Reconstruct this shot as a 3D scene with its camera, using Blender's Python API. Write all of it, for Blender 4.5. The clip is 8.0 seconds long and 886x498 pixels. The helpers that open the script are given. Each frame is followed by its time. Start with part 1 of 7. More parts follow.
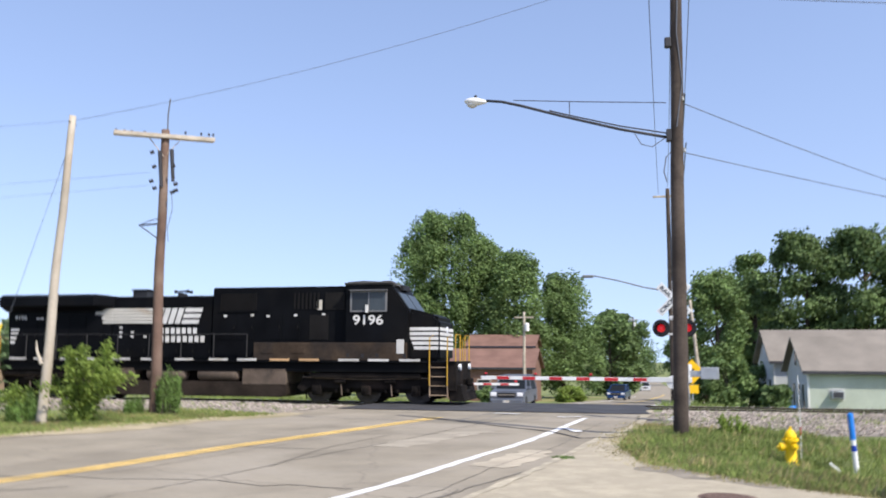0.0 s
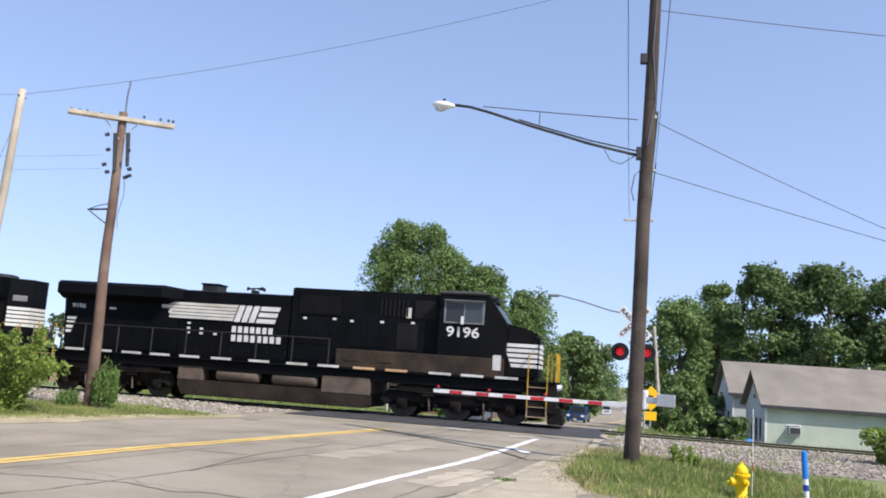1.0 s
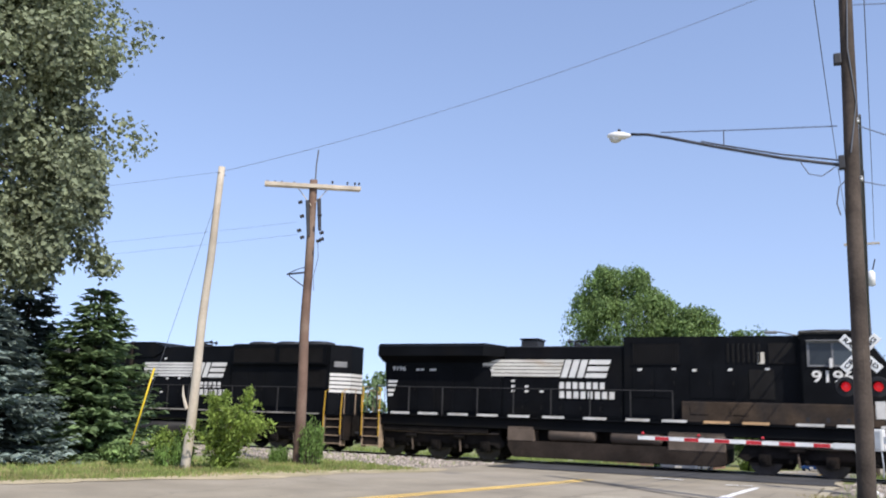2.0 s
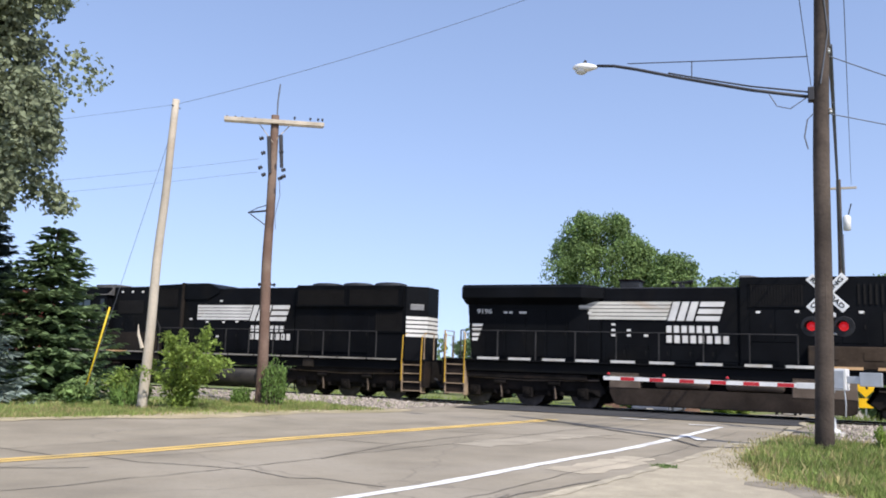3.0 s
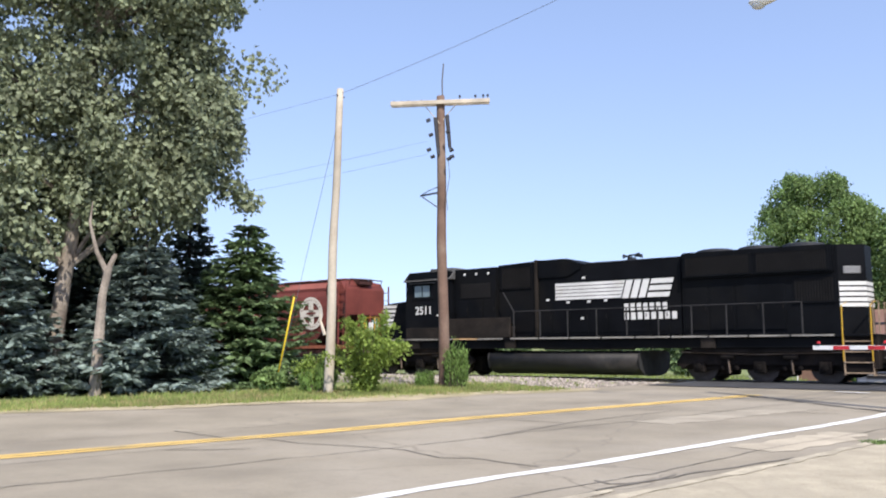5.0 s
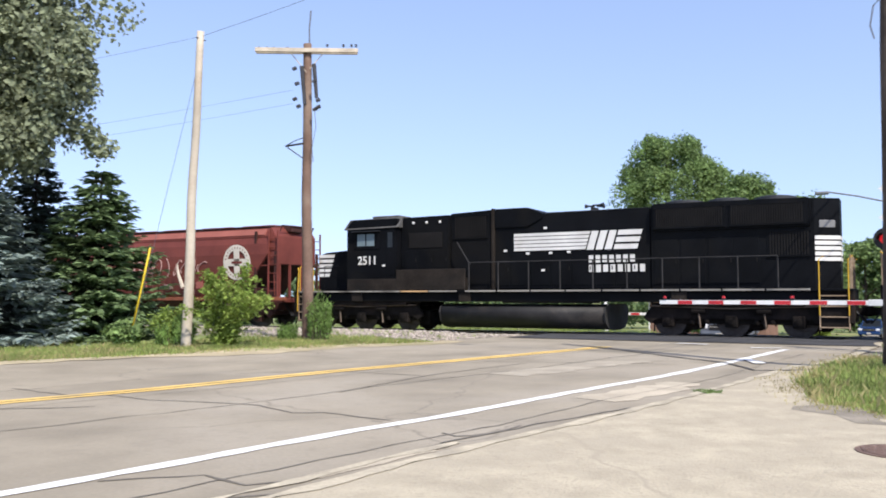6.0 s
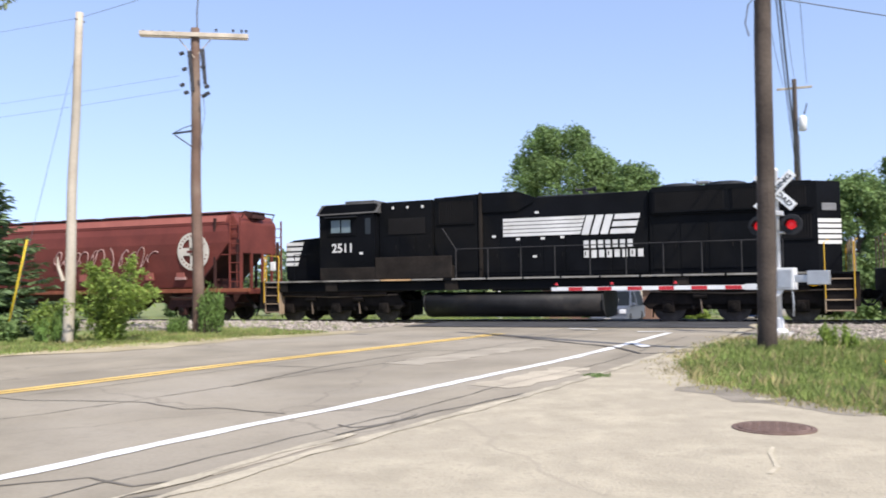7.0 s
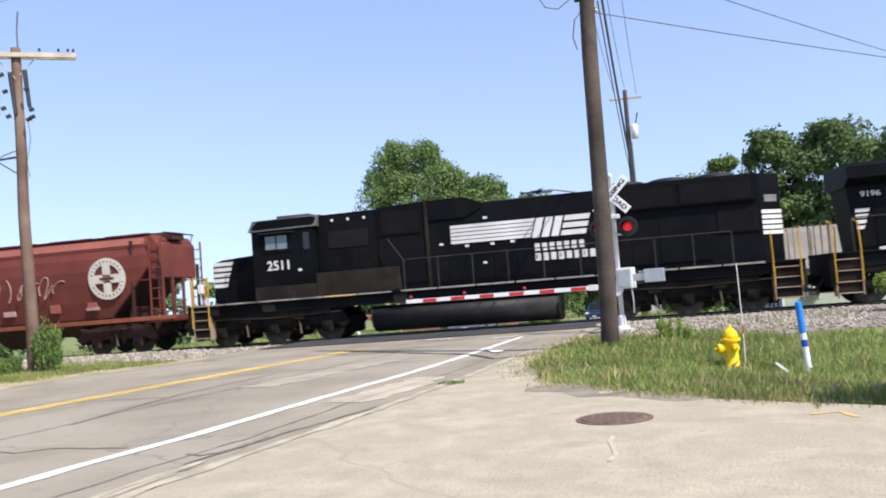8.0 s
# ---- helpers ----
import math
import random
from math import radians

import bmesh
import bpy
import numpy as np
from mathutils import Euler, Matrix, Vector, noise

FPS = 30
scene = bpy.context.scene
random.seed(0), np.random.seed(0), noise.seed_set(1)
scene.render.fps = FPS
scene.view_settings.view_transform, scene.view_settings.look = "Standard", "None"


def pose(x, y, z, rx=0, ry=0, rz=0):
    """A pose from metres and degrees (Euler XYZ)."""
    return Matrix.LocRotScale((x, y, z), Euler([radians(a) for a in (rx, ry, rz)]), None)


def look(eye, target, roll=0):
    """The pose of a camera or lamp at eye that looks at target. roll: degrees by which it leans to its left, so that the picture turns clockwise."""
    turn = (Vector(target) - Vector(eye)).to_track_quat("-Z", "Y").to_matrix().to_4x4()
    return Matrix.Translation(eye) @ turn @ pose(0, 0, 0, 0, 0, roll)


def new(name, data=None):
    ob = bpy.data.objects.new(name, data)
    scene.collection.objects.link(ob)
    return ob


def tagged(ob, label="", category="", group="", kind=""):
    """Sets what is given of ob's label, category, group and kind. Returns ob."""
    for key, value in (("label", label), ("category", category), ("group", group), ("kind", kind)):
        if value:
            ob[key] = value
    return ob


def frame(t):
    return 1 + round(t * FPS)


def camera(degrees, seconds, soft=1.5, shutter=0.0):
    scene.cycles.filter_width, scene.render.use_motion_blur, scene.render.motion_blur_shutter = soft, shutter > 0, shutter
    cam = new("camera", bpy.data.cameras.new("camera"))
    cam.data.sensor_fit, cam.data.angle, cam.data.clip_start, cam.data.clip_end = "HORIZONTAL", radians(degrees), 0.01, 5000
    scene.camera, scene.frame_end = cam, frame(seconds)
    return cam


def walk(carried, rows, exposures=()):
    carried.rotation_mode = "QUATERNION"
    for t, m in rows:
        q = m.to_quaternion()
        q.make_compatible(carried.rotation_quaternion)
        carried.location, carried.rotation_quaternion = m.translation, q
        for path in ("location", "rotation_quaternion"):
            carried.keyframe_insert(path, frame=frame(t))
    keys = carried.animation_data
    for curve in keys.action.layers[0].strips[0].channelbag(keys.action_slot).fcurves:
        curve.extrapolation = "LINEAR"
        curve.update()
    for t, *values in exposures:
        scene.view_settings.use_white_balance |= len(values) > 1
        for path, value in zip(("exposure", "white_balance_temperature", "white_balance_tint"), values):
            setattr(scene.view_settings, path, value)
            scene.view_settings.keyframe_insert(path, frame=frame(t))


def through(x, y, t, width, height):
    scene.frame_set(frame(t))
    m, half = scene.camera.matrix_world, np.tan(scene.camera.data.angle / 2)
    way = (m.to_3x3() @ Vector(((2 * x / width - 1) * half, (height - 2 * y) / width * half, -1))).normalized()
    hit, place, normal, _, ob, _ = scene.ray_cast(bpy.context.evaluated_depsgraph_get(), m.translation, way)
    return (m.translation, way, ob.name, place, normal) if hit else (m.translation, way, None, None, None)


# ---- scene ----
cam = camera(55.57, 8.0, soft=1.8, shutter=0.3)
# seconds, eye x, y, z, yaw to the left, pitch up, lean to the left
PATH = [
    (0.0, 0.045, -0.052, 1.911, 12.36, 7.41, 0.26),
    (0.2, 0.134, 0.103, 1.949, 11.76, 7.02, 4.36),
    (0.5, 0.194, 0.359, 1.936, 12.46, 8.36, 2.94),
    (0.7, 0.233, 0.526, 1.951, 11.90, 8.37, 4.34),
    (1.0, 0.271, 0.763, 1.902, 10.54, 8.29, 3.92),
    (1.2, 0.362, 0.836, 1.881, 12.37, 8.67, 1.49),
    (1.5, 0.481, 1.023, 1.828, 17.90, 11.05, 0.83),
    (1.8, 0.575, 1.286, 1.797, 23.60, 11.77, 1.69),
    (2.0, 0.650, 1.423, 1.763, 24.76, 11.20, 1.85),
    (2.2, 0.693, 1.592, 1.746, 24.40, 9.19, 0.58),
    (3.3, 1.129, 2.286, 1.540, 24.00, 6.85, 2.61),
    (3.5, 1.222, 2.294, 1.507, 26.79, 5.88, 1.57),
    (3.8, 1.208, 2.438, 1.404, 30.72, 9.07, -2.07),
    (4.0, 1.125, 2.631, 1.394, 31.80, 10.23, -2.48),
    (4.2, 1.088, 2.768, 1.385, 34.01, 11.22, -3.38),
    (5.3, 1.234, 3.378, 1.461, 36.62, 4.42, 0.60),
    (5.5, 1.271, 3.383, 1.471, 33.68, 3.49, 0.41),
    (5.8, 1.300, 3.373, 1.470, 29.98, 3.11, 0.25),
    (6.0, 1.326, 3.400, 1.483, 28.56, 3.22, -0.09),
    (6.5, 1.326, 3.381, 1.488, 24.83, 2.62, -0.49),
    (7.0, 1.335, 3.405, 1.499, 21.46, 2.40, -0.90),
    (7.2, 1.365, 3.415, 1.482, 18.58, 2.27, -1.00),
    (7.5, 1.429, 3.403, 1.484, 13.97, 2.37, -1.58),
    (7.8, 1.465, 3.417, 1.457, 11.40, 2.81, -2.89),
    (8.0, 1.463, 3.415, 1.456, 11.69, 3.05, -4.43),
]


def aim(x, y, z, yaw, pitch, lean):
    a, b = radians(yaw), radians(pitch)
    ahead = Vector((-math.sin(a) * math.cos(b), math.cos(a) * math.cos(b), math.sin(b)))
    return look((x, y, z), Vector((x, y, z)) + ahead, lean)


# seconds, stops, white balance: the camera opens up and warms while it pans
EXPOSURES = [(0.0, 0.62, 6600, 10), (1.5, 0.56, 6550, 10), (2.2, 0.54, 6550, 10), (4.2, 0.58, 6580, 10), (5.3, 0.76, 6600, 10), (8.0, 0.74, 6600, 10)]
walk(cam, [(t, aim(*row)) for t, *row in PATH], EXPOSURES)

# ---- light: a high summer sun from the right, behind the camera, and a clear sky ----
SUN_TO = Vector((0.82, -0.57, 1.15)).normalized()
world = bpy.data.worlds.new("sky")
scene.world = world
world.use_nodes = True
wn = world.node_tree
sky = wn.nodes.new("ShaderNodeTexSky")
sky.sky_type = "NISHITA"
sky.sun_disc = False
sky.sun_elevation = math.asin(SUN_TO.z)
sky.sun_rotation = math.atan2(SUN_TO.x, SUN_TO.y)
sky.air_density, sky.dust_density, sky.ozone_density = 1.2, 0.5, 2.5
# the clear summer sky, a little more violet than the model's
hue = wn.nodes.new("ShaderNodeMixRGB")
hue.blend_type = "MULTIPLY"
hue.inputs["Fac"].default_value = 1.0
hue.inputs["Color2"].default_value = (1.13, 0.98, 1.0, 1)
co, sq = wn.nodes.new("ShaderNodeTexCoord"), wn.nodes.new("ShaderNodeVectorMath")
sq.operation = "MULTIPLY_ADD"
sq.inputs[1].default_value, sq.inputs[2].default_value = (1, 1, 0.70), (0, 0, 0.19)
wn.links.new(co.outputs["Generated"], sq.inputs[0])
wn.links.new(sq.outputs[0], sky.inputs[0])
wn.links.new(sky.outputs[0], hue.inputs["Color1"])
wn.links.new(hue.outputs[0], wn.nodes["Background"].inputs[0])
wn.nodes["Background"].inputs[1].default_value = 0.155
sun = new("sun", bpy.data.lights.new("sun", "SUN"))
sun.data.energy, sun.data.angle, sun.data.color = 3.7, radians(0.55), (1.0, 0.95, 0.87)
sun.matrix_world = look(SUN_TO * 60, (0, 0, 0))


# ---- materials ----
def mat(name, col, rough=0.6, metal=0.0, var=0.25, scale=2.0, fine=30.0, bump=0.15, tint=None, tint_at=0.62, island=0.0, spread=0.0, gloss=0.25):
    """A procedural surface: large stains towards tint, fine grain, relief; island: change from piece to piece; spread: change from object to object."""
    m = bpy.data.materials.new(name)
    m.use_nodes = True
    nt, bs = m.node_tree, m.node_tree.nodes["Principled BSDF"]
    N, L = nt.nodes.new, nt.links.new
    tc = N("ShaderNodeTexCoord")
    big, small = N("ShaderNodeTexNoise"), N("ShaderNodeTexNoise")
    for n, s, d in ((big, scale, 6.0), (small, fine, 3.0)):
        n.inputs["Scale"].default_value, n.inputs["Detail"].default_value = s, d
        L(tc.outputs["Object"], n.inputs["Vector"])
    ramp = N("ShaderNodeValToRGB")
    ramp.color_ramp.elements[0].position, ramp.color_ramp.elements[1].position = 0.3, 0.7
    ramp.color_ramp.elements[0].color = (*[c * (1 - var) for c in col], 1)
    ramp.color_ramp.elements[1].color = (*[min(1, c * (1 + var)) for c in col], 1)
    L(big.outputs["Fac"], ramp.inputs["Fac"])
    out = ramp.outputs["Color"]
    if tint:
        third, tr, mx = N("ShaderNodeTexNoise"), N("ShaderNodeValToRGB"), N("ShaderNodeMixRGB")
        third.inputs["Scale"].default_value, third.inputs["Detail"].default_value = scale * 0.45, 8.0
        third.inputs["Distortion"].default_value = 0.6
        L(tc.outputs["Object"], third.inputs["Vector"])
        tr.color_ramp.elements[0].position, tr.color_ramp.elements[1].position = tint_at - 0.07, tint_at + 0.1
        L(third.outputs["Fac"], tr.inputs["Fac"])
        L(tr.outputs["Color"], mx.inputs["Fac"])
        L(out, mx.inputs["Color1"])
        mx.inputs["Color2"].default_value = (*tint, 1)
        out = mx.outputs["Color"]
    mul = N("ShaderNodeMixRGB")
    mul.blend_type = "MULTIPLY"
    mul.inputs["Fac"].default_value = 1.0
    g = N("ShaderNodeMapRange")
    g.inputs["To Min"].default_value, g.inputs["To Max"].default_value = 1 - var * 0.9, 1 + var * 0.6
    L(small.outputs["Fac"], g.inputs["Value"])
    L(out, mul.inputs["Color1"])
    L(g.outputs["Result"], mul.inputs["Color2"])
    out = mul.outputs["Color"]
    for amount, node, socket in ((island, "ShaderNodeNewGeometry", "Random Per Island"), (spread, "ShaderNodeObjectInfo", "Random")):
        if amount:
            src, mr, mm = N(node), N("ShaderNodeMapRange"), N("ShaderNodeMixRGB")
            mr.inputs["To Min"].default_value, mr.inputs["To Max"].default_value = 1 - amount, 1 + amount
            mm.blend_type, mm.inputs["Fac"].default_value = "MULTIPLY", 1.0
            L(src.outputs[socket], mr.inputs["Value"])
            L(out, mm.inputs["Color1"])
            L(mr.outputs["Result"], mm.inputs["Color2"])
            out = mm.outputs["Color"]
    L(out, bs.inputs["Base Color"])
    bs.inputs["Roughness"].default_value, bs.inputs["Metallic"].default_value = rough, metal
    if rough >= 0.45:
        bs.inputs["Specular IOR Level"].default_value = gloss
    if bump:
        b = N("ShaderNodeBump")
        b.inputs["Strength"].default_value, b.inputs["Distance"].default_value = bump, 0.02
        L(small.outputs["Fac"], b.inputs["Height"])
        L(b.outputs["Normal"], bs.inputs["Normal"])
    return m


def leafy(name, col, through=0.35, var=0.3, spread=0.0):
    """Leaves: a rough skin that lets some light through."""
    m = mat(name, col, 0.55, 0, var, 0.5, 9.0, 0, island=0.35, spread=spread)
    nt = m.node_tree
    bs = nt.nodes["Principled BSDF"]
    src = bs.inputs["Base Color"].links[0].from_socket
    tr, mx = nt.nodes.new("ShaderNodeBsdfTranslucent"), nt.nodes.new("ShaderNodeMixShader")
    nt.links.new(src, tr.inputs["Color"])
    mx.inputs["Fac"].default_value = through
    nt.links.new(bs.outputs[0], mx.inputs[1])
    nt.links.new(tr.outputs[0], mx.inputs[2])
    nt.links.new(mx.outputs[0], nt.nodes["Material Output"].inputs["Surface"])
    return m


def glowing(name, col, strength):
    m = mat(name, col, 0.3, 0, 0.1, 3, 30, 0)
    bs = m.node_tree.nodes["Principled BSDF"]
    bs.inputs["Emission Color"].default_value = (*col, 1)
    bs.inputs["Emission Strength"].default_value = strength
    return m


def cracked(m, scale, width, dark):
    """Adds a net of irregular dark cracks to a surface."""
    nt, bs = m.node_tree, m.node_tree.nodes["Principled BSDF"]
    N, L = nt.nodes.new, nt.links.new
    tc, nz, ad, vo, rp, mx = (N(k) for k in ("ShaderNodeTexCoord", "ShaderNodeTexNoise", "ShaderNodeMixRGB", "ShaderNodeTexVoronoi", "ShaderNodeValToRGB", "ShaderNodeMixRGB"))
    nz.inputs["Scale"].default_value, nz.inputs["Detail"].default_value = 1.3, 5.0
    ad.blend_type, ad.inputs["Fac"].default_value = "LINEAR_LIGHT", 0.35
    vo.feature, vo.inputs["Scale"].default_value = "DISTANCE_TO_EDGE", scale
    L(tc.outputs["Object"], nz.inputs["Vector"])
    L(tc.outputs["Object"], ad.inputs["Color1"])
    L(nz.outputs["Color"], ad.inputs["Color2"])
    L(ad.outputs["Color"], vo.inputs["Vector"])
    rp.color_ramp.elements[0].position, rp.color_ramp.elements[1].position = 0.0, width
    rp.color_ramp.elements[0].color, rp.color_ramp.elements[1].color = (1, 1, 1, 1), (0, 0, 0, 1)
    L(vo.outputs["Distance"], rp.inputs["Fac"])
    src = bs.inputs["Base Color"].links[0].from_socket
    mx.inputs["Color2"].default_value = (*dark, 1)
    L(rp.outputs["Color"], mx.inputs["Fac"])
    L(src, mx.inputs["Color1"])
    L(mx.outputs["Color"], bs.inputs["Base Color"])
    return m


def speckled(m, scale, col, amount):
    """Adds small blotches of another tone to a surface."""
    nt, bs = m.node_tree, m.node_tree.nodes["Principled BSDF"]
    N, L = nt.nodes.new, nt.links.new
    tc, nz, rp, mx = (N(k) for k in ("ShaderNodeTexCoord", "ShaderNodeTexNoise", "ShaderNodeValToRGB", "ShaderNodeMixRGB"))
    nz.inputs["Scale"].default_value, nz.inputs["Detail"].default_value, nz.inputs["Roughness"].default_value = scale, 4.0, 0.65
    rp.color_ramp.elements[0].position, rp.color_ramp.elements[1].position = 0.54, 0.68
    rp.color_ramp.elements[1].color = (amount, amount, amount, 1)
    L(tc.outputs["Object"], nz.inputs["Vector"])
    L(nz.outputs["Fac"], rp.inputs["Fac"])
    src = bs.inputs["Base Color"].links[0].from_socket
    mx.inputs["Color2"].default_value = (*col, 1)
    L(rp.outputs["Color"], mx.inputs["Fac"])
    L(src, mx.inputs["Color1"])
    L(mx.outputs["Color"], bs.inputs["Base Color"])


M_GRASS = mat("grass_ground", (0.175, 0.205, 0.07), 0.9, 0, 0.35, 0.35, 14, 0.5, tint=(0.27, 0.23, 0.11), tint_at=0.6)
M_BLADE = leafy("grass_blades", (0.25, 0.31, 0.092), 0.35, 0.3)
M_DRY = leafy("dry_grass", (0.38, 0.33, 0.15), 0.3, 0.3)
M_ROAD = cracked(mat("worn_asphalt", (0.272, 0.236, 0.178), 0.85, 0, 0.2, 0.6, 24, 0.35, tint=(0.325, 0.285, 0.222), tint_at=0.55), 0.13, 0.002, (0.215, 0.187, 0.145))
M_APRON = cracked(mat("old_pavement", (0.39, 0.34, 0.25), 0.9, 0, 0.15, 2.6, 34, 0.6, tint=(0.365, 0.318, 0.236), tint_at=0.56), 0.10, 0.0012, (0.325, 0.283, 0.212))
speckled(M_APRON, 14.0, (0.28, 0.243, 0.183), 0.6)
speckled(M_APRON, 3.5, (0.44, 0.39, 0.295), 0.2)
speckled(M_ROAD, 6.0, (0.215, 0.187, 0.145), 0.4)
M_DARK = mat("fresh_asphalt", (0.055, 0.055, 0.058), 0.8, 0, 0.25, 1.0, 45, 0.3)
M_TARD = mat("tar_filled_crack", (0.085, 0.078, 0.068), 0.7, 0, 0.3, 3, 20, 0.2)
M_TAR = mat("tar_seam", (0.15, 0.132, 0.105), 0.7, 0, 0.3, 3, 20, 0.2)
M_YELLOW = mat("road_yellow", (0.66, 0.45, 0.15), 0.75, 0, 0.2, 1.5, 25, 0.2, tint=(0.30, 0.26, 0.19), tint_at=0.66)
M_WHITE = mat("road_white", (0.72, 0.71, 0.68), 0.75, 0, 0.14, 1.5, 25, 0.2, tint=(0.34, 0.32, 0.30), tint_at=0.68)
M_SEAM = mat("pale_edge", (0.44, 0.385, 0.285), 0.85, 0, 0.25, 2.5, 20, 0.3, tint=(0.33, 0.29, 0.22), tint_at=0.58)
M_PATCHP = mat("pale_concrete_patch", (0.45, 0.39, 0.295), 0.85, 0, 0.2, 1.6, 24, 0.35, tint=(0.36, 0.315, 0.24), tint_at=0.56)
M_PATCH = mat("pale_patch", (0.345, 0.303, 0.235), 0.85, 0, 0.2, 1.2, 24, 0.35, tint=(0.28, 0.245, 0.188), tint_at=0.55)
M_SAND = mat("sandy_shoulder", (0.40, 0.335, 0.22), 0.95, 0, 0.25, 1.2, 26, 0.6, tint=(0.30, 0.26, 0.15), tint_at=0.58)
M_GRAVEL = mat("gravel_bed", (0.26, 0.225, 0.185), 0.95, 0, 0.4, 2.0, 18, 1.0, tint=(0.20, 0.19, 0.11), tint_at=0.62)
M_STONE = mat("ballast_stone", (0.34, 0.295, 0.25), 0.9, 0, 0.2, 3, 25, 0.3, island=0.45)
M_TIE = mat("creosote_tie", (0.075, 0.06, 0.05), 0.9, 0, 0.3, 2, 20, 0.4, spread=0.25)
M_RAIL = mat("rail_steel", (0.065, 0.047, 0.037), 0.75, 0.0, 0.3, 3, 30, 0.2)
M_RAILTOP = mat("rail_head", (0.42, 0.41, 0.40), 0.3, 1.0, 0.1, 3, 30, 0.05)
M_POLE = mat("weathered_pole", (0.07, 0.054, 0.044), 0.9, 0, 0.35, 1.6, 18, 0.6, tint=(0.125, 0.098, 0.078), tint_at=0.58)
M_POLE2 = mat("brown_pole", (0.155, 0.10, 0.075), 0.9, 0, 0.3, 1.2, 16, 0.6, tint=(0.25, 0.19, 0.145), tint_at=0.58)
M_PALE = mat("pale_pole", (0.45, 0.395, 0.315), 0.9, 0, 0.2, 1.2, 16, 0.5, tint=(0.36, 0.28, 0.20), tint_at=0.6)
M_ARM = mat("weathered_crossarm", (0.45, 0.39, 0.31), 0.9, 0, 0.25, 2, 20, 0.5)
M_WIRE = mat("wire", (0.13, 0.14, 0.16), 0.7, 0.2, 0.1, 2, 20, 0)
M_STEEL = mat("galvanised", (0.50, 0.51, 0.52), 0.45, 0.7, 0.12, 3, 30, 0.1)
M_DKSTEEL = mat("dark_bracket", (0.055, 0.055, 0.06), 0.6, 0.3, 0.2, 3, 30, 0.1)
M_OLDSTEEL = mat("weathered_steel", (0.16, 0.165, 0.17), 0.6, 0.2, 0.2, 3, 30, 0.1)
M_LAMP = mat("lamp_housing", (0.74, 0.73, 0.70), 0.5, 0, 0.1, 4, 30, 0.1)
M_LENS = mat("lamp_lens", (0.55, 0.55, 0.53), 0.3, 0, 0.1, 4, 30, 0)
M_SIGW = mat("signal_paint", (0.66, 0.66, 0.65), 0.55, 0, 0.14, 2.5, 25, 0.15, tint=(0.45, 0.43, 0.40), tint_at=0.68)
M_SIGB = mat("signal_black", (0.02, 0.02, 0.022), 0.6, 0, 0.2, 4, 30, 0.1)
M_REDON = glowing("signal_lit", (0.75, 0.015, 0.025), 0.3)
M_REDOFF = mat("signal_lens", (0.16, 0.012, 0.014), 0.25, 0, 0.15, 6, 40, 0)
M_SHEETW = mat("reflective_white", (0.78, 0.78, 0.76), 0.5, 0, 0.06, 3, 25, 0.05)
M_SHEETR = mat("reflective_red", (0.52, 0.035, 0.045), 0.5, 0, 0.1, 3, 25, 0.05)
M_LETTER = mat("black_letter", (0.02, 0.02, 0.02), 0.6, 0, 0.1, 3, 25, 0)
M_HYD = mat("hydrant_yellow", (0.86, 0.56, 0.012), 0.45, 0, 0.1, 5, 30, 0.12, tint=(0.62, 0.38, 0.03), tint_at=0.7)
M_BLUE = mat("marker_blue", (0.02, 0.20, 0.62), 0.45, 0, 0.1, 4, 30, 0.05)
M_BLUE2 = mat("marker_dark_blue", (0.02, 0.06, 0.36), 0.45, 0, 0.1, 4, 30, 0.05)
M_MARKW = mat("marker_white", (0.78, 0.78, 0.76), 0.5, 0, 0.08, 4, 30, 0.05)
M_IRON = mat("rusty_iron", (0.19, 0.125, 0.098), 0.75, 0.3, 0.3, 5, 40, 0.5)
M_GUARD = mat("guard_yellow", (0.58, 0.42, 0.03), 0.5, 0, 0.1, 4, 30, 0.05)
M_BLACK = mat("loco_black", (0.0046, 0.0051, 0.0063), 0.5, 0, 0.35, 0.9, 14, 0.08, tint=(0.009, 0.0085, 0.008), tint_at=0.6, gloss=0.07)
M_ROOF = mat("loco_roof", (0.028, 0.03, 0.034), 0.6, 0, 0.3, 1.2, 14, 0.1, gloss=0.1)
M_DUSTYD = mat("loco_dusty_dark", (0.022, 0.018, 0.015), 0.75, 0, 0.4, 1.3, 12, 0.15, tint=(0.012, 0.011, 0.010), tint_at=0.55, gloss=0.1)
M_CABROOF = mat("cab_roof_grey", (0.085, 0.083, 0.08), 0.75, 0, 0.3, 1.3, 12, 0.15, tint=(0.05, 0.048, 0.045), tint_at=0.6, gloss=0.1)
M_SILLD = mat("sill_dull", (0.26, 0.245, 0.215), 0.7, 0, 0.25, 1.4, 18, 0.05, tint=(0.10, 0.09, 0.08), tint_at=0.6)
M_TANKD = mat("grimy_tank", (0.034, 0.026, 0.021), 0.75, 0, 0.35, 1.2, 14, 0.12, tint=(0.018, 0.015, 0.013), tint_at=0.56, gloss=0.06)
M_DUSTY = mat("loco_dusty", (0.052, 0.037, 0.026), 0.75, 0, 0.4, 1.3, 12, 0.15, tint=(0.028, 0.024, 0.022), tint_at=0.55, gloss=0.1)
M_UNDER = mat("loco_underside", (0.014, 0.012, 0.011), 0.8, 0, 0.4, 2, 16, 0.2, tint=(0.03, 0.022, 0.018), tint_at=0.6, gloss=0.05)
M_TANK = mat("dusty_tank", (0.13, 0.10, 0.078), 0.7, 0, 0.25, 1.5, 14, 0.12, tint=(0.075, 0.06, 0.05), tint_at=0.58, gloss=0.1)
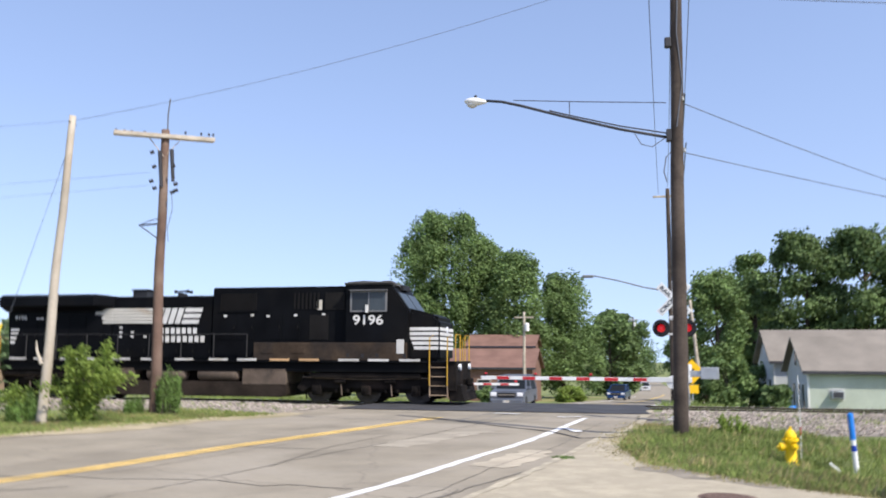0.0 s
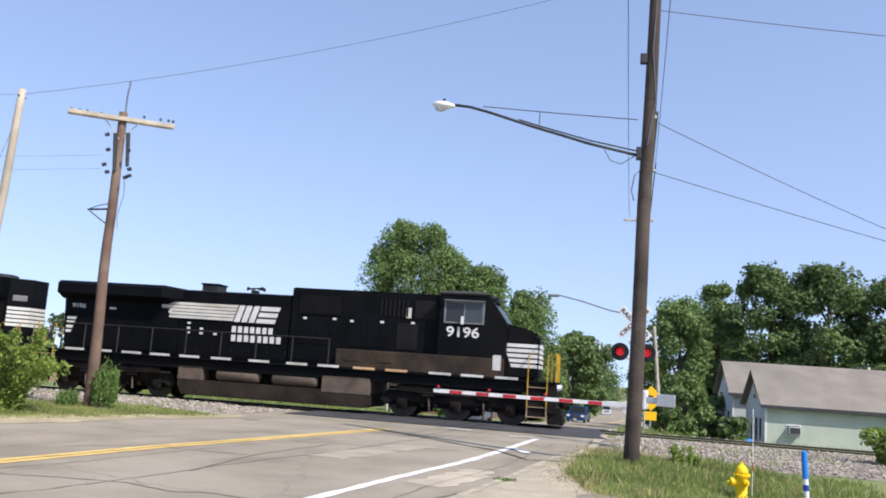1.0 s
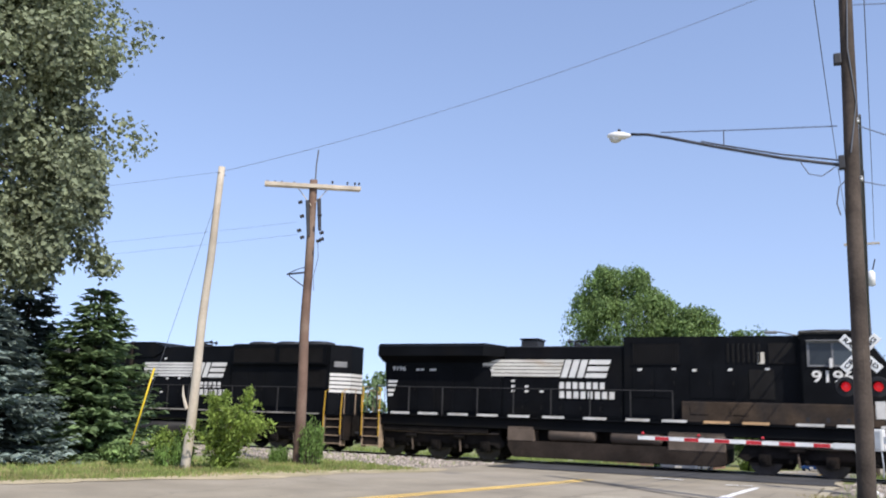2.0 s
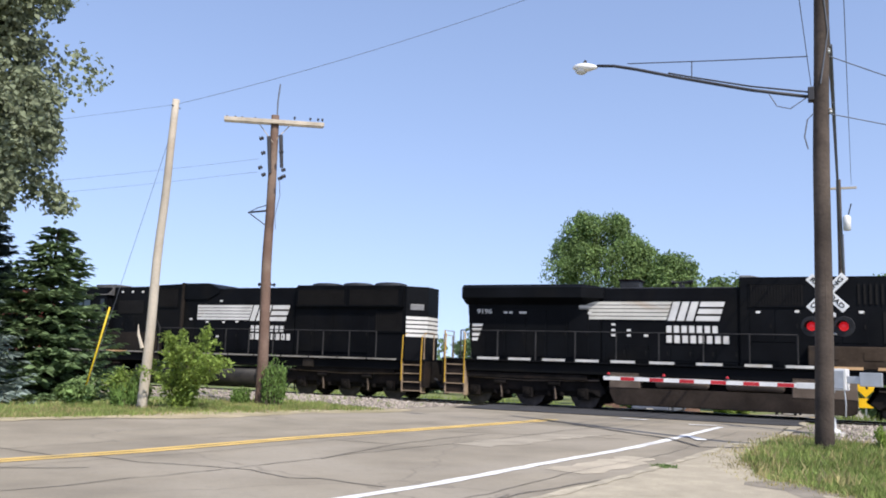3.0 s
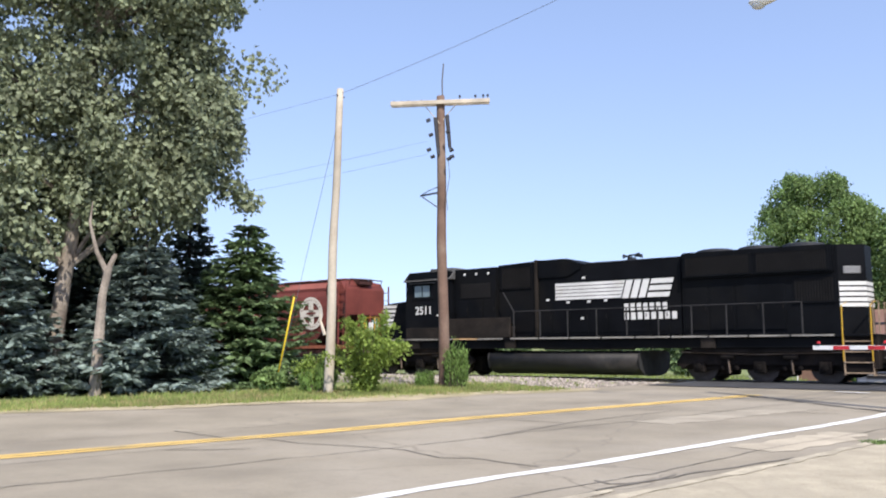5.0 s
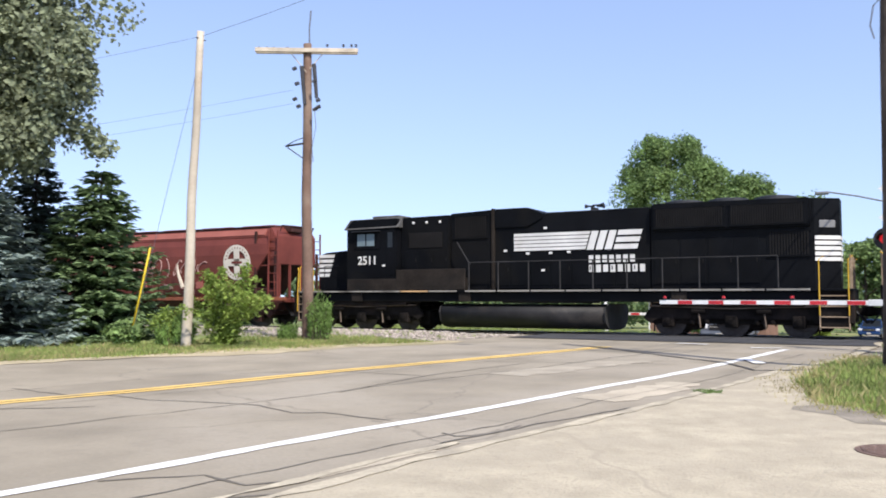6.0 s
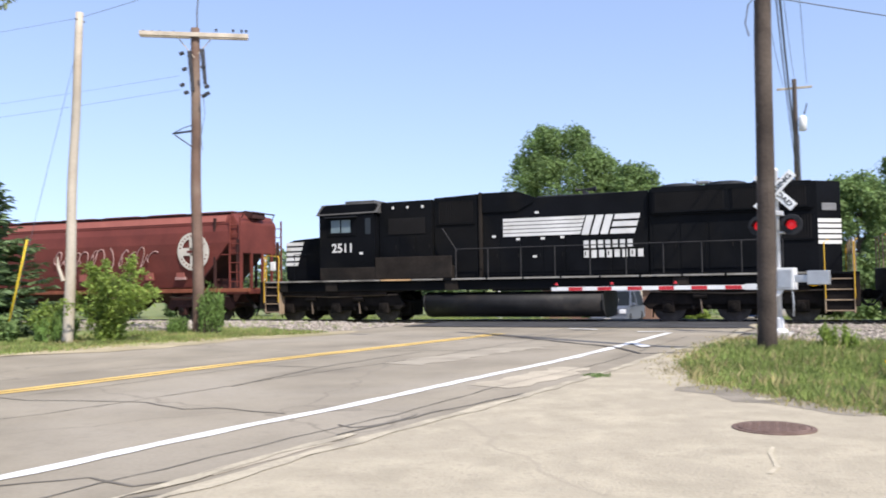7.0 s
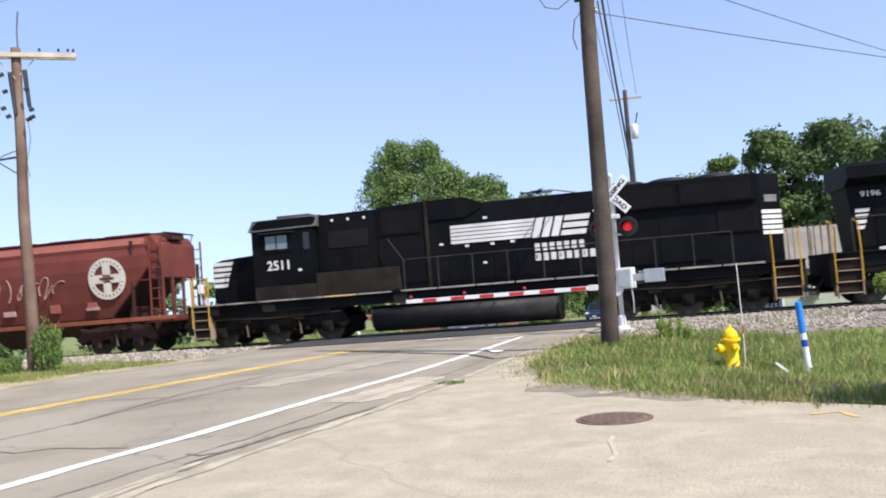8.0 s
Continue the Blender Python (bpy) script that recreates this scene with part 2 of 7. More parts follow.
M_TANKB = mat("black_tank", (0.022, 0.021, 0.021), 0.6, 0, 0.3, 1.5, 14, 0.1, tint=(0.06, 0.05, 0.043), tint_at=0.6)
M_LOUVRE = mat("louvre_dark", (0.012, 0.0112, 0.0108), 0.6, 0, 0.2, 2, 20, 0.1, gloss=0.1)
M_RAILING = mat("dusty_handrail", (0.034, 0.033, 0.033), 0.6, 0, 0.3, 2, 20, 0.05, gloss=0.1)
M_LETTERW = mat("loco_white", (0.64, 0.63, 0.60), 0.55, 0, 0.1, 1.6, 20, 0.05, tint=(0.48, 0.44, 0.37), tint_at=0.66)
M_STRIPE = mat("worn_stripes", (0.58, 0.56, 0.50), 0.6, 0, 0.12, 1.2, 16, 0.05, tint=(0.40, 0.25, 0.12), tint_at=0.62)
M_SILL = mat("sill_white", (0.52, 0.51, 0.48), 0.6, 0, 0.18, 2, 20, 0.05, tint=(0.40, 0.35, 0.27), tint_at=0.62)
M_SILLO = mat("sill_rusty", (0.52, 0.33, 0.17), 0.65, 0, 0.2, 2, 20, 0.05)
M_YRAIL = mat("handrail_yellow", (0.52, 0.31, 0.03), 0.5, 0, 0.15, 3, 30, 0.05)
M_STEP = mat("step_tan", (0.30, 0.22, 0.15), 0.75, 0, 0.3, 3, 25, 0.15)
M_WHEEL = mat("wheel_steel", (0.06, 0.05, 0.045), 0.55, 0.5, 0.3, 4, 30, 0.1)
M_CABGL = mat("cab_glass", (0.02, 0.025, 0.03), 0.35, 0, 0.1, 2, 20, 0)
M_CABLT = mat("cab_light_glass", (0.15, 0.20, 0.22), 0.3, 0, 0.15, 2, 20, 0)
M_CABWS = mat("windshield_glass", (0.045, 0.058, 0.068), 0.4, 0, 0.15, 2, 20, 0, gloss=0.3)
M_TRIM = mat("window_trim", (0.19, 0.19, 0.19), 0.5, 0.2, 0.15, 3, 30, 0.05)
M_HOPPER = mat("hopper_red", (0.145, 0.037, 0.028), 0.6, 0, 0.2, 0.9, 14, 0.08, tint=(0.125, 0.035, 0.027), tint_at=0.58)
M_HOPTOP = mat("hopper_pink", (0.27, 0.09, 0.07), 0.7, 0, 0.15, 0.9, 14, 0.08)
# dark hopper fittings; on the slope sheet it stands in for the overhang's shade
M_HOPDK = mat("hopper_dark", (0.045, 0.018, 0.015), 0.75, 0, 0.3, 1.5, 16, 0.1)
M_HOPSILL = mat("hopper_sill", (0.2, 0.065, 0.035), 0.7, 0, 0.3, 2, 18, 0.1)
M_EMBLEM = mat("emblem_cream", (0.58, 0.54, 0.46), 0.65, 0, 0.12, 2, 20, 0.05)
M_GRAF = mat("spray_paint", (0.42, 0.27, 0.24), 0.6, 0, 0.2, 2, 20, 0)
M_SIDING = mat("pale_siding", (0.45, 0.49, 0.40), 0.8, 0, 0.1, 0.6, 12, 0.1, tint=(0.38, 0.41, 0.335), tint_at=0.6)
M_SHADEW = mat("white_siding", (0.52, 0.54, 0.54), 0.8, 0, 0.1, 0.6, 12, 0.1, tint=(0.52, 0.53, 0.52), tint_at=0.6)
M_SHINGLE = mat("grey_shingle", (0.215, 0.19, 0.16), 0.9, 0, 0.14, 0.8, 22, 0.4, tint=(0.175, 0.155, 0.13), tint_at=0.58)
M_BROWNROOF = mat("brown_shingle", (0.19, 0.11, 0.085), 0.9, 0, 0.18, 0.8, 18, 0.3)
M_BRICKW = mat("brown_wall", (0.20, 0.115, 0.085), 0.85, 0, 0.2, 1, 18, 0.2)
M_TRIMW = mat("house_trim", (0.68, 0.67, 0.63), 0.7, 0, 0.08, 2, 20, 0.05)
M_PANE = mat("house_glass", (0.03, 0.035, 0.04), 0.06, 0, 0.1, 2, 20, 0)
M_CONC = mat("concrete", (0.48, 0.45, 0.41), 0.9, 0, 0.15, 1.5, 25, 0.3)
M_CABINET = mat("cabinet_grey", (0.42, 0.45, 0.46), 0.55, 0, 0.08, 2, 25, 0.05)
M_SIGNY = mat("sign_yellow", (0.88, 0.50, 0.015), 0.5, 0, 0.06, 3, 25, 0.02)
M_BARK = mat("grey_bark", (0.30, 0.255, 0.21), 0.95, 0, 0.35, 2.0, 16, 0.9, tint=(0.16, 0.13, 0.105), tint_at=0.55)
M_BARKD = mat("dark_bark", (0.085, 0.065, 0.05), 0.95, 0, 0.3, 3, 20, 0.8)
M_MAPLE = leafy("maple_leaves", (0.18, 0.262, 0.09), 0.38)
M_OAK = leafy("dark_leaves", (0.14, 0.205, 0.072), 0.32)
M_WOODS = leafy("woodland_leaves", (0.125, 0.18, 0.08), 0.28, spread=0.25)
M_POPLAR = leafy("poplar_leaves", (0.225, 0.255, 0.155), 0.3)
M_BLUESP = leafy("blue_spruce_needles", (0.20, 0.25, 0.22), 0.22)
M_GREENSP = leafy("green_spruce_needles", (0.145, 0.21, 0.095), 0.26)
M_DARKSP = leafy("dark_spruce_needles", (0.085, 0.115, 0.088), 0.2)
M_BUSH = leafy("sapling_leaves", (0.27, 0.36, 0.08), 0.45)
M_WEED = leafy("weed_leaves", (0.17, 0.27, 0.07), 0.4)
M_CARS = mat("car_silver_blue", (0.12, 0.135, 0.165), 0.4, 0.2, 0.05, 2, 30, 0)
M_CARB = mat("car_blue", (0.02, 0.06, 0.17), 0.25, 0.4, 0.05, 2, 30, 0)
M_CARW = mat("car_white", (0.6, 0.6, 0.6), 0.3, 0.2, 0.05, 2, 30, 0)
M_GLASS = mat("car_glass", (0.012, 0.015, 0.018), 0.5, 0, 0.05, 2, 20, 0, gloss=0.12)
M_TYRE = mat("tyre", (0.02, 0.02, 0.02), 0.85, 0, 0.2, 5, 30, 0.1)
M_CHROME = mat("chrome", (0.7, 0.7, 0.72), 0.15, 1.0, 0.05, 3, 30, 0)
M_HEAD = mat("headlight", (0.75, 0.76, 0.78), 0.15, 0, 0.05, 3, 30, 0)


# ---- small builders ----
def part(name, bm, material, parent=None, label="", smooth=False, at=None):
    me = bpy.data.meshes.new(name)
    bm.to_mesh(me)
    bm.free()
    me.materials.append(material)
    if smooth:
        for p in me.polygons:
            p.use_smooth = True
    ob = new(name, me)
    if parent is not None:
        ob.parent = parent
    if at is not None:
        ob.matrix_basis = at
    if label:
        tagged(ob, label)
    return ob


def sheet(name, verts, faces, material, parent=None, smooth=False):
    me = bpy.data.meshes.new(name)
    me.from_pydata(verts, [], faces)
    me.materials.append(material)
    if smooth:
        for p in me.polygons:
            p.use_smooth = True
    ob = new(name, me)
    if parent is not None:
        ob.parent = parent
    return ob


def empty(name, x=0, y=0, z=0, rz=0):
    ob = new(name)
    ob.empty_display_size = 0.3
    ob.matrix_basis = pose(x, y, z, 0, 0, rz)
    return ob


def box(bm, x0, x1, y0, y1, z0, z1, bevel=0.0, m=None):
    r = bmesh.ops.create_cube(bm, size=1.0)
    vs = r["verts"]
    bmesh.ops.scale(bm, vec=(abs(x1 - x0), abs(y1 - y0), abs(z1 - z0)), verts=vs)
    bmesh.ops.translate(bm, vec=((x0 + x1) / 2, (y0 + y1) / 2, (z0 + z1) / 2), verts=vs)
    if bevel:
        es = list({e for v in vs for e in v.link_edges})
        rb = bmesh.ops.bevel(bm, geom=es, offset=bevel, segments=2, affect="EDGES", profile=0.5)
        vs = list({v for f in rb["faces"] for v in f.verts} | {v for v in vs if v.is_valid})
    if m is not None:
        bmesh.ops.transform(bm, matrix=m, verts=[v for v in vs if v.is_valid])
    return bm


def boxed(*a, **k):
    return box(bmesh.new(), *a, **k)


def prism(bm, outline, y0, y1, bevel=0.0):
    """An outline in x and z, pulled from y0 to y1."""
    a = [bm.verts.new((x, y0, z)) for x, z in outline]
    b = [bm.verts.new((x, y1, z)) for x, z in outline]
    fs = [bm.faces.new(a), bm.faces.new(b[::-1])]
    n = len(a)
    for i in range(n):
        fs.append(bm.faces.new((a[i], b[i], b[(i + 1) % n], a[(i + 1) % n])))
    bmesh.ops.recalc_face_normals(bm, faces=fs)
    if bevel:
        bmesh.ops.bevel(bm, geom=list({e for f in fs for e in f.edges}), offset=bevel, segments=2, affect="EDGES")
    return bm


def tube(bm, pts, radius, n=8):
    """A round bar along points; radius: one number, or one for each point."""
    pts = [Vector(p) for p in pts]
    rad = radius if isinstance(radius, (list, tuple)) else [radius] * len(pts)
    rings = []
    for i, p in enumerate(pts):
        d = (pts[min(i + 1, len(pts) - 1)] - pts[max(i - 1, 0)]).normalized()
        u = d.cross(Vector((0, 0, 1)) if abs(d.z) < 0.9 else Vector((1, 0, 0))).normalized()
        v = d.cross(u)
        rings.append([bm.verts.new(p + rad[i] * (math.cos(k * math.tau / n) * u + math.sin(k * math.tau / n) * v)) for k in range(n)])
    for a, b in zip(rings, rings[1:]):
        for k in range(n):
            bm.faces.new((a[k], a[(k + 1) % n], b[(k + 1) % n], b[k]))
    bm.faces.new(rings[0][::-1])
    bm.faces.new(rings[-1])
    return bm


def tubed(pts, radius, n=8):
    return tube(bmesh.new(), pts, radius, n)


def lathe(bm, profile, n=20, m=None, caps=True):
    """Turns a profile of (radius, height) round the z axis."""
    rings = [[bm.verts.new((r * math.cos(k * math.tau / n), r * math.sin(k * math.tau / n), z)) for k in range(n)] for r, z in profile]
    made = [v for ring in rings for v in ring]
    for a, b in zip(rings, rings[1:]):
        for k in range(n):
            bm.faces.new((a[k], a[(k + 1) % n], b[(k + 1) % n], b[k]))
    if caps:
        bm.faces.new(rings[0][::-1])
        bm.faces.new(rings[-1])
    if m is not None:
        bmesh.ops.transform(bm, matrix=m, verts=made)
    return bm


def lettering(name, body, size, material, parent, at, width=None):
    """Raised painted letters in the built-in font, as a mesh."""
    cu = bpy.data.curves.new(name, "FONT")
    cu.body, cu.size, cu.extrude, cu.align_x, cu.align_y = body, size, 0.004, "CENTER", "CENTER"
    cu.offset = size * 0.018
    tmp = bpy.data.objects.new(name, cu)
    scene.collection.objects.link(tmp)
    bpy.context.view_layer.update()
    me = bpy.data.meshes.new_from_object(tmp.evaluated_get(bpy.context.evaluated_depsgraph_get()))
    bpy.data.objects.remove(tmp)
    if width:
        xs = [v.co.x for v in me.vertices]
        me.transform(Matrix.Diagonal((width / (max(xs) - min(xs)), 1, 1, 1)))
    me.materials.clear()
    me.materials.append(material)
    ob = new(name, me)
    ob.parent = parent
    ob.matrix_basis = at
    return ob


def curve_x(rows):
    ys, xs = [r[0] for r in rows], [r[1] for r in rows]
    return lambda y: float(np.interp(y, ys, xs))


# ---- the lie of the land ----
YT, ZR = 33.2, 0.13
_fall = curve_x([(-200, 0.05), (12, 0.05), (26, 0.09), (34.6, 0.08), (38.5, -0.2), (46, -0.7), (60, -1.38), (88, -2.2), (180, -4.6), (400, -9.0), (3000, -9.0)])


def ground_z(x, y):
    z = _fall(y)
    if y < 30:
        z += 0.13 / (1 + math.exp(max(-30, min(30, (x + 12.2) * 1.6)))) * min(1, max(0, (y - 8) / 8))
        z -= 0.33 * math.exp(-(((x - 4.2) / 2.2) ** 2 + ((y - 17.2) / 2.8) ** 2))
        z += 0.14 * math.exp(-(((x - 1.3) / 1.4) ** 2 + ((y - 20.2) / 1.8) ** 2))
    if y > 36 and x > 3:
        z -= 0.65 * min(1, (y - 36) / 9) * min(1, (x - 3) / 3) * max(0, 1 - max(0, y - 60) / 60)
    return z


# edges and lines of the road: x for each y
CENTRE = curve_x([(-60, -26), (0, -11.6), (10.4, -9.2), (12.6, -8.6), (16.2, -7.93), (19.6, -7.05), (24.4, -5.85), (30, -5.0), (38, -4.6), (48, -3.9), (65, -1.4), (82, 1.2), (120, 4.6), (180, 6.2), (300, 8.0), (900, 16)])
EDGE_L = curve_x([(-60, -45), (0, -24), (5, -20.5), (12.4, -16.0), (13.8, -14.6), (15.5, -13.5), (17.5, -12.9), (20.5, -12.2), (22.5, -11.7), (25, -10.9), (34, -10.0), (40, -9.6), (55, -8.2), (65, -5.6), (82, -3.2), (120, 0.4), (180, 2.2), (300, 4.2), (900, 12)])
SEAM = curve_x([(-60, -15), (0, -4.0), (8.2, -2.5), (10.1, -2.24), (12, -1.86), (14.7, -1.37), (18, -0.9), (25, 0.25), (34, 0.6), (40, 1.0), (55, 2.2), (65, 3.2), (82, 5.4), (120, 8.8), (180, 10.2), (300, 12), (900, 20)])
WHITE = curve_x([(-60, -18), (0, -5.8), (7.3, -4.3), (8.5, -4.08), (10.6, -3.74), (11.9, -3.42), (14.8, -2.92), (18.6, -2.2), (20.8, -1.9), (25.8, -1.32), (30, -0.9)])
APRON_R = curve_x([(-60, 45), (0, 30), (6, 17), (9, 10.5), (11, 6.3), (12.06, 3.9), (12.7, 3.0), (13.5, 1.95), (15.3, 0.4), (18, -0.2), (21, 0.0), (25, 0.5), (31, 0.9)])


def strip(name, x_left, x_right, ys, material, lift, parent=None, across=8, rough_edge=0.0, label="", kind="structure"):
    verts, faces = [], []
    for y in ys:
        a, b = x_left(y), x_right(y)
        if rough_edge:
            a += rough_edge * noise.noise((y * 1.7, 3.1, 0))
            b += rough_edge * noise.noise((y * 1.9, 8.7, 0))
        for k in range(across + 1):
            x = a + (b - a) * k / across
            verts.append((x, y, ground_z(x, y) + lift))
    w = across + 1
    for i in range(len(ys) - 1):
        for k in range(across):
            faces.append((i * w + k, i * w + k + 1, (i + 1) * w + k + 1, (i + 1) * w + k))
    ob = sheet(name, verts, faces, material, parent)
    if parent is None:
        tagged(ob, label, kind=kind)
    return ob


def steps(a, b, d):
    n = max(1, round((b - a) / d))
    return [a + (b - a) * i / n for i in range(n + 1)]


# ---- ground, road, track bed ----
gx = [-3000, -1500, -700, -350, -200, -130, -90, -65] + steps(-50, 30, 1.0) + [38, 48, 65, 90, 130, 200, 350, 700, 1500, 3000]
gy = [-3000, -1500, -600, -250, -120, -60, -30, -15] + steps(-6, 50, 0.8) + [54, 60, 68, 78, 90, 105, 125, 150, 180, 230, 300, 400, 600, 1000, 1800, 3000]
gv = [(x, y, ground_z(x, y) - 0.02) for y in gy for x in gx]
gf = [(j * len(gx) + i, j * len(gx) + i + 1, (j + 1) * len(gx) + i + 1, (j + 1) * len(gx) + i) for j in range(len(gy) - 1) for i in range(len(gx) - 1)]
ground = tagged(sheet("ground", gv, gf, M_GRASS, smooth=True), "uneven summer grass with dry patches", kind="structure")
bed_l, bed_r = curve_x([(26, -80), (41, -80)]), curve_x([(26, 80), (41, 80)])


def gravel_bed():
    """The ballast: a low bank under the track with a broad gravel margin."""
    xs = steps(-90, 60, 1.0)
    rows = [(24.6, -0.015), (26.5, 0.012), (29.5, 0.015), (31.0, 0.0), (31.9, -0.03), (34.5, -0.03), (35.6, -0.02), (37.5, 0.0), (39.5, -0.03)]
    verts, faces = [], []
    for x in xs:
        for y, z in rows:
            yy = y + (0.5 * noise.noise((x * 0.35, y, 0)) if y < 27 or y > 39 else 0)
            if y < 27 and x > 0:
                yy -= min(1.0, x / 2) * (2.0 if y < 25 else 1.0)
            verts.append((x, yy, ground_z(x, yy) + z + 0.012 * noise.noise((x * 2.1, y * 2.1, 0)) if abs(y - YT) > 2.2 else ZR - 0.175))
    n = len(rows)
    for i in range(len(xs) - 1):
        for k in range(n - 1):
            faces.append((i * n + k, (i + 1) * n + k, (i + 1) * n + k + 1, i * n + k + 1))
    return tagged(sheet("gravel", verts, faces, M_GRAVEL), "pale crushed-stone bed beside the railway track", kind="structure")


gravel = gravel_bed()
road = strip("road", EDGE_L, SEAM, steps(-50, 31.2, 0.6), M_ROAD, 0.035, across=14, rough_edge=0.25, label="worn grey two-lane asphalt road with cracks and patches")
road_far = strip("road", EDGE_L, SEAM, steps(35.6, 60, 0.8) + steps(62, 120, 3) + [150, 200, 300, 500, 900], M_ROAD, 0.03, across=10, rough_edge=0.15, label="grey asphalt road running on beyond the crossing")
apron = strip("pavement", SEAM, APRON_R, steps(-50, 31.2, 0.6), M_APRON, 0.04, across=10, rough_edge=0.18, label="pale old sandy-toned pavement beside the road")
crossing = strip("crossing", lambda y: EDGE_L(y) + 0.4, lambda y: SEAM(y) + 0.2, [28.6, 29.6, 30.6, 31.6, 32.4, 33.2, 34, 35, 36, 37.2, 38.4], M_DARK, 0.055, across=10, rough_edge=0.5, label="dark newer asphalt of the level crossing")

strip("shoulder", lambda y: EDGE_L(y) - 0.3 - 0.2 * math.sin(y * 0.7), lambda y: EDGE_L(y) + 0.7 + 0.2 * math.sin(y * 1.1), steps(2, 26, 0.4), M_SAND, 0.044, road, 3, 0.3)
# painted lines, seams and patches on the road
line_w = strip("edge_line", lambda y: WHITE(y) - 0.095, lambda y: WHITE(y) + 0.095, steps(-30, 26.3, 0.3), M_WHITE, 0.043, road, 1, 0.06)
for off in (-0.21, 0.03):
    strip("centre_line", lambda y, o=off: CENTRE(y) + o, lambda y, o=off: CENTRE(y) + o + 0.18, steps(-30, 25.4, 0.4), M_YELLOW, 0.043, road, 1, 0.03)
strip("edge_line", lambda y: SEAM(y) - 1.5, lambda y: SEAM(y) - 1.36, steps(39, 110, 1.5), M_WHITE, 0.038, road_far, 1, 0.03)
strip("edge_line", lambda y: EDGE_L(y) + 1.3, lambda y: EDGE_L(y) + 1.44, steps(39, 110, 1.5), M_WHITE, 0.038, road_far, 1, 0.03)
for off in (-0.14, 0.06):
    strip("centre_line", lambda y, o=off: CENTRE(y) + o, lambda y, o=off: CENTRE(y) + o + 0.11, steps(41, 130, 1.5), M_YELLOW, 0.038, road_far, 1, 0.03)
strip("pale_seam", lambda y: SEAM(y) - 0.10, lambda y: SEAM(y) + 0.05, steps(-10, 21, 0.3), M_SEAM, 0.047, apron, 1, 0.12)
strip("pale_seam", lambda y: SEAM(y) - 0.34, lambda y: SEAM(y) - 0.24, steps(7.5, 10.6, 0.25), M_SEAM, 0.045, road, 1, 0.12)


def ribbon(name, pts, width, material, lift, parent):
    """A thin worn strip along points on the ground."""
    pts = [Vector((x, y, 0)) for x, y in pts]
    fine = []
    for a, b in zip(pts, pts[1:]):
        n = max(2, int((b - a).length / 0.25))
        fine += [a.lerp(b, i / n) for i in range(n)]
    fine.append(pts[-1])
    verts, faces = [], []
    for i, p in enumerate(fine):
        d = (fine[min(i + 1, len(fine) - 1)] - fine[max(i - 1, 0)]).normalized()
        side = Vector((-d.y, d.x, 0)) * width * (0.5 + 0.35 * noise.noise((p.x * 3, p.y * 3, 1)))
        w = Vector((noise.noise((p.x * 2, p.y * 2, 5)), noise.noise((p.x * 2, p.y * 2, 9)), 0)) * 0.07
        for q in (p + w - side, p + w + side):
            verts.append((q.x, q.y, ground_z(q.x, q.y) + lift))
        if i:
            k = 2 * i
            faces.append((k - 2, k, k + 1, k - 1))
    return sheet(name, verts, faces, material, parent)


for pts in ([(-10.61, 11.61), (-8.96, 11.42), (-8.62, 11.69), (-7.66, 11.59), (-6.96, 11.72), (-6.0, 11.84), (-5.12, 11.47), (-4.81, 11.7), (-3.76, 11.5)],
            [(-8.58, 10.04), (-8.09, 10.41), (-7.71, 10.79)],
            [(-4.05, 7.81), (-3.75, 8.1), (-3.5, 8.39), (-2.95, 8.27), (-2.76, 8.52), (-2.64, 9.5), (-2.53, 10.47)],
            [(-2.83, 11.03), (-2.62, 10.91), (-2.49, 11.03), (-2.38, 11.32), (-2.33, 11.84)],
            [(-2.9, 7.78), (-2.77, 7.96), (-2.51, 8.21)],
            [(-9.2, 15.0), (-8.2, 16.2), (-6.1, 16.2)], [(-6.5, 19.5), (-4.6, 20.0), (-2.6, 20.6)], [(-5.9, 13.5), (-6.0, 16.2), (-5.5, 19.5)]):
    ribbon("crack", pts, 0.034, M_TAR, 0.041, road)
ribbon("crack", [(-5.96, 25.01), (-4.74, 24.0), (-3.28, 22.61), (-1.85, 21.28), (-1.06, 19.75), (-0.41, 19.79), (0.23, 19.91)], 0.10, M_TARD, 0.0495, road)
ribbon("crack", [(-2.55, 10.5), (-2.15, 12.2), (-1.6, 14.0), (-1.15, 15.9)], 0.026, M_TAR, 0.044, road)
ribbon("patch", [(-2.31, 14.37), (-2.11, 15.03), (-1.9, 15.99), (-1.76, 17.08)], 0.75, M_PATCHP, 0.0405, road)
ribbon("patch", [(-2.7, 8.72), (-2.62, 9.19), (-2.58, 9.62), (-2.47, 10.17)], 0.16, M_PATCHP, 0.0405, road)
for a, b in (((-2.1, 26.4), (-1.4, 26.6)), ((-1.6, 22.3), (-1.15, 21.3)), ((-4.25, 27.7), (-3.4, 27.4))):
    ribbon("stop_line", [a, b], 0.22, M_WHITE, 0.058, road)


def lane_seam(k):
    return [(CENTRE(y) * (1 - k) + WHITE(y) * k + 0.05 * math.sin(y * 0.9 + k * 9), y) for y in steps(2, 25, 1.0)]


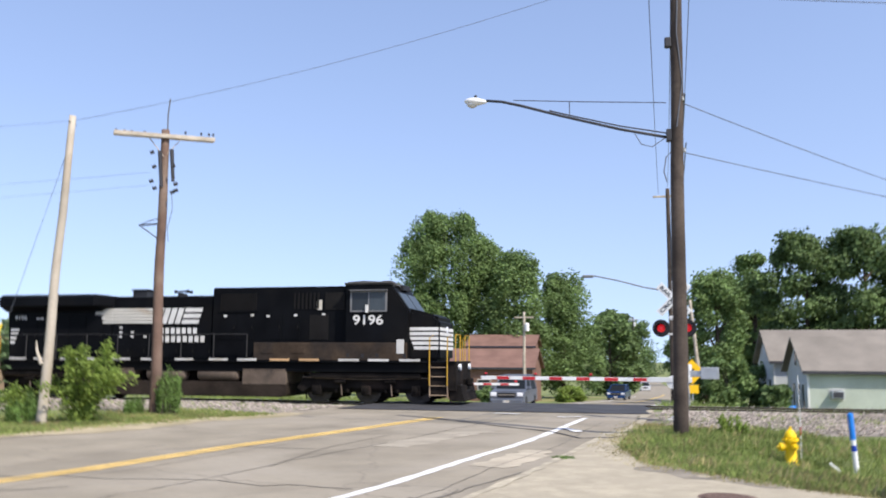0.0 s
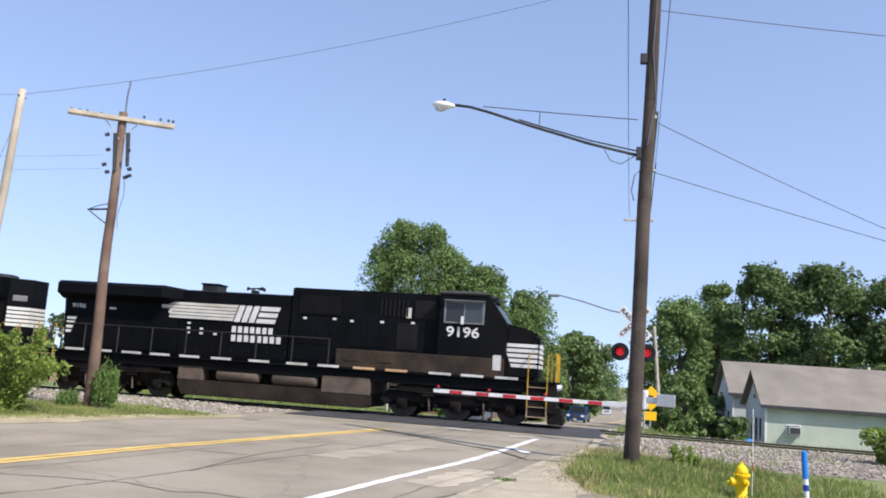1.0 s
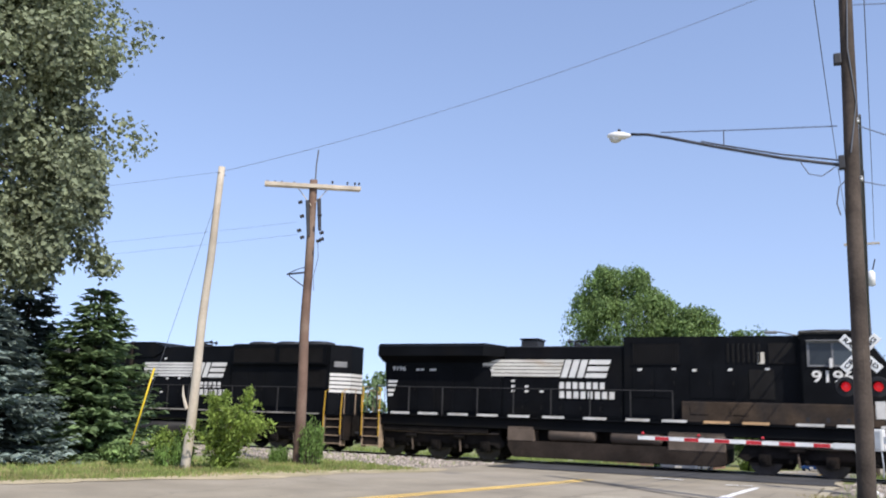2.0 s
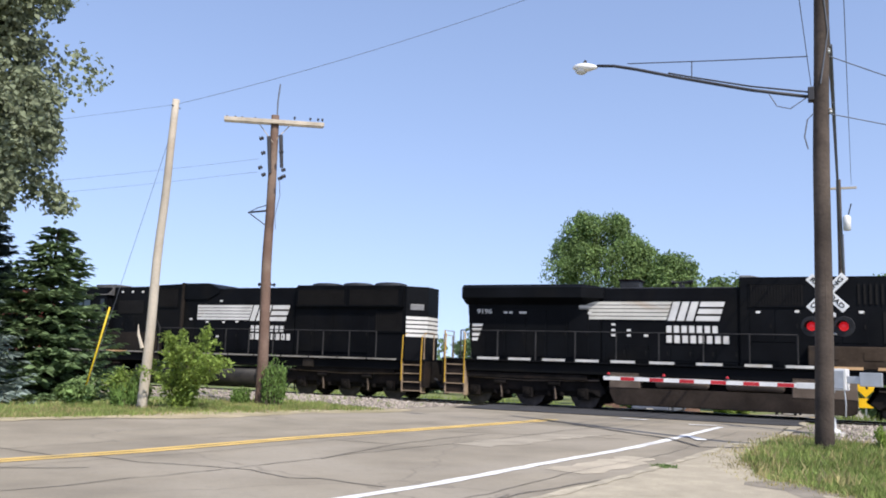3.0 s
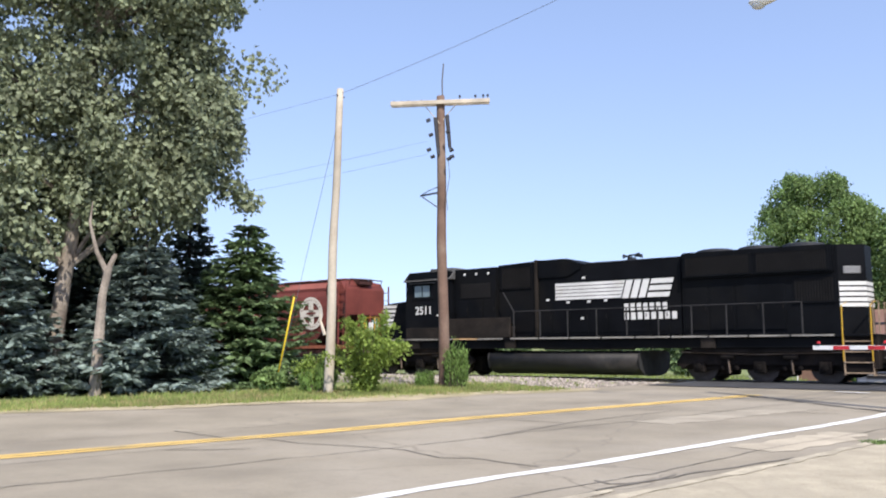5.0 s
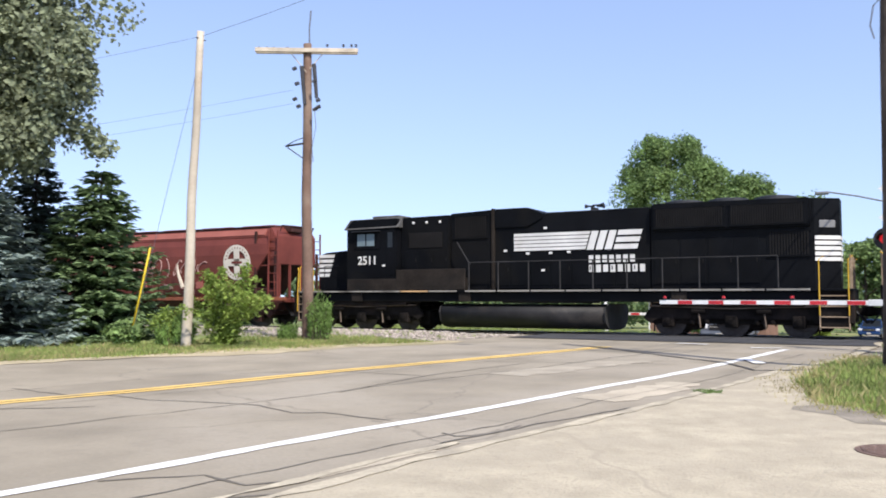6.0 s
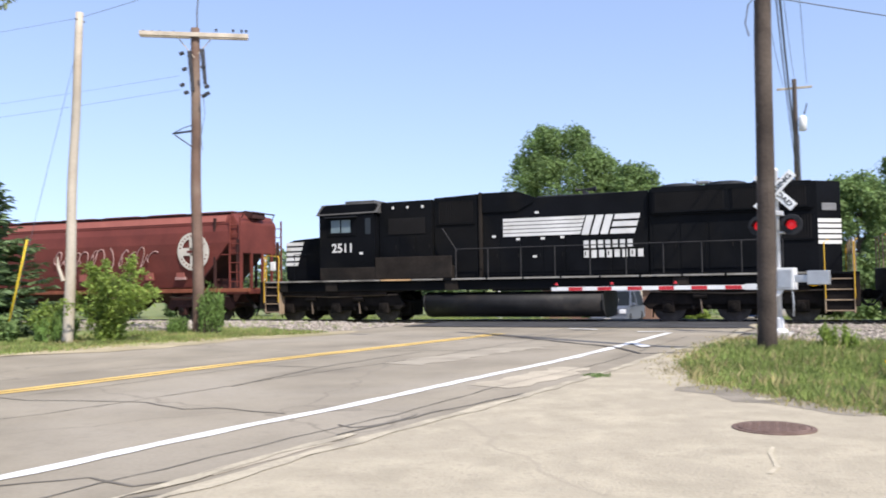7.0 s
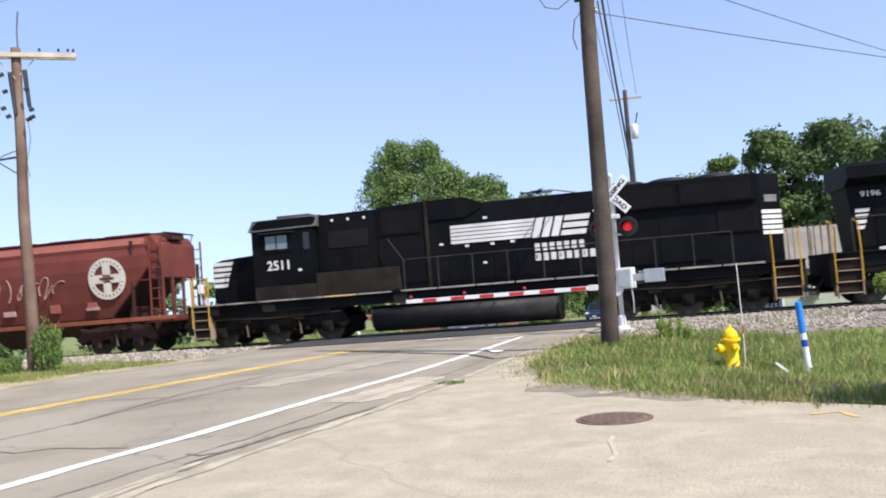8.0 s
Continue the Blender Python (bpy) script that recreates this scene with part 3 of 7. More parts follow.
for k, w in ((0.13, 0.018), (0.47, 0.024), (-0.28, 0.016), (1.16, 0.02)):
    ribbon("lane_seam", lane_seam(k), w, M_TAR, 0.0415, road)
ribbon("patch", [(-4.8, 17.0), (-4.2, 19.5), (-3.5, 22.2)], 0.9, M_PATCH, 0.0402, road)
ribbon("survey_mark", [(1.29, 11.0), (1.25, 10.0)], 0.035, M_SEAM, 0.046, apron)
ribbon("survey_mark", [(3.1, 11.75), (3.36, 11.85), (3.42, 11.5)], 0.06, M_YELLOW, 0.046, apron)
# a darker patch where the pavement meets the grass
ribbon("patch", [(0.3, 15.1), (1.2, 14.1), (2.3, 13.3)], 0.7, mat("dark_ground", (0.235, 0.205, 0.16), 0.9, 0, 0.3, 2, 18, 0.4), 0.043, apron)


# ---- the track ----
def railway_track():
    tr = tagged(empty("railway_track", 0, YT, ZR), "pair of worn steel rails on dark wooden ties", "railway track", kind="structure")
    for s in (-1, 1):
        prof = [(-0.07, -0.17), (0.07, -0.17), (0.07, -0.15), (0.012, -0.13), (0.012, -0.045), (0.036, -0.035), (0.036, -0.004), (-0.036, -0.004), (-0.036, -0.035), (-0.012, -0.045), (-0.012, -0.13), (-0.07, -0.15)]
        bm = bmesh.new()
        a = [bm.verts.new((-90, s * 0.7525 + y, z)) for y, z in prof]
        b = [bm.verts.new((60, s * 0.7525 + y, z)) for y, z in prof]
        for i in range(len(prof)):
            bm.faces.new((a[i], a[(i + 1) % len(prof)], b[(i + 1) % len(prof)], b[i]))
        r = part("rail", bm, M_RAIL, tr)
        part("rail_head", boxed(-90, 60, s * 0.7525 - 0.03, s * 0.7525 + 0.03, -0.004, 0.0), M_RAILTOP, r, "bright worn running surface")
    tie = boxed(-0.115, 0.115, -1.3, 1.3, -0.31, -0.135, 0.01)
    first = part("tie", tie, M_TIE, tr)
    k = 0
    for i in range(230):
        x = -78 + i * 0.54 + random.uniform(-0.03, 0.03)
        if EDGE_L(YT) - 0.3 < x < SEAM(YT) + 0.3:
            continue
        if k == 0:
            ob = first
        else:
            ob = new("tie", first.data)
            ob.parent = tr
        ob.matrix_basis = pose(x, random.uniform(-0.04, 0.04), random.uniform(-0.008, 0.004), 0, 0, random.uniform(-1, 1))
        k += 1
    return tr


track = railway_track()


def scatter_stones():
    """Loose ballast stones over the bed, as one heap."""
    verts, faces = [], []
    rnd = random.Random(4)
    base = [(1, 0, 0), (-1, 0, 0), (0, 1, 0), (0, -1, 0), (0, 0, 1), (0, 0, -1)]
    tri = [(0, 2, 4), (2, 1, 4), (1, 3, 4), (3, 0, 4), (2, 0, 5), (1, 2, 5), (3, 1, 5), (0, 3, 5)]
    n = 0
    while n < 19000:
        x = rnd.uniform(-27, 16)
        y = rnd.uniform(22.4 if x > 1.5 else 24.4, 32.4) if rnd.random() < 0.88 else rnd.uniform(34, 39)
        if EDGE_L(y) - 0.2 < x < APRON_R(min(y, 31)) + 0.3:
            continue
        if y < 27 and rnd.random() > (y - (22.2 if x > 1.5 else 24.2)) / 2.8:
            continue
        z = (ground_z(x, y) + 0.01) if y < 31.4 or y > 35.2 else ZR - 0.165
        s = rnd.uniform(0.022, 0.06)
        k = len(verts)
        rot = Euler((rnd.uniform(0, 6), rnd.uniform(0, 6), rnd.uniform(0, 6))).to_matrix()
        for v in base:
            p = rot @ (Vector(v) * s * rnd.uniform(0.7, 1.25))
            verts.append((x + p.x, y + p.y, z + p.z * 0.8 + s * 0.3))
        faces += [(a + k, b + k, c + k) for a, b, c in tri]
        n += 1
    return tagged(sheet("ballast", verts, faces, M_STONE), "loose pale ballast stones beside the rails", "ballast", kind="stuff")


scatter_stones()


# ---- poles, wires and street furniture ----
def sag(a, b, drop, n=22):
    a, b = Vector(a), Vector(b)
    return [a.lerp(b, i / n) - Vector((0, 0, 4 * drop * (i / n) * (1 - i / n))) for i in range(n + 1)]


def wire(a, b, drop=0.5, radius=0.012, label="thin dark overhead utility wire", name="wire"):
    return tagged(part(name, tubed(sag(a, b, drop), radius, 5), M_WIRE, label=label), category="wire", group="overhead wires")


def round_pole(name, foot, top, r0, r1, material, parent):
    """A tapered wooden pole with slight crooks."""
    foot, top = Vector(foot), Vector(top)
    pts, rad = [], []
    for i in range(17):
        k = i / 16
        p = foot.lerp(top, k) + Vector((noise.noise((k * 3, foot.x, 0)), noise.noise((k * 3, 0, foot.y)), 0)) * 0.035 * math.sin(k * math.pi)
        pts.append(p)
        rad.append((r0 + (r1 - r0) * k) * (1 + 0.03 * noise.noise((k * 9, foot.x, 4))) * (1.12 if i == 0 else 1))
    return part(name, tubed(pts, rad, 16), material, parent, smooth=True)


def lamp_pole():
    p = tagged(empty("street_lamp", 1.17, 20.12, 0.15), "tall dark weathered wooden pole carrying a long-armed street light", "street lamp")
    round_pole("pole", (0, 0, -0.3), (0.23, 0.02, 11.9), 0.175, 0.13, M_POLE, p)
    arm = part("arm", tubed([(-0.1, 0, 7.0), (-1.2, 0.08, 7.28), (-2.6, 0.18, 7.72), (-3.6, 0.26, 8.06), (-4.1, 0.30, 8.21), (-4.5, 0.33, 8.27)], 0.035, 8), M_DKSTEEL, p, "dark tubular lamp arm", True)
    part("brace", tubed([(-0.1, 0, 7.1), (-1.2, 0.08, 7.36), (-2.4, 0.17, 7.72), (-2.9, 0.2, 7.88)], 0.018, 6), M_DKSTEEL, p)
    part("stay", tubed([(-0.1, 0, 7.85), (-2.0, 0.14, 8.03), (-3.8, 0.27, 8.22)], 0.011, 6), M_DKSTEEL, p)
    part("strut", tubed([(-2.4, 0.17, 7.66), (-2.4, 0.17, 8.07)], 0.012, 6), M_DKSTEEL, p)
    head = bmesh.new()
    bmesh.ops.create_uvsphere(head, u_segments=16, v_segments=10, radius=0.5)
    bmesh.ops.scale(head, vec=(0.62, 0.28, 0.2), verts=head.verts)
    for v in head.verts:
        if v.co.x > 0:
            v.co.y *= 1 - 0.55 * v.co.x / 0.31
            v.co.z *= 1 - 0.35 * v.co.x / 0.31
    h = part("lamp_head", head, M_LAMP, p, "pale grey cobra-head lantern", True, pose(-4.78, 0.35, 8.27, 0, 6, -4))
    lens = bmesh.new()
    bmesh.ops.create_uvsphere(lens, u_segments=14, v_segments=8, radius=0.5)
    bmesh.ops.scale(lens, vec=(0.3, 0.22, 0.2), verts=lens.verts)
    part("lens", lens, M_LENS, h, "cloudy lens bowl", True, pose(-0.09, 0, -0.07))
    part("photocell", lathe(bmesh.new(), [(0.04, 0), (0.04, 0.06), (0.02, 0.08)], 10), M_DKSTEEL, h, at=pose(-0.02, 0, 0.09))
    part("clamp", boxed(-0.12, 0.0, -0.1, 0.1, 6.9, 7.18, 0.01), M_DKSTEEL, p)
    part("junction_box", boxed(-0.1, 0.06, -0.1, 0.06, 9.2, 9.45, 0.03), M_DKSTEEL, p)
    part("conduit", tubed([(0.1, -0.13, 2.5), (0.12, -0.13, 5.5), (0.12, -0.12, 7.2)], 0.02, 6), M_POLE, p)
    part("cable_loop", tubed([(-0.12, -0.02, 7.0), (-0.45, -0.02, 6.78), (-0.7, 0.0, 6.86), (-0.85, 0.04, 7.14)], 0.011, 5), M_WIRE, p)
    part("drop_cable", tubed([(-0.14, -0.1, 5.9), (-0.2, -0.1, 6.15), (-0.14, -0.1, 6.5), (-0.02, -0.1, 6.62)], 0.014, 5), M_WIRE, p)
    part("riser", tubed([(0.12, -0.16, 7.2), (0.28, -0.1, 8.3), (0.18, -0.15, 9.5), (0.26, -0.1, 11.2)], 0.015, 5), M_WIRE, p)
    for z in (6.6, 7.85):
        part("insulator", lathe(bmesh.new(), [(0.02, 0), (0.045, 0.03), (0.03, 0.06), (0.045, 0.09), (0.01, 0.12)], 10), M_STEEL, p, at=pose(0.28, -0.05, z))
    return p


lamp_pole()


def crossarm_pole():
    p = tagged(empty("utility_pole", -13.71, 22.86, 0.15), "leaning brown wooden utility pole with a pale crossarm", "utility pole")
    round_pole("pole", (0, 0, -0.3), (-0.05, -0.03, 8.72), 0.165, 0.12, M_POLE2, p)
    a, b = Vector((-1.24, -0.90, 8.5)), Vector((1.12, 0.83, 8.58))
    along = (b - a).normalized()
    side = Vector((-along.y, along.x, 0))
    turn = math.degrees(math.atan2(along.y, along.x))
    for o, dz in ((0.17, 0.0), (-0.17, -0.05)):
        mid = (a + b) / 2 + side * o
        part("crossarm", boxed(-1.48, 1.48, -0.05, 0.05, -0.06, 0.06, 0.008), M_ARM, p, at=pose(mid.x, mid.y, mid.z + dz, 0, -1.5, turn))
    for k in (0.02, 0.1, 0.17, 0.3, 0.7, 0.86, 0.94, 0.985):
        q = a.lerp(b, k) + side * (0.17 if k < 0.5 else -0.17)
        part("insulator", lathe(bmesh.new(), [(0.012, 0), (0.012, 0.03), (0.042, 0.04), (0.028, 0.065), (0.038, 0.085), (0.01, 0.105)], 10), M_DKSTEEL, p, at=pose(q.x, q.y, q.z + 0.04))
    for k in (0.33, 0.67):
        q = a.lerp(b, k)
        part("brace", tubed([(q.x, q.y, q.z - 0.05), (0, -0.13, 7.85)], 0.015, 6), M_ARM, p)
    part("lightning_rod", tubed([(0, 0, 8.5), (-0.01, 0, 9.2), (0.03, 0.02, 9.72)], 0.022, 6), M_WIRE, p)
    for r0, z0, r1, z1 in ((-0.13, 6.9, -0.22, 8.02), (0.21, 7.1, 0.13, 8.1)):
        part("side_arm", tubed([(0.78 * r0 + 0.08, 0.62 * r0 - 0.1, z0), (0.78 * r1 + 0.08, 0.62 * r1 - 0.1, z1)], [0.05, 0.062], 6), M_DKSTEEL, p, "dark slanted board")
    for x, y, z in ((-0.38, -0.3, 7.95), (-0.3, -0.28, 7.5), (-0.36, -0.3, 7.05), (-0.3, -0.2, 6.85), (0.32, -0.25, 7.5), (0.4, -0.2, 6.95), (0.42, -0.2, 6.75), (0.3, -0.2, 6.7)):
        part("spool", lathe(bmesh.new(), [(0.04, 0), (0.065, 0.03), (0.04, 0.06), (0.065, 0.1), (0.03, 0.13)], 10), M_DKSTEEL, p, at=pose(x, y, z, 0, 70, 20))
    br = [(-0.66, -0.25, 5.72), (-0.1, -0.1, 5.78)]
    part("bracket", tubed(br, 0.03, 6), M_DKSTEEL, p)
    part("bracket", tubed([(-0.6, -0.22, 5.68), (-0.05, -0.12, 5.3)], 0.018, 5), M_DKSTEEL, p)
    part("bracket", tubed([(-0.66, -0.25, 5.72), (-0.35, -0.25, 5.84), (-0.06, -0.12, 5.95)], 0.014, 5), M_DKSTEEL, p)
    part("tail_wire", tubed([(0.35, -0.2, 6.7), (0.4, -0.2, 6.2), (0.25, -0.18, 5.6), (0.3, -0.18, 5.2)], 0.01, 5), M_WIRE, p)
    return p


crossarm_pole()


def pale_pole():
    p = tagged(empty("utility_pole", -14.59, 19.02, 0.12), "slim leaning bare pale wooden pole", "utility pole")
    round_pole("pole", (0, 0, -0.3), (0.42, -0.05, 8.11), 0.132, 0.088, M_PALE, p)
    part("cap_bolt", tubed([(0.42, -0.2, 7.92), (0.42, 0.12, 7.92)], 0.016, 6), M_DKSTEEL, p)
    part("snag", tubed([(0.02, -0.14, 1.6), (-0.1, -0.18, 1.95), (-0.13, -0.18, 2.2)], [0.05, 0.035, 0.01], 6), M_PALE, p)
    return p


pale_pole()
TOP_W = (-14.17, 18.97, 8.1)
wire(TOP_W, (1.25, 20.1, 11.6), 0.35, 0.006)
wire((-14.17, 18.97, 7.6), (-16.6, 19.1, 0.5), 0.0, 0.006, "taut steel guy wire", "guy_wire")
wire(TOP_W, (-60, 15.5, 9.2), 0.8, 0.004)
wire((-14.1, 22.6, 7.5), (-62, 18, 8.0), 0.9, 0.004)
wire((-14.1, 22.6, 7.1), (-62, 17, 7.2), 0.9, 0.004)
wire((1.46, 20.1, 7.95), (21, 38.6, 5.9), 0.35, 0.011)
wire((1.46, 20.1, 6.75), (21, 29.5, 4.25), 0.2, 0.011)
wire((1.3, 20.1, 10.7), (26, 15.8, 7.0), 0.5, 0.01)
wire((1.3, 20.1, 11.6), (26, 16.6, 8.6), 0.4, 0.01)
for x0, z0, x1, z1, r in ((0.72, 11.6, 2.1, 12.1, 0.012), (1.75, 11.6, 3.3, 12.1, 0.012), (1.3, 11.9, 2.66, 12.5, 0.012), (1.45, 8.9, 2.75, 7.6, 0.03), (1.5, 8.2, 2.75, 7.2, 0.028), (1.5, 7.0, 2.75, 6.6, 0.015)):
    wire((x0, 20.15, z0), (x1, 52.9, z1), 0.6, r, "overhead cable running along the road")


def far_pole():
    p = tagged(empty("utility_pole", 2.66, 52.9, -0.9), "grey wooden utility pole with a transformer and street light arm", "utility pole")
    round_pole("pole", (0, 0, -0.3), (0, 0, 13.3), 0.17, 0.12, M_POLE, p)
    part("crossarm", boxed(-0.9, 0.9, -0.05, 0.05, 12.75, 12.87, 0.01), M_ARM, p)
    part("transformer", lathe(bmesh.new(), [(0.1, 0), (0.2, 0.03), (0.2, 0.75), (0.1, 0.85)], 14), M_LAMP, p, "pale grey transformer can", True, pose(0.36, -0.1, 10.4))
    part("fuse", tubed([(0.45, -0.1, 11.3), (0.6, -0.1, 11.9)], 0.04, 6), M_DKSTEEL, p)
    part("lamp_arm", tubed([(0, 0, 6.9), (-1.6, 0, 7.2), (-3.2, 0, 7.65), (-4.6, 0, 7.95)], 0.045, 6), M_OLDSTEEL, p)
    part("lamp_head", boxed(-5.3, -4.6, -0.15, 0.15, 7.83, 8.0, 0.06), M_OLDSTEEL, p)
    part("cable_bundle", tubed([(0.15, -0.1, 7.0), (0.12, -0.1, 10.2)], 0.07, 6), M_WIRE, p)
    return p


far_pole()
for x, y, h, lab in ((-8.3, 69.5, 7.4, "pale slim roadside pole"), (18.5, 62, 6.2, "pale short pole behind a house"), (1.0, 150, 13.0, "distant pole by the road")):
    q = tagged(empty("utility_pole", x, y, ground_z(x, y)), lab, "utility pole")
    round_pole("pole", (0, 0, -0.3), (0, 0, h), 0.13, 0.1, M_ARM if h < 9 else M_POLE, q)
    part("crossarm", boxed(-0.8, 0.8, -0.05, 0.05, h - 0.5, h - 0.38), M_ARM, q)
    part("transformer", lathe(bmesh.new(), [(0.1, 0), (0.18, 0.03), (0.18, 0.6), (0.1, 0.7)], 10), M_LAMP, q, at=pose(0.25, -0.15, h - 1.6))


old_post = tagged(empty("utility_pole", 5.48, 66, ground_z(5.48, 66)), "leaning weathered bare pole among the trees", "utility pole")
round_pole("pole", (0, 0, -0.3), (-0.8, 0, 8.4), 0.16, 0.11, M_ARM, old_post)
part("cross_bolt", tubed([(-0.95, 0, 6.6), (-0.3, 0, 6.7)], 0.03, 6), M_DKSTEEL, old_post)


def guy_guard():
    p = tagged(empty("guy_guard", -16.69, 19.07, 0.18), "slanted yellow plastic guy-wire guard in the grass", "guy guard")
    part("sleeve", tubed([(0, 0, 0), (0.3, 0.07, 1.3), (0.6, 0.13, 2.6)], 0.026, 8), M_GUARD, p, smooth=True)
    return p


guy_guard()


def crossing_signal():
    """Mast, crossbuck, two pairs of lamps, gate mechanism and lowered arm."""
    rz = -11.0
    p = tagged(empty("crossing_signal", 1.43, 25.96, 0.09, rz), "pale grey level-crossing signal with red lamps and a crossbuck", "crossing signal")
    part("foundation", boxed(-0.28, 0.28, -0.28, 0.28, -0.2, 0.10, 0.02), M_CONC, p)
    part("base", lathe(bmesh.new(), [(0.2, 0.1), (0.2, 0.14), (0.11, 0.18), (0.1, 0.42), (0.07, 0.46)], 14), M_SIGW, p)
    part("mast", lathe(bmesh.new(), [(0.065, 0.1), (0.065, 4.1), (0.08, 4.12), (0.02, 4.2)], 14), M_SIGW, p, smooth=True)
    for x in (-0.38, 0.38):
        disc = part("lamp_background", lathe(bmesh.new(), [(0.255, 0), (0.26, 0.01), (0.25, 0.02)], 24), M_SIGB, p, at=pose(x, -0.16, 2.74, 90))
        part("lens", lathe(bmesh.new(), [(0.12, 0), (0.11, 0.025), (0.07, 0.045), (0.01, 0.05)], 18), M_REDON, disc, "lit red lens", True, pose(0, 0, 0.022))
        hood = bmesh.new()
        for i in range(11):
            a0 = math.pi * (i / 10 * 1.1 - 0.05)
            for d, r in ((0.02, 0.15), (0.22, 0.145)):
                hood.verts.new((r * math.cos(a0), r * math.sin(a0), d))
        hood.verts.ensure_lookup_table()
        for i in range(10):
            hood.faces.new([hood.verts[2 * i + j] for j in (0, 1, 3, 2)])
        bmesh.ops.solidify(hood, geom=hood.faces[:], thickness=0.006)
        part("hood", hood, M_SIGB, disc)
        part("housing", lathe(bmesh.new(), [(0.14, 0), (0.13, -0.12), (0.06, -0.16)], 14), M_SIGB, disc)
    part("lamp_bracket", tubed([(-0.38, -0.05, 2.6), (-0.2, -0.02, 2.56), (0.2, -0.02, 2.56), (0.38, -0.05, 2.6)], 0.03, 8), M_SIGW, p)
    part("lamp_bracket", boxed(-0.16, 0.16, -0.1, 0.1, 2.98, 3.1, 0.02), M_SIGW, p)
    for tilt, words, dy in ((45, "RAIL ROAD", -0.10), (-45, "CROSSING", -0.13)):
        blade = part("crossbuck_blade", boxed(-0.61, 0.61, -0.012, 0.012, -0.115, 0.115, 0.004), M_SHEETW, p, at=pose(0, dy, 3.6, 0, tilt, 0))
        lettering("lettering", words, 0.16, M_LETTER, blade, pose(0, -0.0165, 0, 90), 1.06)
    # gate mechanism and arm
    part("gate_mechanism", boxed(0.0, 0.42, -0.34, 0.16, 1.14, 1.68, 0.02), M_SIGW, p, "grey gate mechanism housing")
    part("mechanism_door", boxed(0.05, 0.37, -0.365, -0.342, 1.19, 1.63, 0.01), M_STEEL, p)
    part("pivot", lathe(bmesh.new(), [(0.2, -0.05), (0.2, 0.05)], 18), M_SIGW, p, at=pose(-0.05, -0.26, 1.16, 90))
    part("counterweight_arm", boxed(0.3, 1.0, -0.3, -0.25, 1.32, 1.5, 0.01), M_STEEL, p)
    part("counterweight", boxed(0.72, 1.22, -0.36, -0.18, 1.26, 1.6, 0.015), M_STEEL, p, "grey steel counterweight")
    part("hanging_cable", tubed([(0.35, -0.2, 1.15), (0.38, -0.22, 0.8), (0.36, -0.2, 0.5)], 0.02, 6), M_STEEL, p)
    # the arm runs to the road's middle, swung a little towards the track
    part("arm_root", boxed(-0.75, 0.05, -0.33, -0.27, 1.15, 1.3, 0.01), M_SIGW, p, "white lowered barrier arm", at=pose(0, 0, 0, 0, 0, 0))
    arm = part("arm", boxed(-6.05, -0.75, -0.322, -0.278, 1.168, 1.278, 0.004), M_SHEETW, p, "white barrier arm")
    for i in range(6):
        x = -5.52 + 0.86 * i
        part("arm_stripe", boxed(x, x + 0.41, -0.3255, -0.2745, 1.172, 1.268, 0.002), M_SHEETR, arm, "red reflective patch")
    for q in (-2.5, -4.25, -5.9):
        l = part("arm_lamp", boxed(q - 0.05, q + 0.05, -0.34, -0.26, 1.295, 1.33), M_SIGB, p)
        part("arm_lens", lathe(bmesh.new(), [(0.035, -0.03), (0.045, 0), (0.035, 0.03)], 12), M_SHEETR, l, "small red warning lamp", at=pose(q, -0.3, 1.35, 90))
    return p


crossing_signal()


def far_signal():
    """The signal beyond the track, whose lowered arm shows past the leading engine."""
    p = tagged(empty("crossing_signal", -10.7, 41.2, ground_z(-10.7, 41.2)), "grey level-crossing signal with a lowered red and white arm", "crossing signal")
    part("foundation", boxed(-0.28, 0.28, -0.28, 0.28, -0.2, 0.10, 0.02), M_CONC, p)
    part("mast", lathe(bmesh.new(), [(0.11, 0.1), (0.1, 0.4), (0.065, 0.45), (0.065, 4.1), (0.02, 4.2)], 14), M_SIGW, p, smooth=True)
    part("gate_mechanism", boxed(-0.4, 0.0, -0.16, 0.34, 0.9, 1.44, 0.02), M_SIGW, p)
    arm = part("arm", boxed(-0.1, 5.5, 0.07, 0.115, 0.99, 1.11, 0.004), M_SHEETW, p, "white barrier arm")
    for i in range(6):
        x = 4.6 - 0.86 * i
        part("arm_stripe", boxed(x, x + 0.41, 0.066, 0.119, 1.0, 1.095, 0.002), M_SHEETR, arm, "red reflective patch")
    part("arm_lens", lathe(bmesh.new(), [(0.05, -0.03), (0.07, 0), (0.05, 0.03)], 12), M_SHEETR, arm, "small red warning lamp", at=pose(5.35, 0.09, 1.19, 90))
    for x in (-0.38, 0.38):
        disc = part("lamp_background", lathe(bmesh.new(), [(0.255, 0), (0.26, 0.01), (0.25, 0.02)], 20), M_SIGB, p, at=pose(x, 0.14, 2.74, -90))
        part("housing", lathe(bmesh.new(), [(0.14, 0), (0.13, -0.12), (0.06, -0.16)], 14), M_SIGB, disc)
    part("lamp_bracket", tubed([(-0.38, 0.02, 2.6), (0.38, 0.02, 2.6)], 0.03, 8), M_SIGW, p)
    return p


far_signal()


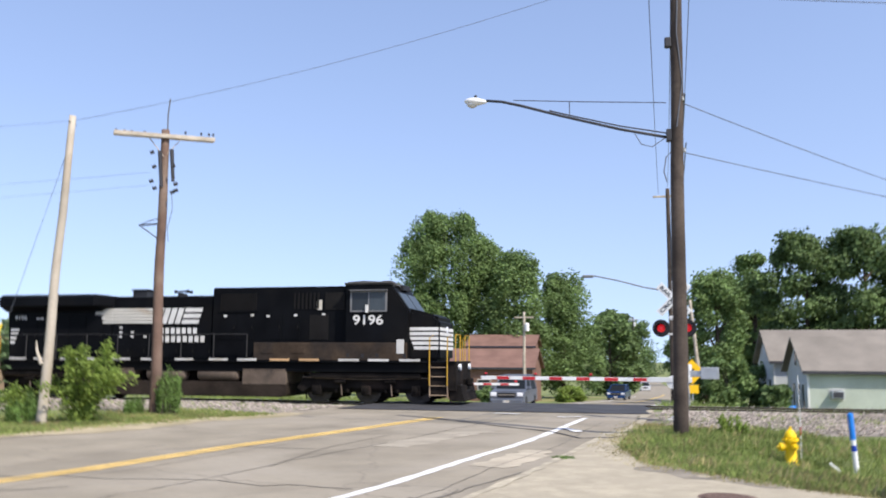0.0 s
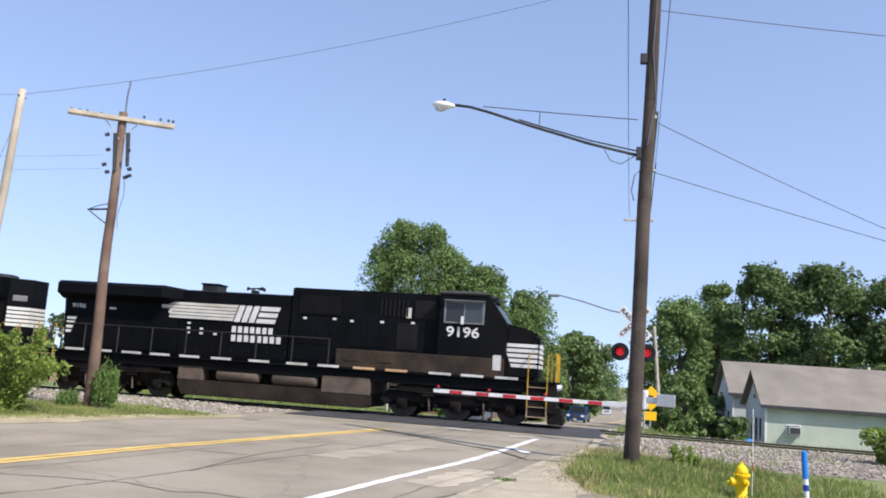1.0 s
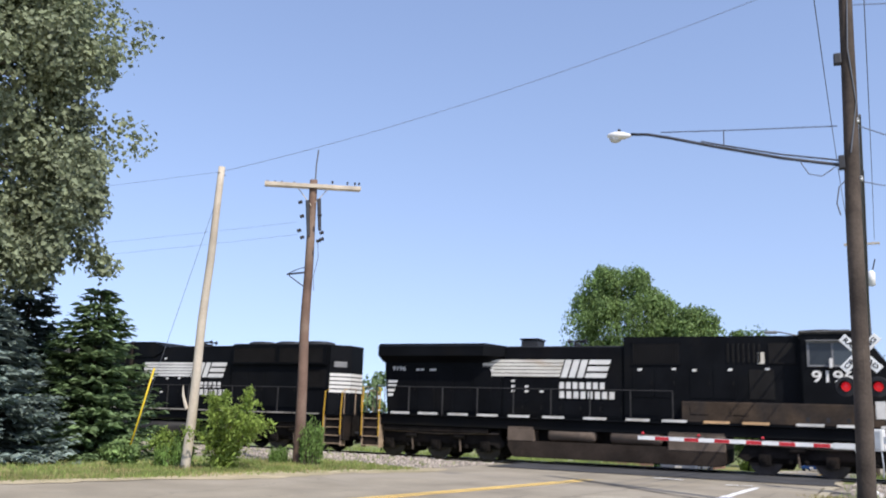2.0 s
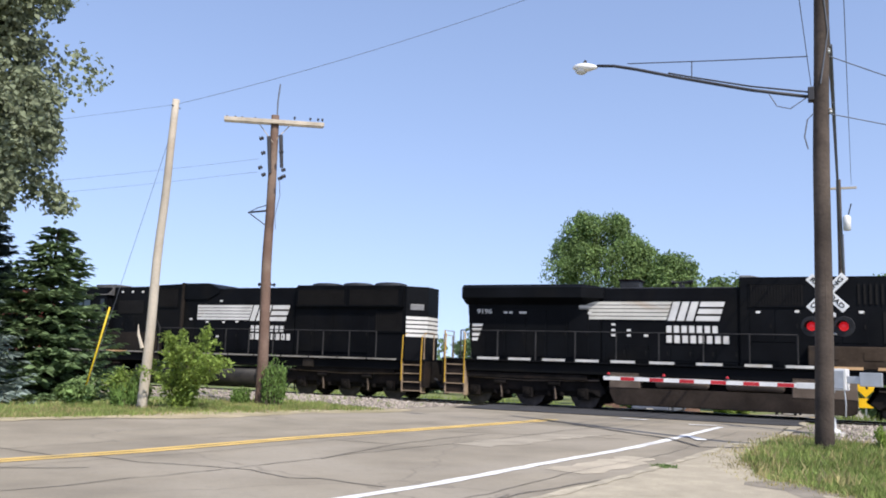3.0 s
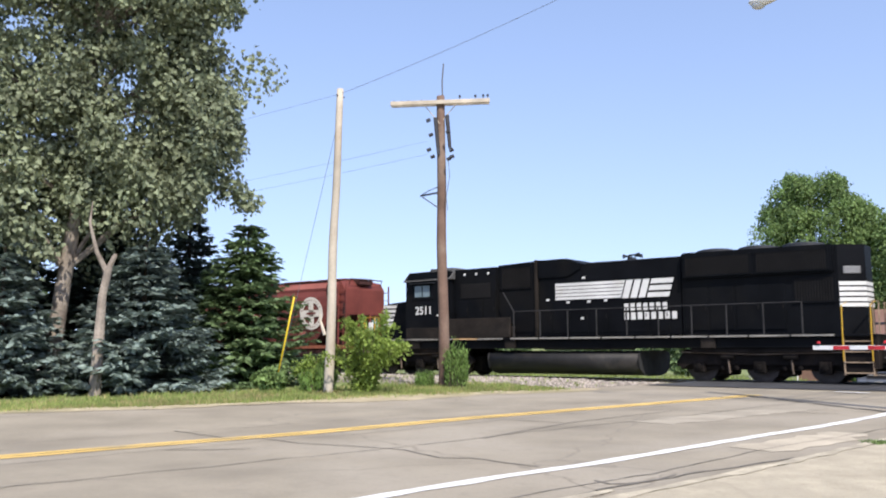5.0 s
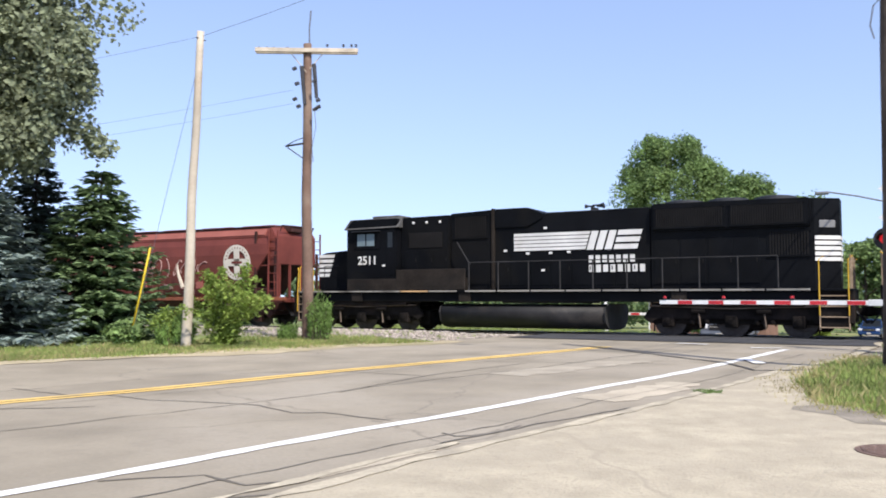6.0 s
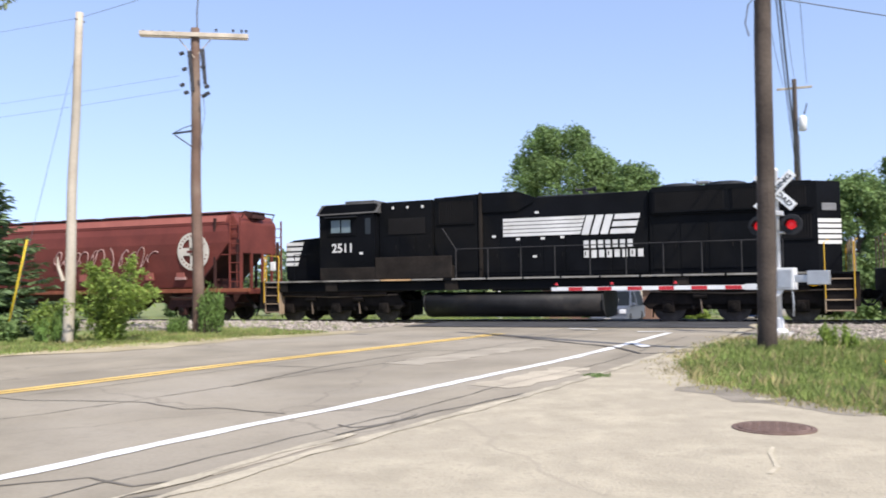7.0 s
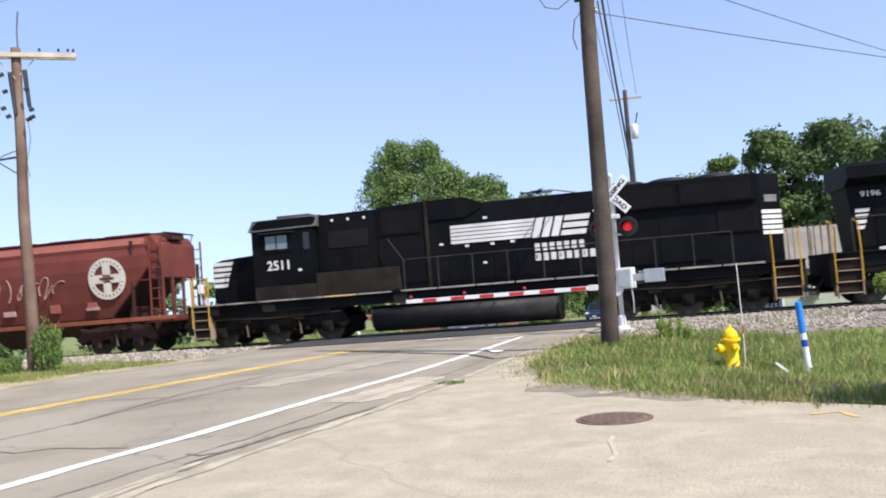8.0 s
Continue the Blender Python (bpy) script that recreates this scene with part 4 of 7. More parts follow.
def hydrant():
    p = tagged(empty("fire_hydrant", 3.18, 18.24, ground_z(3.18, 18.24) - 0.02), "bright yellow cast-iron fire hydrant in the grass", "fire hydrant")
    part("barrel", lathe(bmesh.new(), [(0.15, -0.1), (0.15, 0.02), (0.115, 0.04), (0.105, 0.4), (0.12, 0.45), (0.12, 0.48)], 20), M_HYD, p, smooth=True)
    part("flange", lathe(bmesh.new(), [(0.155, 0.475), (0.16, 0.48), (0.16, 0.515), (0.15, 0.52)], 20), M_HYD, p)
    part("bonnet", lathe(bmesh.new(), [(0.125, 0.52), (0.122, 0.57), (0.10, 0.635), (0.062, 0.68), (0.03, 0.69)], 20), M_HYD, p, smooth=True)
    part("operating_nut", lathe(bmesh.new(), [(0.045, 0.685), (0.045, 0.7), (0.027, 0.71), (0.024, 0.76)], 5), M_HYD, p)
    for r, l, a, z in ((0.085, 0.2, 12, 0.36), (0.062, 0.17, 110, 0.37), (0.062, 0.17, 290, 0.37)):
        n = part("nozzle", lathe(bmesh.new(), [(r * 0.8, 0.08), (r * 0.8, l - 0.06), (r, l - 0.055), (r, l + 0.01), (r * 0.85, l + 0.03)], 14), M_HYD, p, at=pose(0, 0, z, 90, 0, a - 90))
        part("cap_nut", lathe(bmesh.new(), [(0.025, l + 0.03), (0.025, l + 0.075)], 5), M_HYD, n)
    for i in range(8):
        a = i * math.tau / 8
        part("bolt", lathe(bmesh.new(), [(0.013, 0.515), (0.013, 0.54)], 6), M_HYD, p, at=pose(0.14 * math.cos(a), 0.14 * math.sin(a), 0))
    return p


hydrant()
flag = tagged(empty("marker_rod", 3.42, 18.5, ground_z(3.4, 18.5)), "thin red and white hydrant marker rod", "marker rod")
part("rod", tubed([(0, 0, 0), (0.01, 0, 0.8), (0.0, 0, 1.75)], 0.008, 6), M_MARKW, flag)
part("band", tubed([(0.005, 0, 0.55), (0.008, 0, 0.72)], 0.0105, 6), M_SHEETR, flag)


def marker_post():
    p = tagged(empty("marker_post", 4.28, 17.8, ground_z(4.28, 17.8)), "blue and white plastic utility marker post", "marker post")
    for name, z0, z1, m, r in (("white_base", -0.05, 0.42, M_MARKW, 0.048), ("blue_band", 0.42, 0.53, M_BLUE2, 0.051), ("white_band", 0.53, 0.64, M_MARKW, 0.048), ("blue_sleeve", 0.64, 1.1, M_BLUE, 0.054)):
        part(name, lathe(bmesh.new(), [(r, z0), (r, z1)], 14), m, p, smooth=False)
    part("cap", lathe(bmesh.new(), [(0.054, 1.1), (0.05, 1.13), (0.02, 1.15)], 14), M_BLUE, p)
    p.matrix_basis = pose(4.28, 17.8, ground_z(4.28, 17.8), -2, -3, 0)
    return p


marker_post()
stake = tagged(empty("stake", 4.0, 17.55, ground_z(4.0, 17.55)), "short leaning white stake in the grass", "stake")
part("stick", boxed(-0.02, 0.02, -0.012, 0.012, 0, 0.34, 0.003), M_MARKW, stake, at=pose(0, 0, 0, 0, -48, 0))


def manhole():
    z = ground_z(1.29, 12.0) + 0.042
    p = tagged(empty("manhole_cover", 1.29, 12.0, z), "rusty round iron manhole cover set in the pavement", "manhole cover")
    part("frame", lathe(bmesh.new(), [(0.38, -0.02), (0.38, 0.008), (0.335, 0.01), (0.335, -0.02)], 32), M_IRON, p)
    part("lid", lathe(bmesh.new(), [(0.325, -0.02), (0.325, 0.012), (0.31, 0.016)], 32), M_IRON, p)
    first = None
    for i in range(-3, 4):
        for j in range(-3, 4):
            if i * i + j * j < 11:
                if first is None:
                    first = part("tread_stud", boxed(-0.03, 0.03, -0.03, 0.03, 0.015, 0.022), M_IRON, p)
                    ob = first
                else:
                    ob = new("tread_stud", first.data)
                    ob.parent = p
                ob.matrix_basis = pose(i * 0.084, j * 0.084, 0)
    return p


manhole()


def shadow_cabinet():
    # oversized and placed out of view, added to cast the shadow on the verge
    p = tagged(empty("shadow_cabinet", 4.88, 12.1, ground_z(4.88, 12.1)), "grey metal cabinet set out of view to shade the verge", "utility cabinet")
    part("body", boxed(-0.5, 0.5, -0.35, 0.35, -0.05, 1.44, 0.015), M_CABINET, p)
    part("lid", boxed(-0.53, 0.53, -0.38, 0.38, 1.44, 1.5, 0.015), M_CABINET, p)
    part("door", boxed(-0.45, 0.45, -0.366, -0.352, 0.08, 1.36, 0.004), M_CABINET, p)
    part("latch", boxed(0.36, 0.39, -0.38, -0.366, 0.65, 0.78, 0.004), M_DKSTEEL, p)
    return p


shadow_cabinet()


def warning_sign():
    p = tagged(empty("warning_sign", 3.3, 46.3, ground_z(3.3, 46.3)), "yellow diamond warning sign with a plaque on a post", "traffic sign")
    part("post", boxed(-0.03, 0.03, -0.03, 0.03, -0.2, 2.6), M_STEEL, p)
    d = part("diamond", boxed(-0.46, 0.46, -0.012, 0.012, -0.46, 0.46, 0.005), M_SIGNY, p, at=pose(0, -0.05, 2.05, 0, 45, 0))
    ar = bmesh.new()
    box(ar, -0.05, 0.05, -0.02, -0.014, -0.3, 0.05)
    box(ar, -0.25, 0.05, -0.02, -0.014, 0.0, 0.1)
    part("symbol", ar, M_LETTER, p, at=pose(0.05, -0.05, 2.1))
    part("plaque", boxed(-0.3, 0.3, -0.012, 0.012, -0.22, 0.22, 0.005), M_SIGNY, p, at=pose(0, -0.05, 1.15))
    return p


warning_sign()


# ---- the train: x along the track from the coupling of the two locomotives, z from the rail's top ----
WHEELS = []


def wheelset(parent, x, r, name="wheelset"):
    bm = tubed([(0, -0.85, 0), (0, 0.85, 0)], 0.09, 10)
    for s in (-1, 1):
        lathe(bm, [(0.12, -0.09), (0.14, -0.05), (r - 0.1, -0.035), (r - 0.07, -0.065), (r, -0.065), (r, 0.05), (r + 0.025, 0.065), (r - 0.06, 0.07), (0.12, 0.05)], 26, pose(0, s * 0.745, 0) @ pose(0, 0, 0, 90 * -s))
    ax = part(name, bm, M_WHEEL, parent)
    ax.matrix_basis = pose(x, 0, r)
    WHEELS.append((ax, x, r))
    return ax


def truck(parent, xs, r, material, three=True):
    """Side frames with axle boxes, springs and brake gear, and the wheelsets."""
    a, b = min(xs), max(xs)
    t = part("truck_frame", boxed(a - 0.5, b + 0.5, -0.8, 0.8, 0.55, 0.72, 0.02), material, parent)
    for s in (-1, 1):
        y0, y1 = (s * 0.98, s * 1.14)
        prof = [(a - 0.85, 0.6), (a - 0.6, 0.98), (a + 0.3, 1.1), (b - 0.3, 1.1), (b + 0.6, 0.98), (b + 0.85, 0.6), (b + 0.6, 0.42), (b + 0.35, 0.58), (a - 0.35, 0.58), (a - 0.6, 0.42)]
        part("side_frame", prism(bmesh.new(), prof, min(y0, y1), max(y0, y1), 0.02), material, t)
        for x in xs:
            part("axle_box", boxed(x - 0.2, x + 0.2, min(s * 0.95, s * 1.2), max(s * 0.95, s * 1.2), r - 0.2, r + 0.2, 0.04), material, t)
            part("axle_cap", lathe(bmesh.new(), [(0.11, 0), (0.11, 0.05), (0.05, 0.07)], 12), M_UNDER, t, at=pose(x, s * 1.2, r, 90 if s < 0 else -90))
        for x in [(p + q) / 2 for p, q in zip(sorted(xs), sorted(xs)[1:])]:
            for d in (-0.24, 0.24):
                part("spring", lathe(bmesh.new(), [(0.08, 0.42), (0.1, 0.5), (0.08, 0.56), (0.1, 0.62), (0.08, 0.68), (0.1, 0.74), (0.08, 0.8)], 10), material, t, at=pose(x + d, s * 1.05, 0))
            part("brake_cylinder", tubed([(x - 0.22, s * 1.2, 0.86), (x + 0.22, s * 1.2, 0.86)], 0.1, 10), material, t)
            part("brake_hanger", tubed([(x, s * 1.2, 0.8), (x + 0.05, s * 1.2, 0.3)], 0.035, 6), M_TANK, t)
        part("frame_rib", boxed(a - 0.6, b + 0.6, min(s * 0.9, s * 0.97), max(s * 0.9, s * 0.97), 0.42, 1.12, 0.02), M_UNDER, t)
    if three:
        for x in sorted(xs):
            part("traction_motor", boxed(x + 0.15, x + 0.9, -0.62, 0.62, 0.2, 0.8, 0.1), M_UNDER, t)
        part("bolster", boxed(a - 0.2, b + 0.2, -1.35, 1.35, 1.0, 1.2, 0.02), M_UNDER, t)
    for s in (-1, 1):
        part("brake_pipe", tubed([(a - 0.6, s * 1.22, 1.02), ((a + b) / 2, s * 1.24, 0.94), (b + 0.6, s * 1.22, 1.02)], 0.03, 6), M_TANK, t)
        for x in (a - 0.55, b + 0.55):
            part("sand_pipe", tubed([(x, s * 1.1, 1.2), (x + 0.06, s * 1.0, 0.6), (x, s * 0.8, 0.15)], 0.028, 6), M_UNDER, t)
    for x in xs:
        wheelset(t, x, r)
    return t


def railing(parent, x0, x1, y, z0, n, material=None, h=1.05):
    for i in range(n):
        x = x0 + (x1 - x0) * i / (n - 1)
        part("stanchion", tubed([(x, y, z0), (x, y, z0 + h)], 0.028, 6), material or M_RAILING, parent)
    part("handrail", tubed([(x0, y, z0 + h), ((x0 + x1) / 2, y, z0 + h), (x1, y, z0 + h)], 0.022, 6), material or M_RAILING, parent)


def grab_iron(parent, pts, material):
    part("grab_rail", tubed(pts, 0.022, 6), material, parent)


def coupler(parent, x, d):
    """A knuckle coupler with hoses, pointing to d along the track."""
    part("coupler", boxed(min(x - d * 0.9, x), max(x - d * 0.9, x), -0.12, 0.12, 0.72, 0.98, 0.03), M_UNDER, parent)
    part("knuckle", boxed(min(x - d * 0.1, x + d * 0.12), max(x - d * 0.1, x + d * 0.12), -0.2, 0.2, 0.7, 1.02, 0.06), M_UNDER, parent)
    for y in (-0.55, -0.4, 0.45):
        part("hose", tubed([(x - d * 0.55, y, 1.1), (x - d * 0.25, y, 0.75), (x - d * 0.05, y, 0.5), (x + d * 0.08, y * 0.9, 0.55)], 0.028, 6), M_SIGB, parent)


def step_well(parent, x0, x1, side, z_top, rail, d):
    """Corner steps with side plates and bent handrails."""
    y_out, y_in = side * 1.5, side * 1.12
    ys = (min(y_out, y_in), max(y_out, y_in))
    w = part("step_well", boxed(x0, x1, ys[0] + 0.06, ys[1], 0.35, z_top, 0.01), M_UNDER, parent)
    for x in (x0, x1):
        part("side_plate", boxed(x - 0.02, x + 0.02, ys[0], ys[1], 0.3, z_top, 0.005), M_STEP, parent)
    for i in range(4):
        z = 0.36 + i * (z_top - 0.4) / 3.6
        part("step", boxed(x0, x1, ys[0] - 0.02, ys[1], z, z + 0.035, 0.005), M_STEP, parent)
    for x, top in ((x0, z_top + 1.0), (x1, z_top + 1.0)):
        grab_iron(parent, [(x, side * 1.56, 0.75), (x, side * 1.56, z_top), (x, side * 1.5, top - 0.1), (x + d * 0.12, side * 1.4, top)], rail)
    return w


def dashes(parent, xs, y, z, length, rusty=(), tall=0.045, material=None):
    for i, x in enumerate(xs):
        part("sill_stripe", boxed(x - length / 2, x + length / 2, y - 0.012, y, z - tall, z + tall), M_SILLO if i in rusty else material or M_SILL, parent)


def doors(parent, xs, w, y, z0, z1, material=None):
    """Raised hood doors with a handle each."""
    for x in xs:
        d = part("hood_door", boxed(x - w / 2, x + w / 2, y - 0.018, y + 0.01, z0, z1, 0.006), material or M_BLACK, parent)
        part("latch", boxed(x + w / 2 - 0.1, x + w / 2 - 0.06, y - 0.035, y - 0.018, (z0 + z1) / 2 - 0.07, (z0 + z1) / 2 + 0.07), M_LOUVRE, d)


def louvres(parent, x0, x1, y, z0, z1, n):
    """A framed bank of upright vanes."""
    f = part("louvre_frame", boxed(x0 - 0.06, x1 + 0.06, y - 0.01, y + 0.03, z0 - 0.06, z1 + 0.06, 0.008), M_BLACK, parent)
    bm = bmesh.new()
    for i in range(n):
        x = x0 + (x1 - x0) * (i + 0.5) / n
        w = (x1 - x0) / n * 0.27
        box(bm, x - w, x + w, y - 0.035, y - 0.008, z0, z1)
    part("ribbed_panel", bm, M_LOUVRE, f)
    for z in (z0 - 0.03, z1 + 0.03):
        part("rim", boxed(x0 - 0.06, x1 + 0.06, y - 0.04, y - 0.01, z - 0.025, z + 0.025), M_BLACK, f)
    return f


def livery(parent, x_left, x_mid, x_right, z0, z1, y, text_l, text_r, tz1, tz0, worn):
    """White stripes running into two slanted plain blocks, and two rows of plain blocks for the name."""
    h = (z1 - z0)
    for i in range(5):
        a, b = z1 - h * (i + 0.8) / 5, z1 - h * i / 5
        lean = 0.30 * ((a + b) / 2 - z0)
        part("livery_stripe", prism(bmesh.new(), [(x_left, a), (x_mid + lean - 0.06, a), (x_mid + lean, b), (x_left, b)], y - 0.006, y), M_STRIPE if worn else M_LETTERW, parent, "white stripe" + (" streaked with rust" if worn else ""))
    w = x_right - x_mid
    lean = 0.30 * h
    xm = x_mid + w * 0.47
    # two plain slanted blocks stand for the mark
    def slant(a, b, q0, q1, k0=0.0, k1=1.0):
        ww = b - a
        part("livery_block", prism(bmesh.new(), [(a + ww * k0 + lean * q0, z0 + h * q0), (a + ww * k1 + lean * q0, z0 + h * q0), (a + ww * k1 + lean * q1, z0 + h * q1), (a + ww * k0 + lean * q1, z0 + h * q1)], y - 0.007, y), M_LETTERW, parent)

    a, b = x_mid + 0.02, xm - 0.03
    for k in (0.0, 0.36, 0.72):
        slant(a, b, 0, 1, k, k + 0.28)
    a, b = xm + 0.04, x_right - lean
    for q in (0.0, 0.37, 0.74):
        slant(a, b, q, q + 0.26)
    hh = (tz1 - tz0) * 0.44
    for z, n, xe in ((tz1 - hh, 7, text_l + (text_r - text_l) * 0.83), (tz0, 8, text_r)):
        p = (xe - text_l) / n
        for i in range(n):
            part("name_block", boxed(text_l + i * p, text_l + (i + 0.68) * p, y - 0.007, y, z + (0.0 if i % 2 else 0.01), z + hh), M_LETTERW, parent)


def horn(parent, x, z):
    h = part("horn", boxed(x - 0.06, x + 0.06, -0.3, 0.3, z, z + 0.14, 0.01), M_SIGB, parent)
    for y, d, l in ((-0.25, 1, 0.42), (0.0, -1, 0.36), (0.25, 1, 0.3)):
        part("trumpet", lathe(bmesh.new(), [(0.025, 0), (0.035, l * 0.6), (0.085, l)], 10), M_SIGB, h, at=pose(x, y, z + 0.2, 0, 90 * d, 0))


def fuel_gauge(parent, x, y, z):
    part("notice_plate", boxed(x - 0.07, x + 0.07, y - 0.008, y, z - 0.04, z + 0.04), M_LETTERW, parent)


def lead_locomotive():
    lo = tagged(empty("locomotive"), "black wide-cab diesel locomotive with white stripes and a dusty side", "locomotive")
    part("underframe", boxed(1.1, 21.9, -1.42, 1.42, 1.22, 1.6, 0.03), M_BLACK, lo)
    part("walkway", boxed(0.95, 22.0, -1.56, 1.56, 1.6, 1.67, 0.01), M_BLACK, lo)
    dashes(lo, (2.83, 4.04, 5.32, 6.54, 7.79, 9.12, 10.67, 12.2, 13.45, 14.85, 16.1, 17.75, 18.96, 20.22), -1.56, 1.7, 0.84, (9, 10))
    # radiator end with its wide overhanging wings
    part("radiator_hood", prism(bmesh.new(), [(1.95, 1.67), (6.9, 1.67), (6.9, 3.8), (1.75, 3.8)], -1.02, 1.02, 0.03), M_BLACK, lo)
    bm = bmesh.new()
    for s in (1,):
        prof = [(-1.05, 3.72), (-1.52, 3.95), (-1.52, 4.32), (-1.36, 4.44), (1.36, 4.44), (1.52, 4.32), (1.52, 3.95), (1.05, 3.72)]
        a = [bm.verts.new((1.7, y, z)) for y, z in prof]
        b = [bm.verts.new((6.3, y, z)) for y, z in prof]
        c = [bm.verts.new((7.0, y * 0.69, min(z, 4.36))) for y, z in prof]
        for p, q in ((a, b), (b, c)):
            for i in range(8):
                bm.faces.new((p[i], q[i], q[(i + 1) % 8], p[(i + 1) % 8]))
        bm.faces.new(a)
        bm.faces.new(c[::-1])
    bmesh.ops.recalc_face_normals(bm, faces=bm.faces[:])
    part("radiator_wing", bm, M_BLACK, lo, "overhanging black radiator wings")
    for i in range(3):
        part("fan_grille", lathe(bmesh.new(), [(0.55, 4.43), (0.55, 4.5), (0.5, 4.52)], 18), M_ROOF, lo, at=pose(2.8 + i * 1.35, 0, -0.03))
    for z, k in ((3.0, 0), (2.82, 0.06), (2.64, 0.12), (2.46, 0.18)):
        part("rear_stripe", prism(bmesh.new(), [(1.97, z - 0.11), (2.36 - k, z - 0.11), (2.40 - k, z), (1.96, z)], -1.027, -1.02), M_LETTERW, lo)
    doors(lo, [2.9, 3.7, 4.5, 5.3, 6.1], 0.74, -1.02, 1.8, 3.55)
    for x in (3.3, 3.5, 3.9, 4.05, 6.5):
        fuel_gauge(lo, x, -1.04, 3.42)
    lettering("rear_number", "9196", 0.24, M_LETTERW, lo, pose(2.45, -1.045, 3.45, 90), 0.6)
    # engine hood
    part("engine_hood", prism(bmesh.new(), [(6.9, 1.67), (11.6, 1.67), (11.6, 4.3), (6.9, 4.3)], -0.98, 0.98, 0.05), M_BLACK, lo)
    part("stack_lip", boxed(7.4, 8.2, -0.46, 0.46, 4.64, 4.7, 0.02), M_UNDER, lo)
    part("hood_roof", boxed(7.0, 11.6, -0.7, 0.7, 4.29, 4.37, 0.03), M_ROOF, lo)
    doors(lo, [7.45, 8.2, 8.95, 9.7, 10.45, 11.2], 0.72, -0.98, 1.8, 2.3)
    part("exhaust_stack", boxed(7.45, 8.15, -0.42, 0.42, 4.33, 4.66, 0.04), M_ROOF, lo)
    horn(lo, 9.6, 4.4)
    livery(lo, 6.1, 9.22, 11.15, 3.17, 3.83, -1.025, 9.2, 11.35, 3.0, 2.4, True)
    for x, z in ((7.85, 3.0), (7.85, 2.8), (8.4, 2.8), (7.85, 2.62), (8.4, 2.62), (9.0, 2.62)):
        fuel_gauge(lo, x - 0.5, -1.0, z + 0.02)
    # tall section behind the cab
    part("blower_hood", prism(bmesh.new(), [(11.6, 1.67), (17.6, 1.67), (17.6, 4.66), (11.6, 4.66)], -1.06, 1.06, 0.04), M_BLACK, lo)
    louvres(lo, 11.95, 13.6, -1.07, 3.7, 4.4, 18)
    bm = bmesh.new()
    for i in range(7):
        box(bm, 15.2 + i * 0.17, 15.27 + i * 0.17, -1.1, -1.055, 3.75, 4.4)
    part("grille", bm, M_LOUVRE, lo)
    part("grille", boxed(16.55, 17.4, -1.09, -1.055, 3.7, 4.4, 0.01), M_LOUVRE, lo)
    part("emblem_plate", boxed(16.2, 16.42, -1.08, -1.06, 3.7, 4.1, 0.02), M_EMBLEM, lo)
    doors(lo, [12.3, 13.1, 14.3, 15.1], 0.74, -1.06, 2.5, 3.55)
    part("ladder_recess", boxed(15.9, 16.7, -1.085, -1.05, 2.5, 3.5, 0.01), M_LOUVRE, lo)
    for x in (13.4, 14.1, 12.2, 15.3, 16.5):
        fuel_gauge(lo, x, -1.08, 3.45 + 0.15 * (x % 1))
    part("battery_box", boxed(13.7, 20.1, -1.53, 1.53, 1.675, 2.38, 0.03), M_DUSTY, lo, "dust-brown equipment box below the cab")
    for x in (14.3, 15.6):
        part("box_lid", boxed(x - 0.3, x + 0.3, -1.55, -1.53, 1.95, 2.2, 0.005), M_DUSTY, lo)
    for x in (17.7, 18.3, 18.9, 20.0):
        part("vent_slot", boxed(x - 0.06, x + 0.06, -1.54, -1.53, 1.8, 1.95), M_SIGB, lo)
    # cab and nose
    cab = part("cab", prism(bmesh.new(), [(17.55, 1.67), (20.15, 1.67), (20.15, 3.65), (19.6, 4.42), (19.42, 4.7), (17.55, 4.7)], -1.5, 1.5, 0.05), M_BLACK, lo)
    part("cab_roof", prism(bmesh.new(), [(17.5, 4.62), (19.6, 4.6), (19.45, 4.78), (18.2, 4.84), (17.5, 4.8)], -1.25, 1.25, 0.04), M_CABROOF, lo, "dusty grey cab roof")
    part("roof_slope", boxed(17.52, 19.5, -0.02, 0.02, -0.2, 0.2, 0.01), M_CABROOF, lo, at=pose(0, -1.4, 4.62, 55))
    for x in (18.0, 18.9):
        part("roof_box", boxed(x - 0.2, x + 0.2, -0.3, 0.3, 4.8, 4.92, 0.03), M_CABROOF, lo)
    fr = part("side_window", boxed(17.8, 19.24, -1.516, -1.49, 3.62, 4.4, 0.01), M_CABGL, lo, "dark cab side window in a thin pale frame")
    for x0, x1, z0, z1 in ((17.76, 19.28, 4.36, 4.42), (17.76, 19.28, 3.58, 3.64), (17.76, 17.83, 3.64, 4.36), (19.2, 19.28, 3.64, 4.36), (18.5, 18.55, 3.64, 4.36)):
        part("window_frame", boxed(x0, x1, -1.535, -1.515, z0, z1, 0.006), M_TRIM, fr)
    part("pane", boxed(18.56, 19.19, -1.524, -1.517, 3.65, 4.35), M_CABWS, fr)
    part("mirror", boxed(18.42, 18.52, -1.66, -1.55, 3.55, 3.85, 0.01), M_LETTERW, cab)
    part("sunshade", boxed(17.75, 19.3, -1.68, -1.5, 4.42, 4.45), M_TRIM, cab)
    for y0, y1 in ((-1.3, -0.08), (0.08, 1.3)):
        ws = boxed(-0.02, 0.02, y0, y1, -0.42, 0.36, 0.015)
        part("windshield", ws, M_CABWS, cab, at=pose(19.87, 0, 4.06, 0, -35, 0))
    lettering("road_number", "9196", 0.52, M_LETTERW, lo, pose(18.5, -1.508, 3.25, 90), 1.24)
    part("number_board", boxed(19.52, 19.67, -0.5, 0.5, 4.5, 4.72, 0.02), M_SIGB, lo)
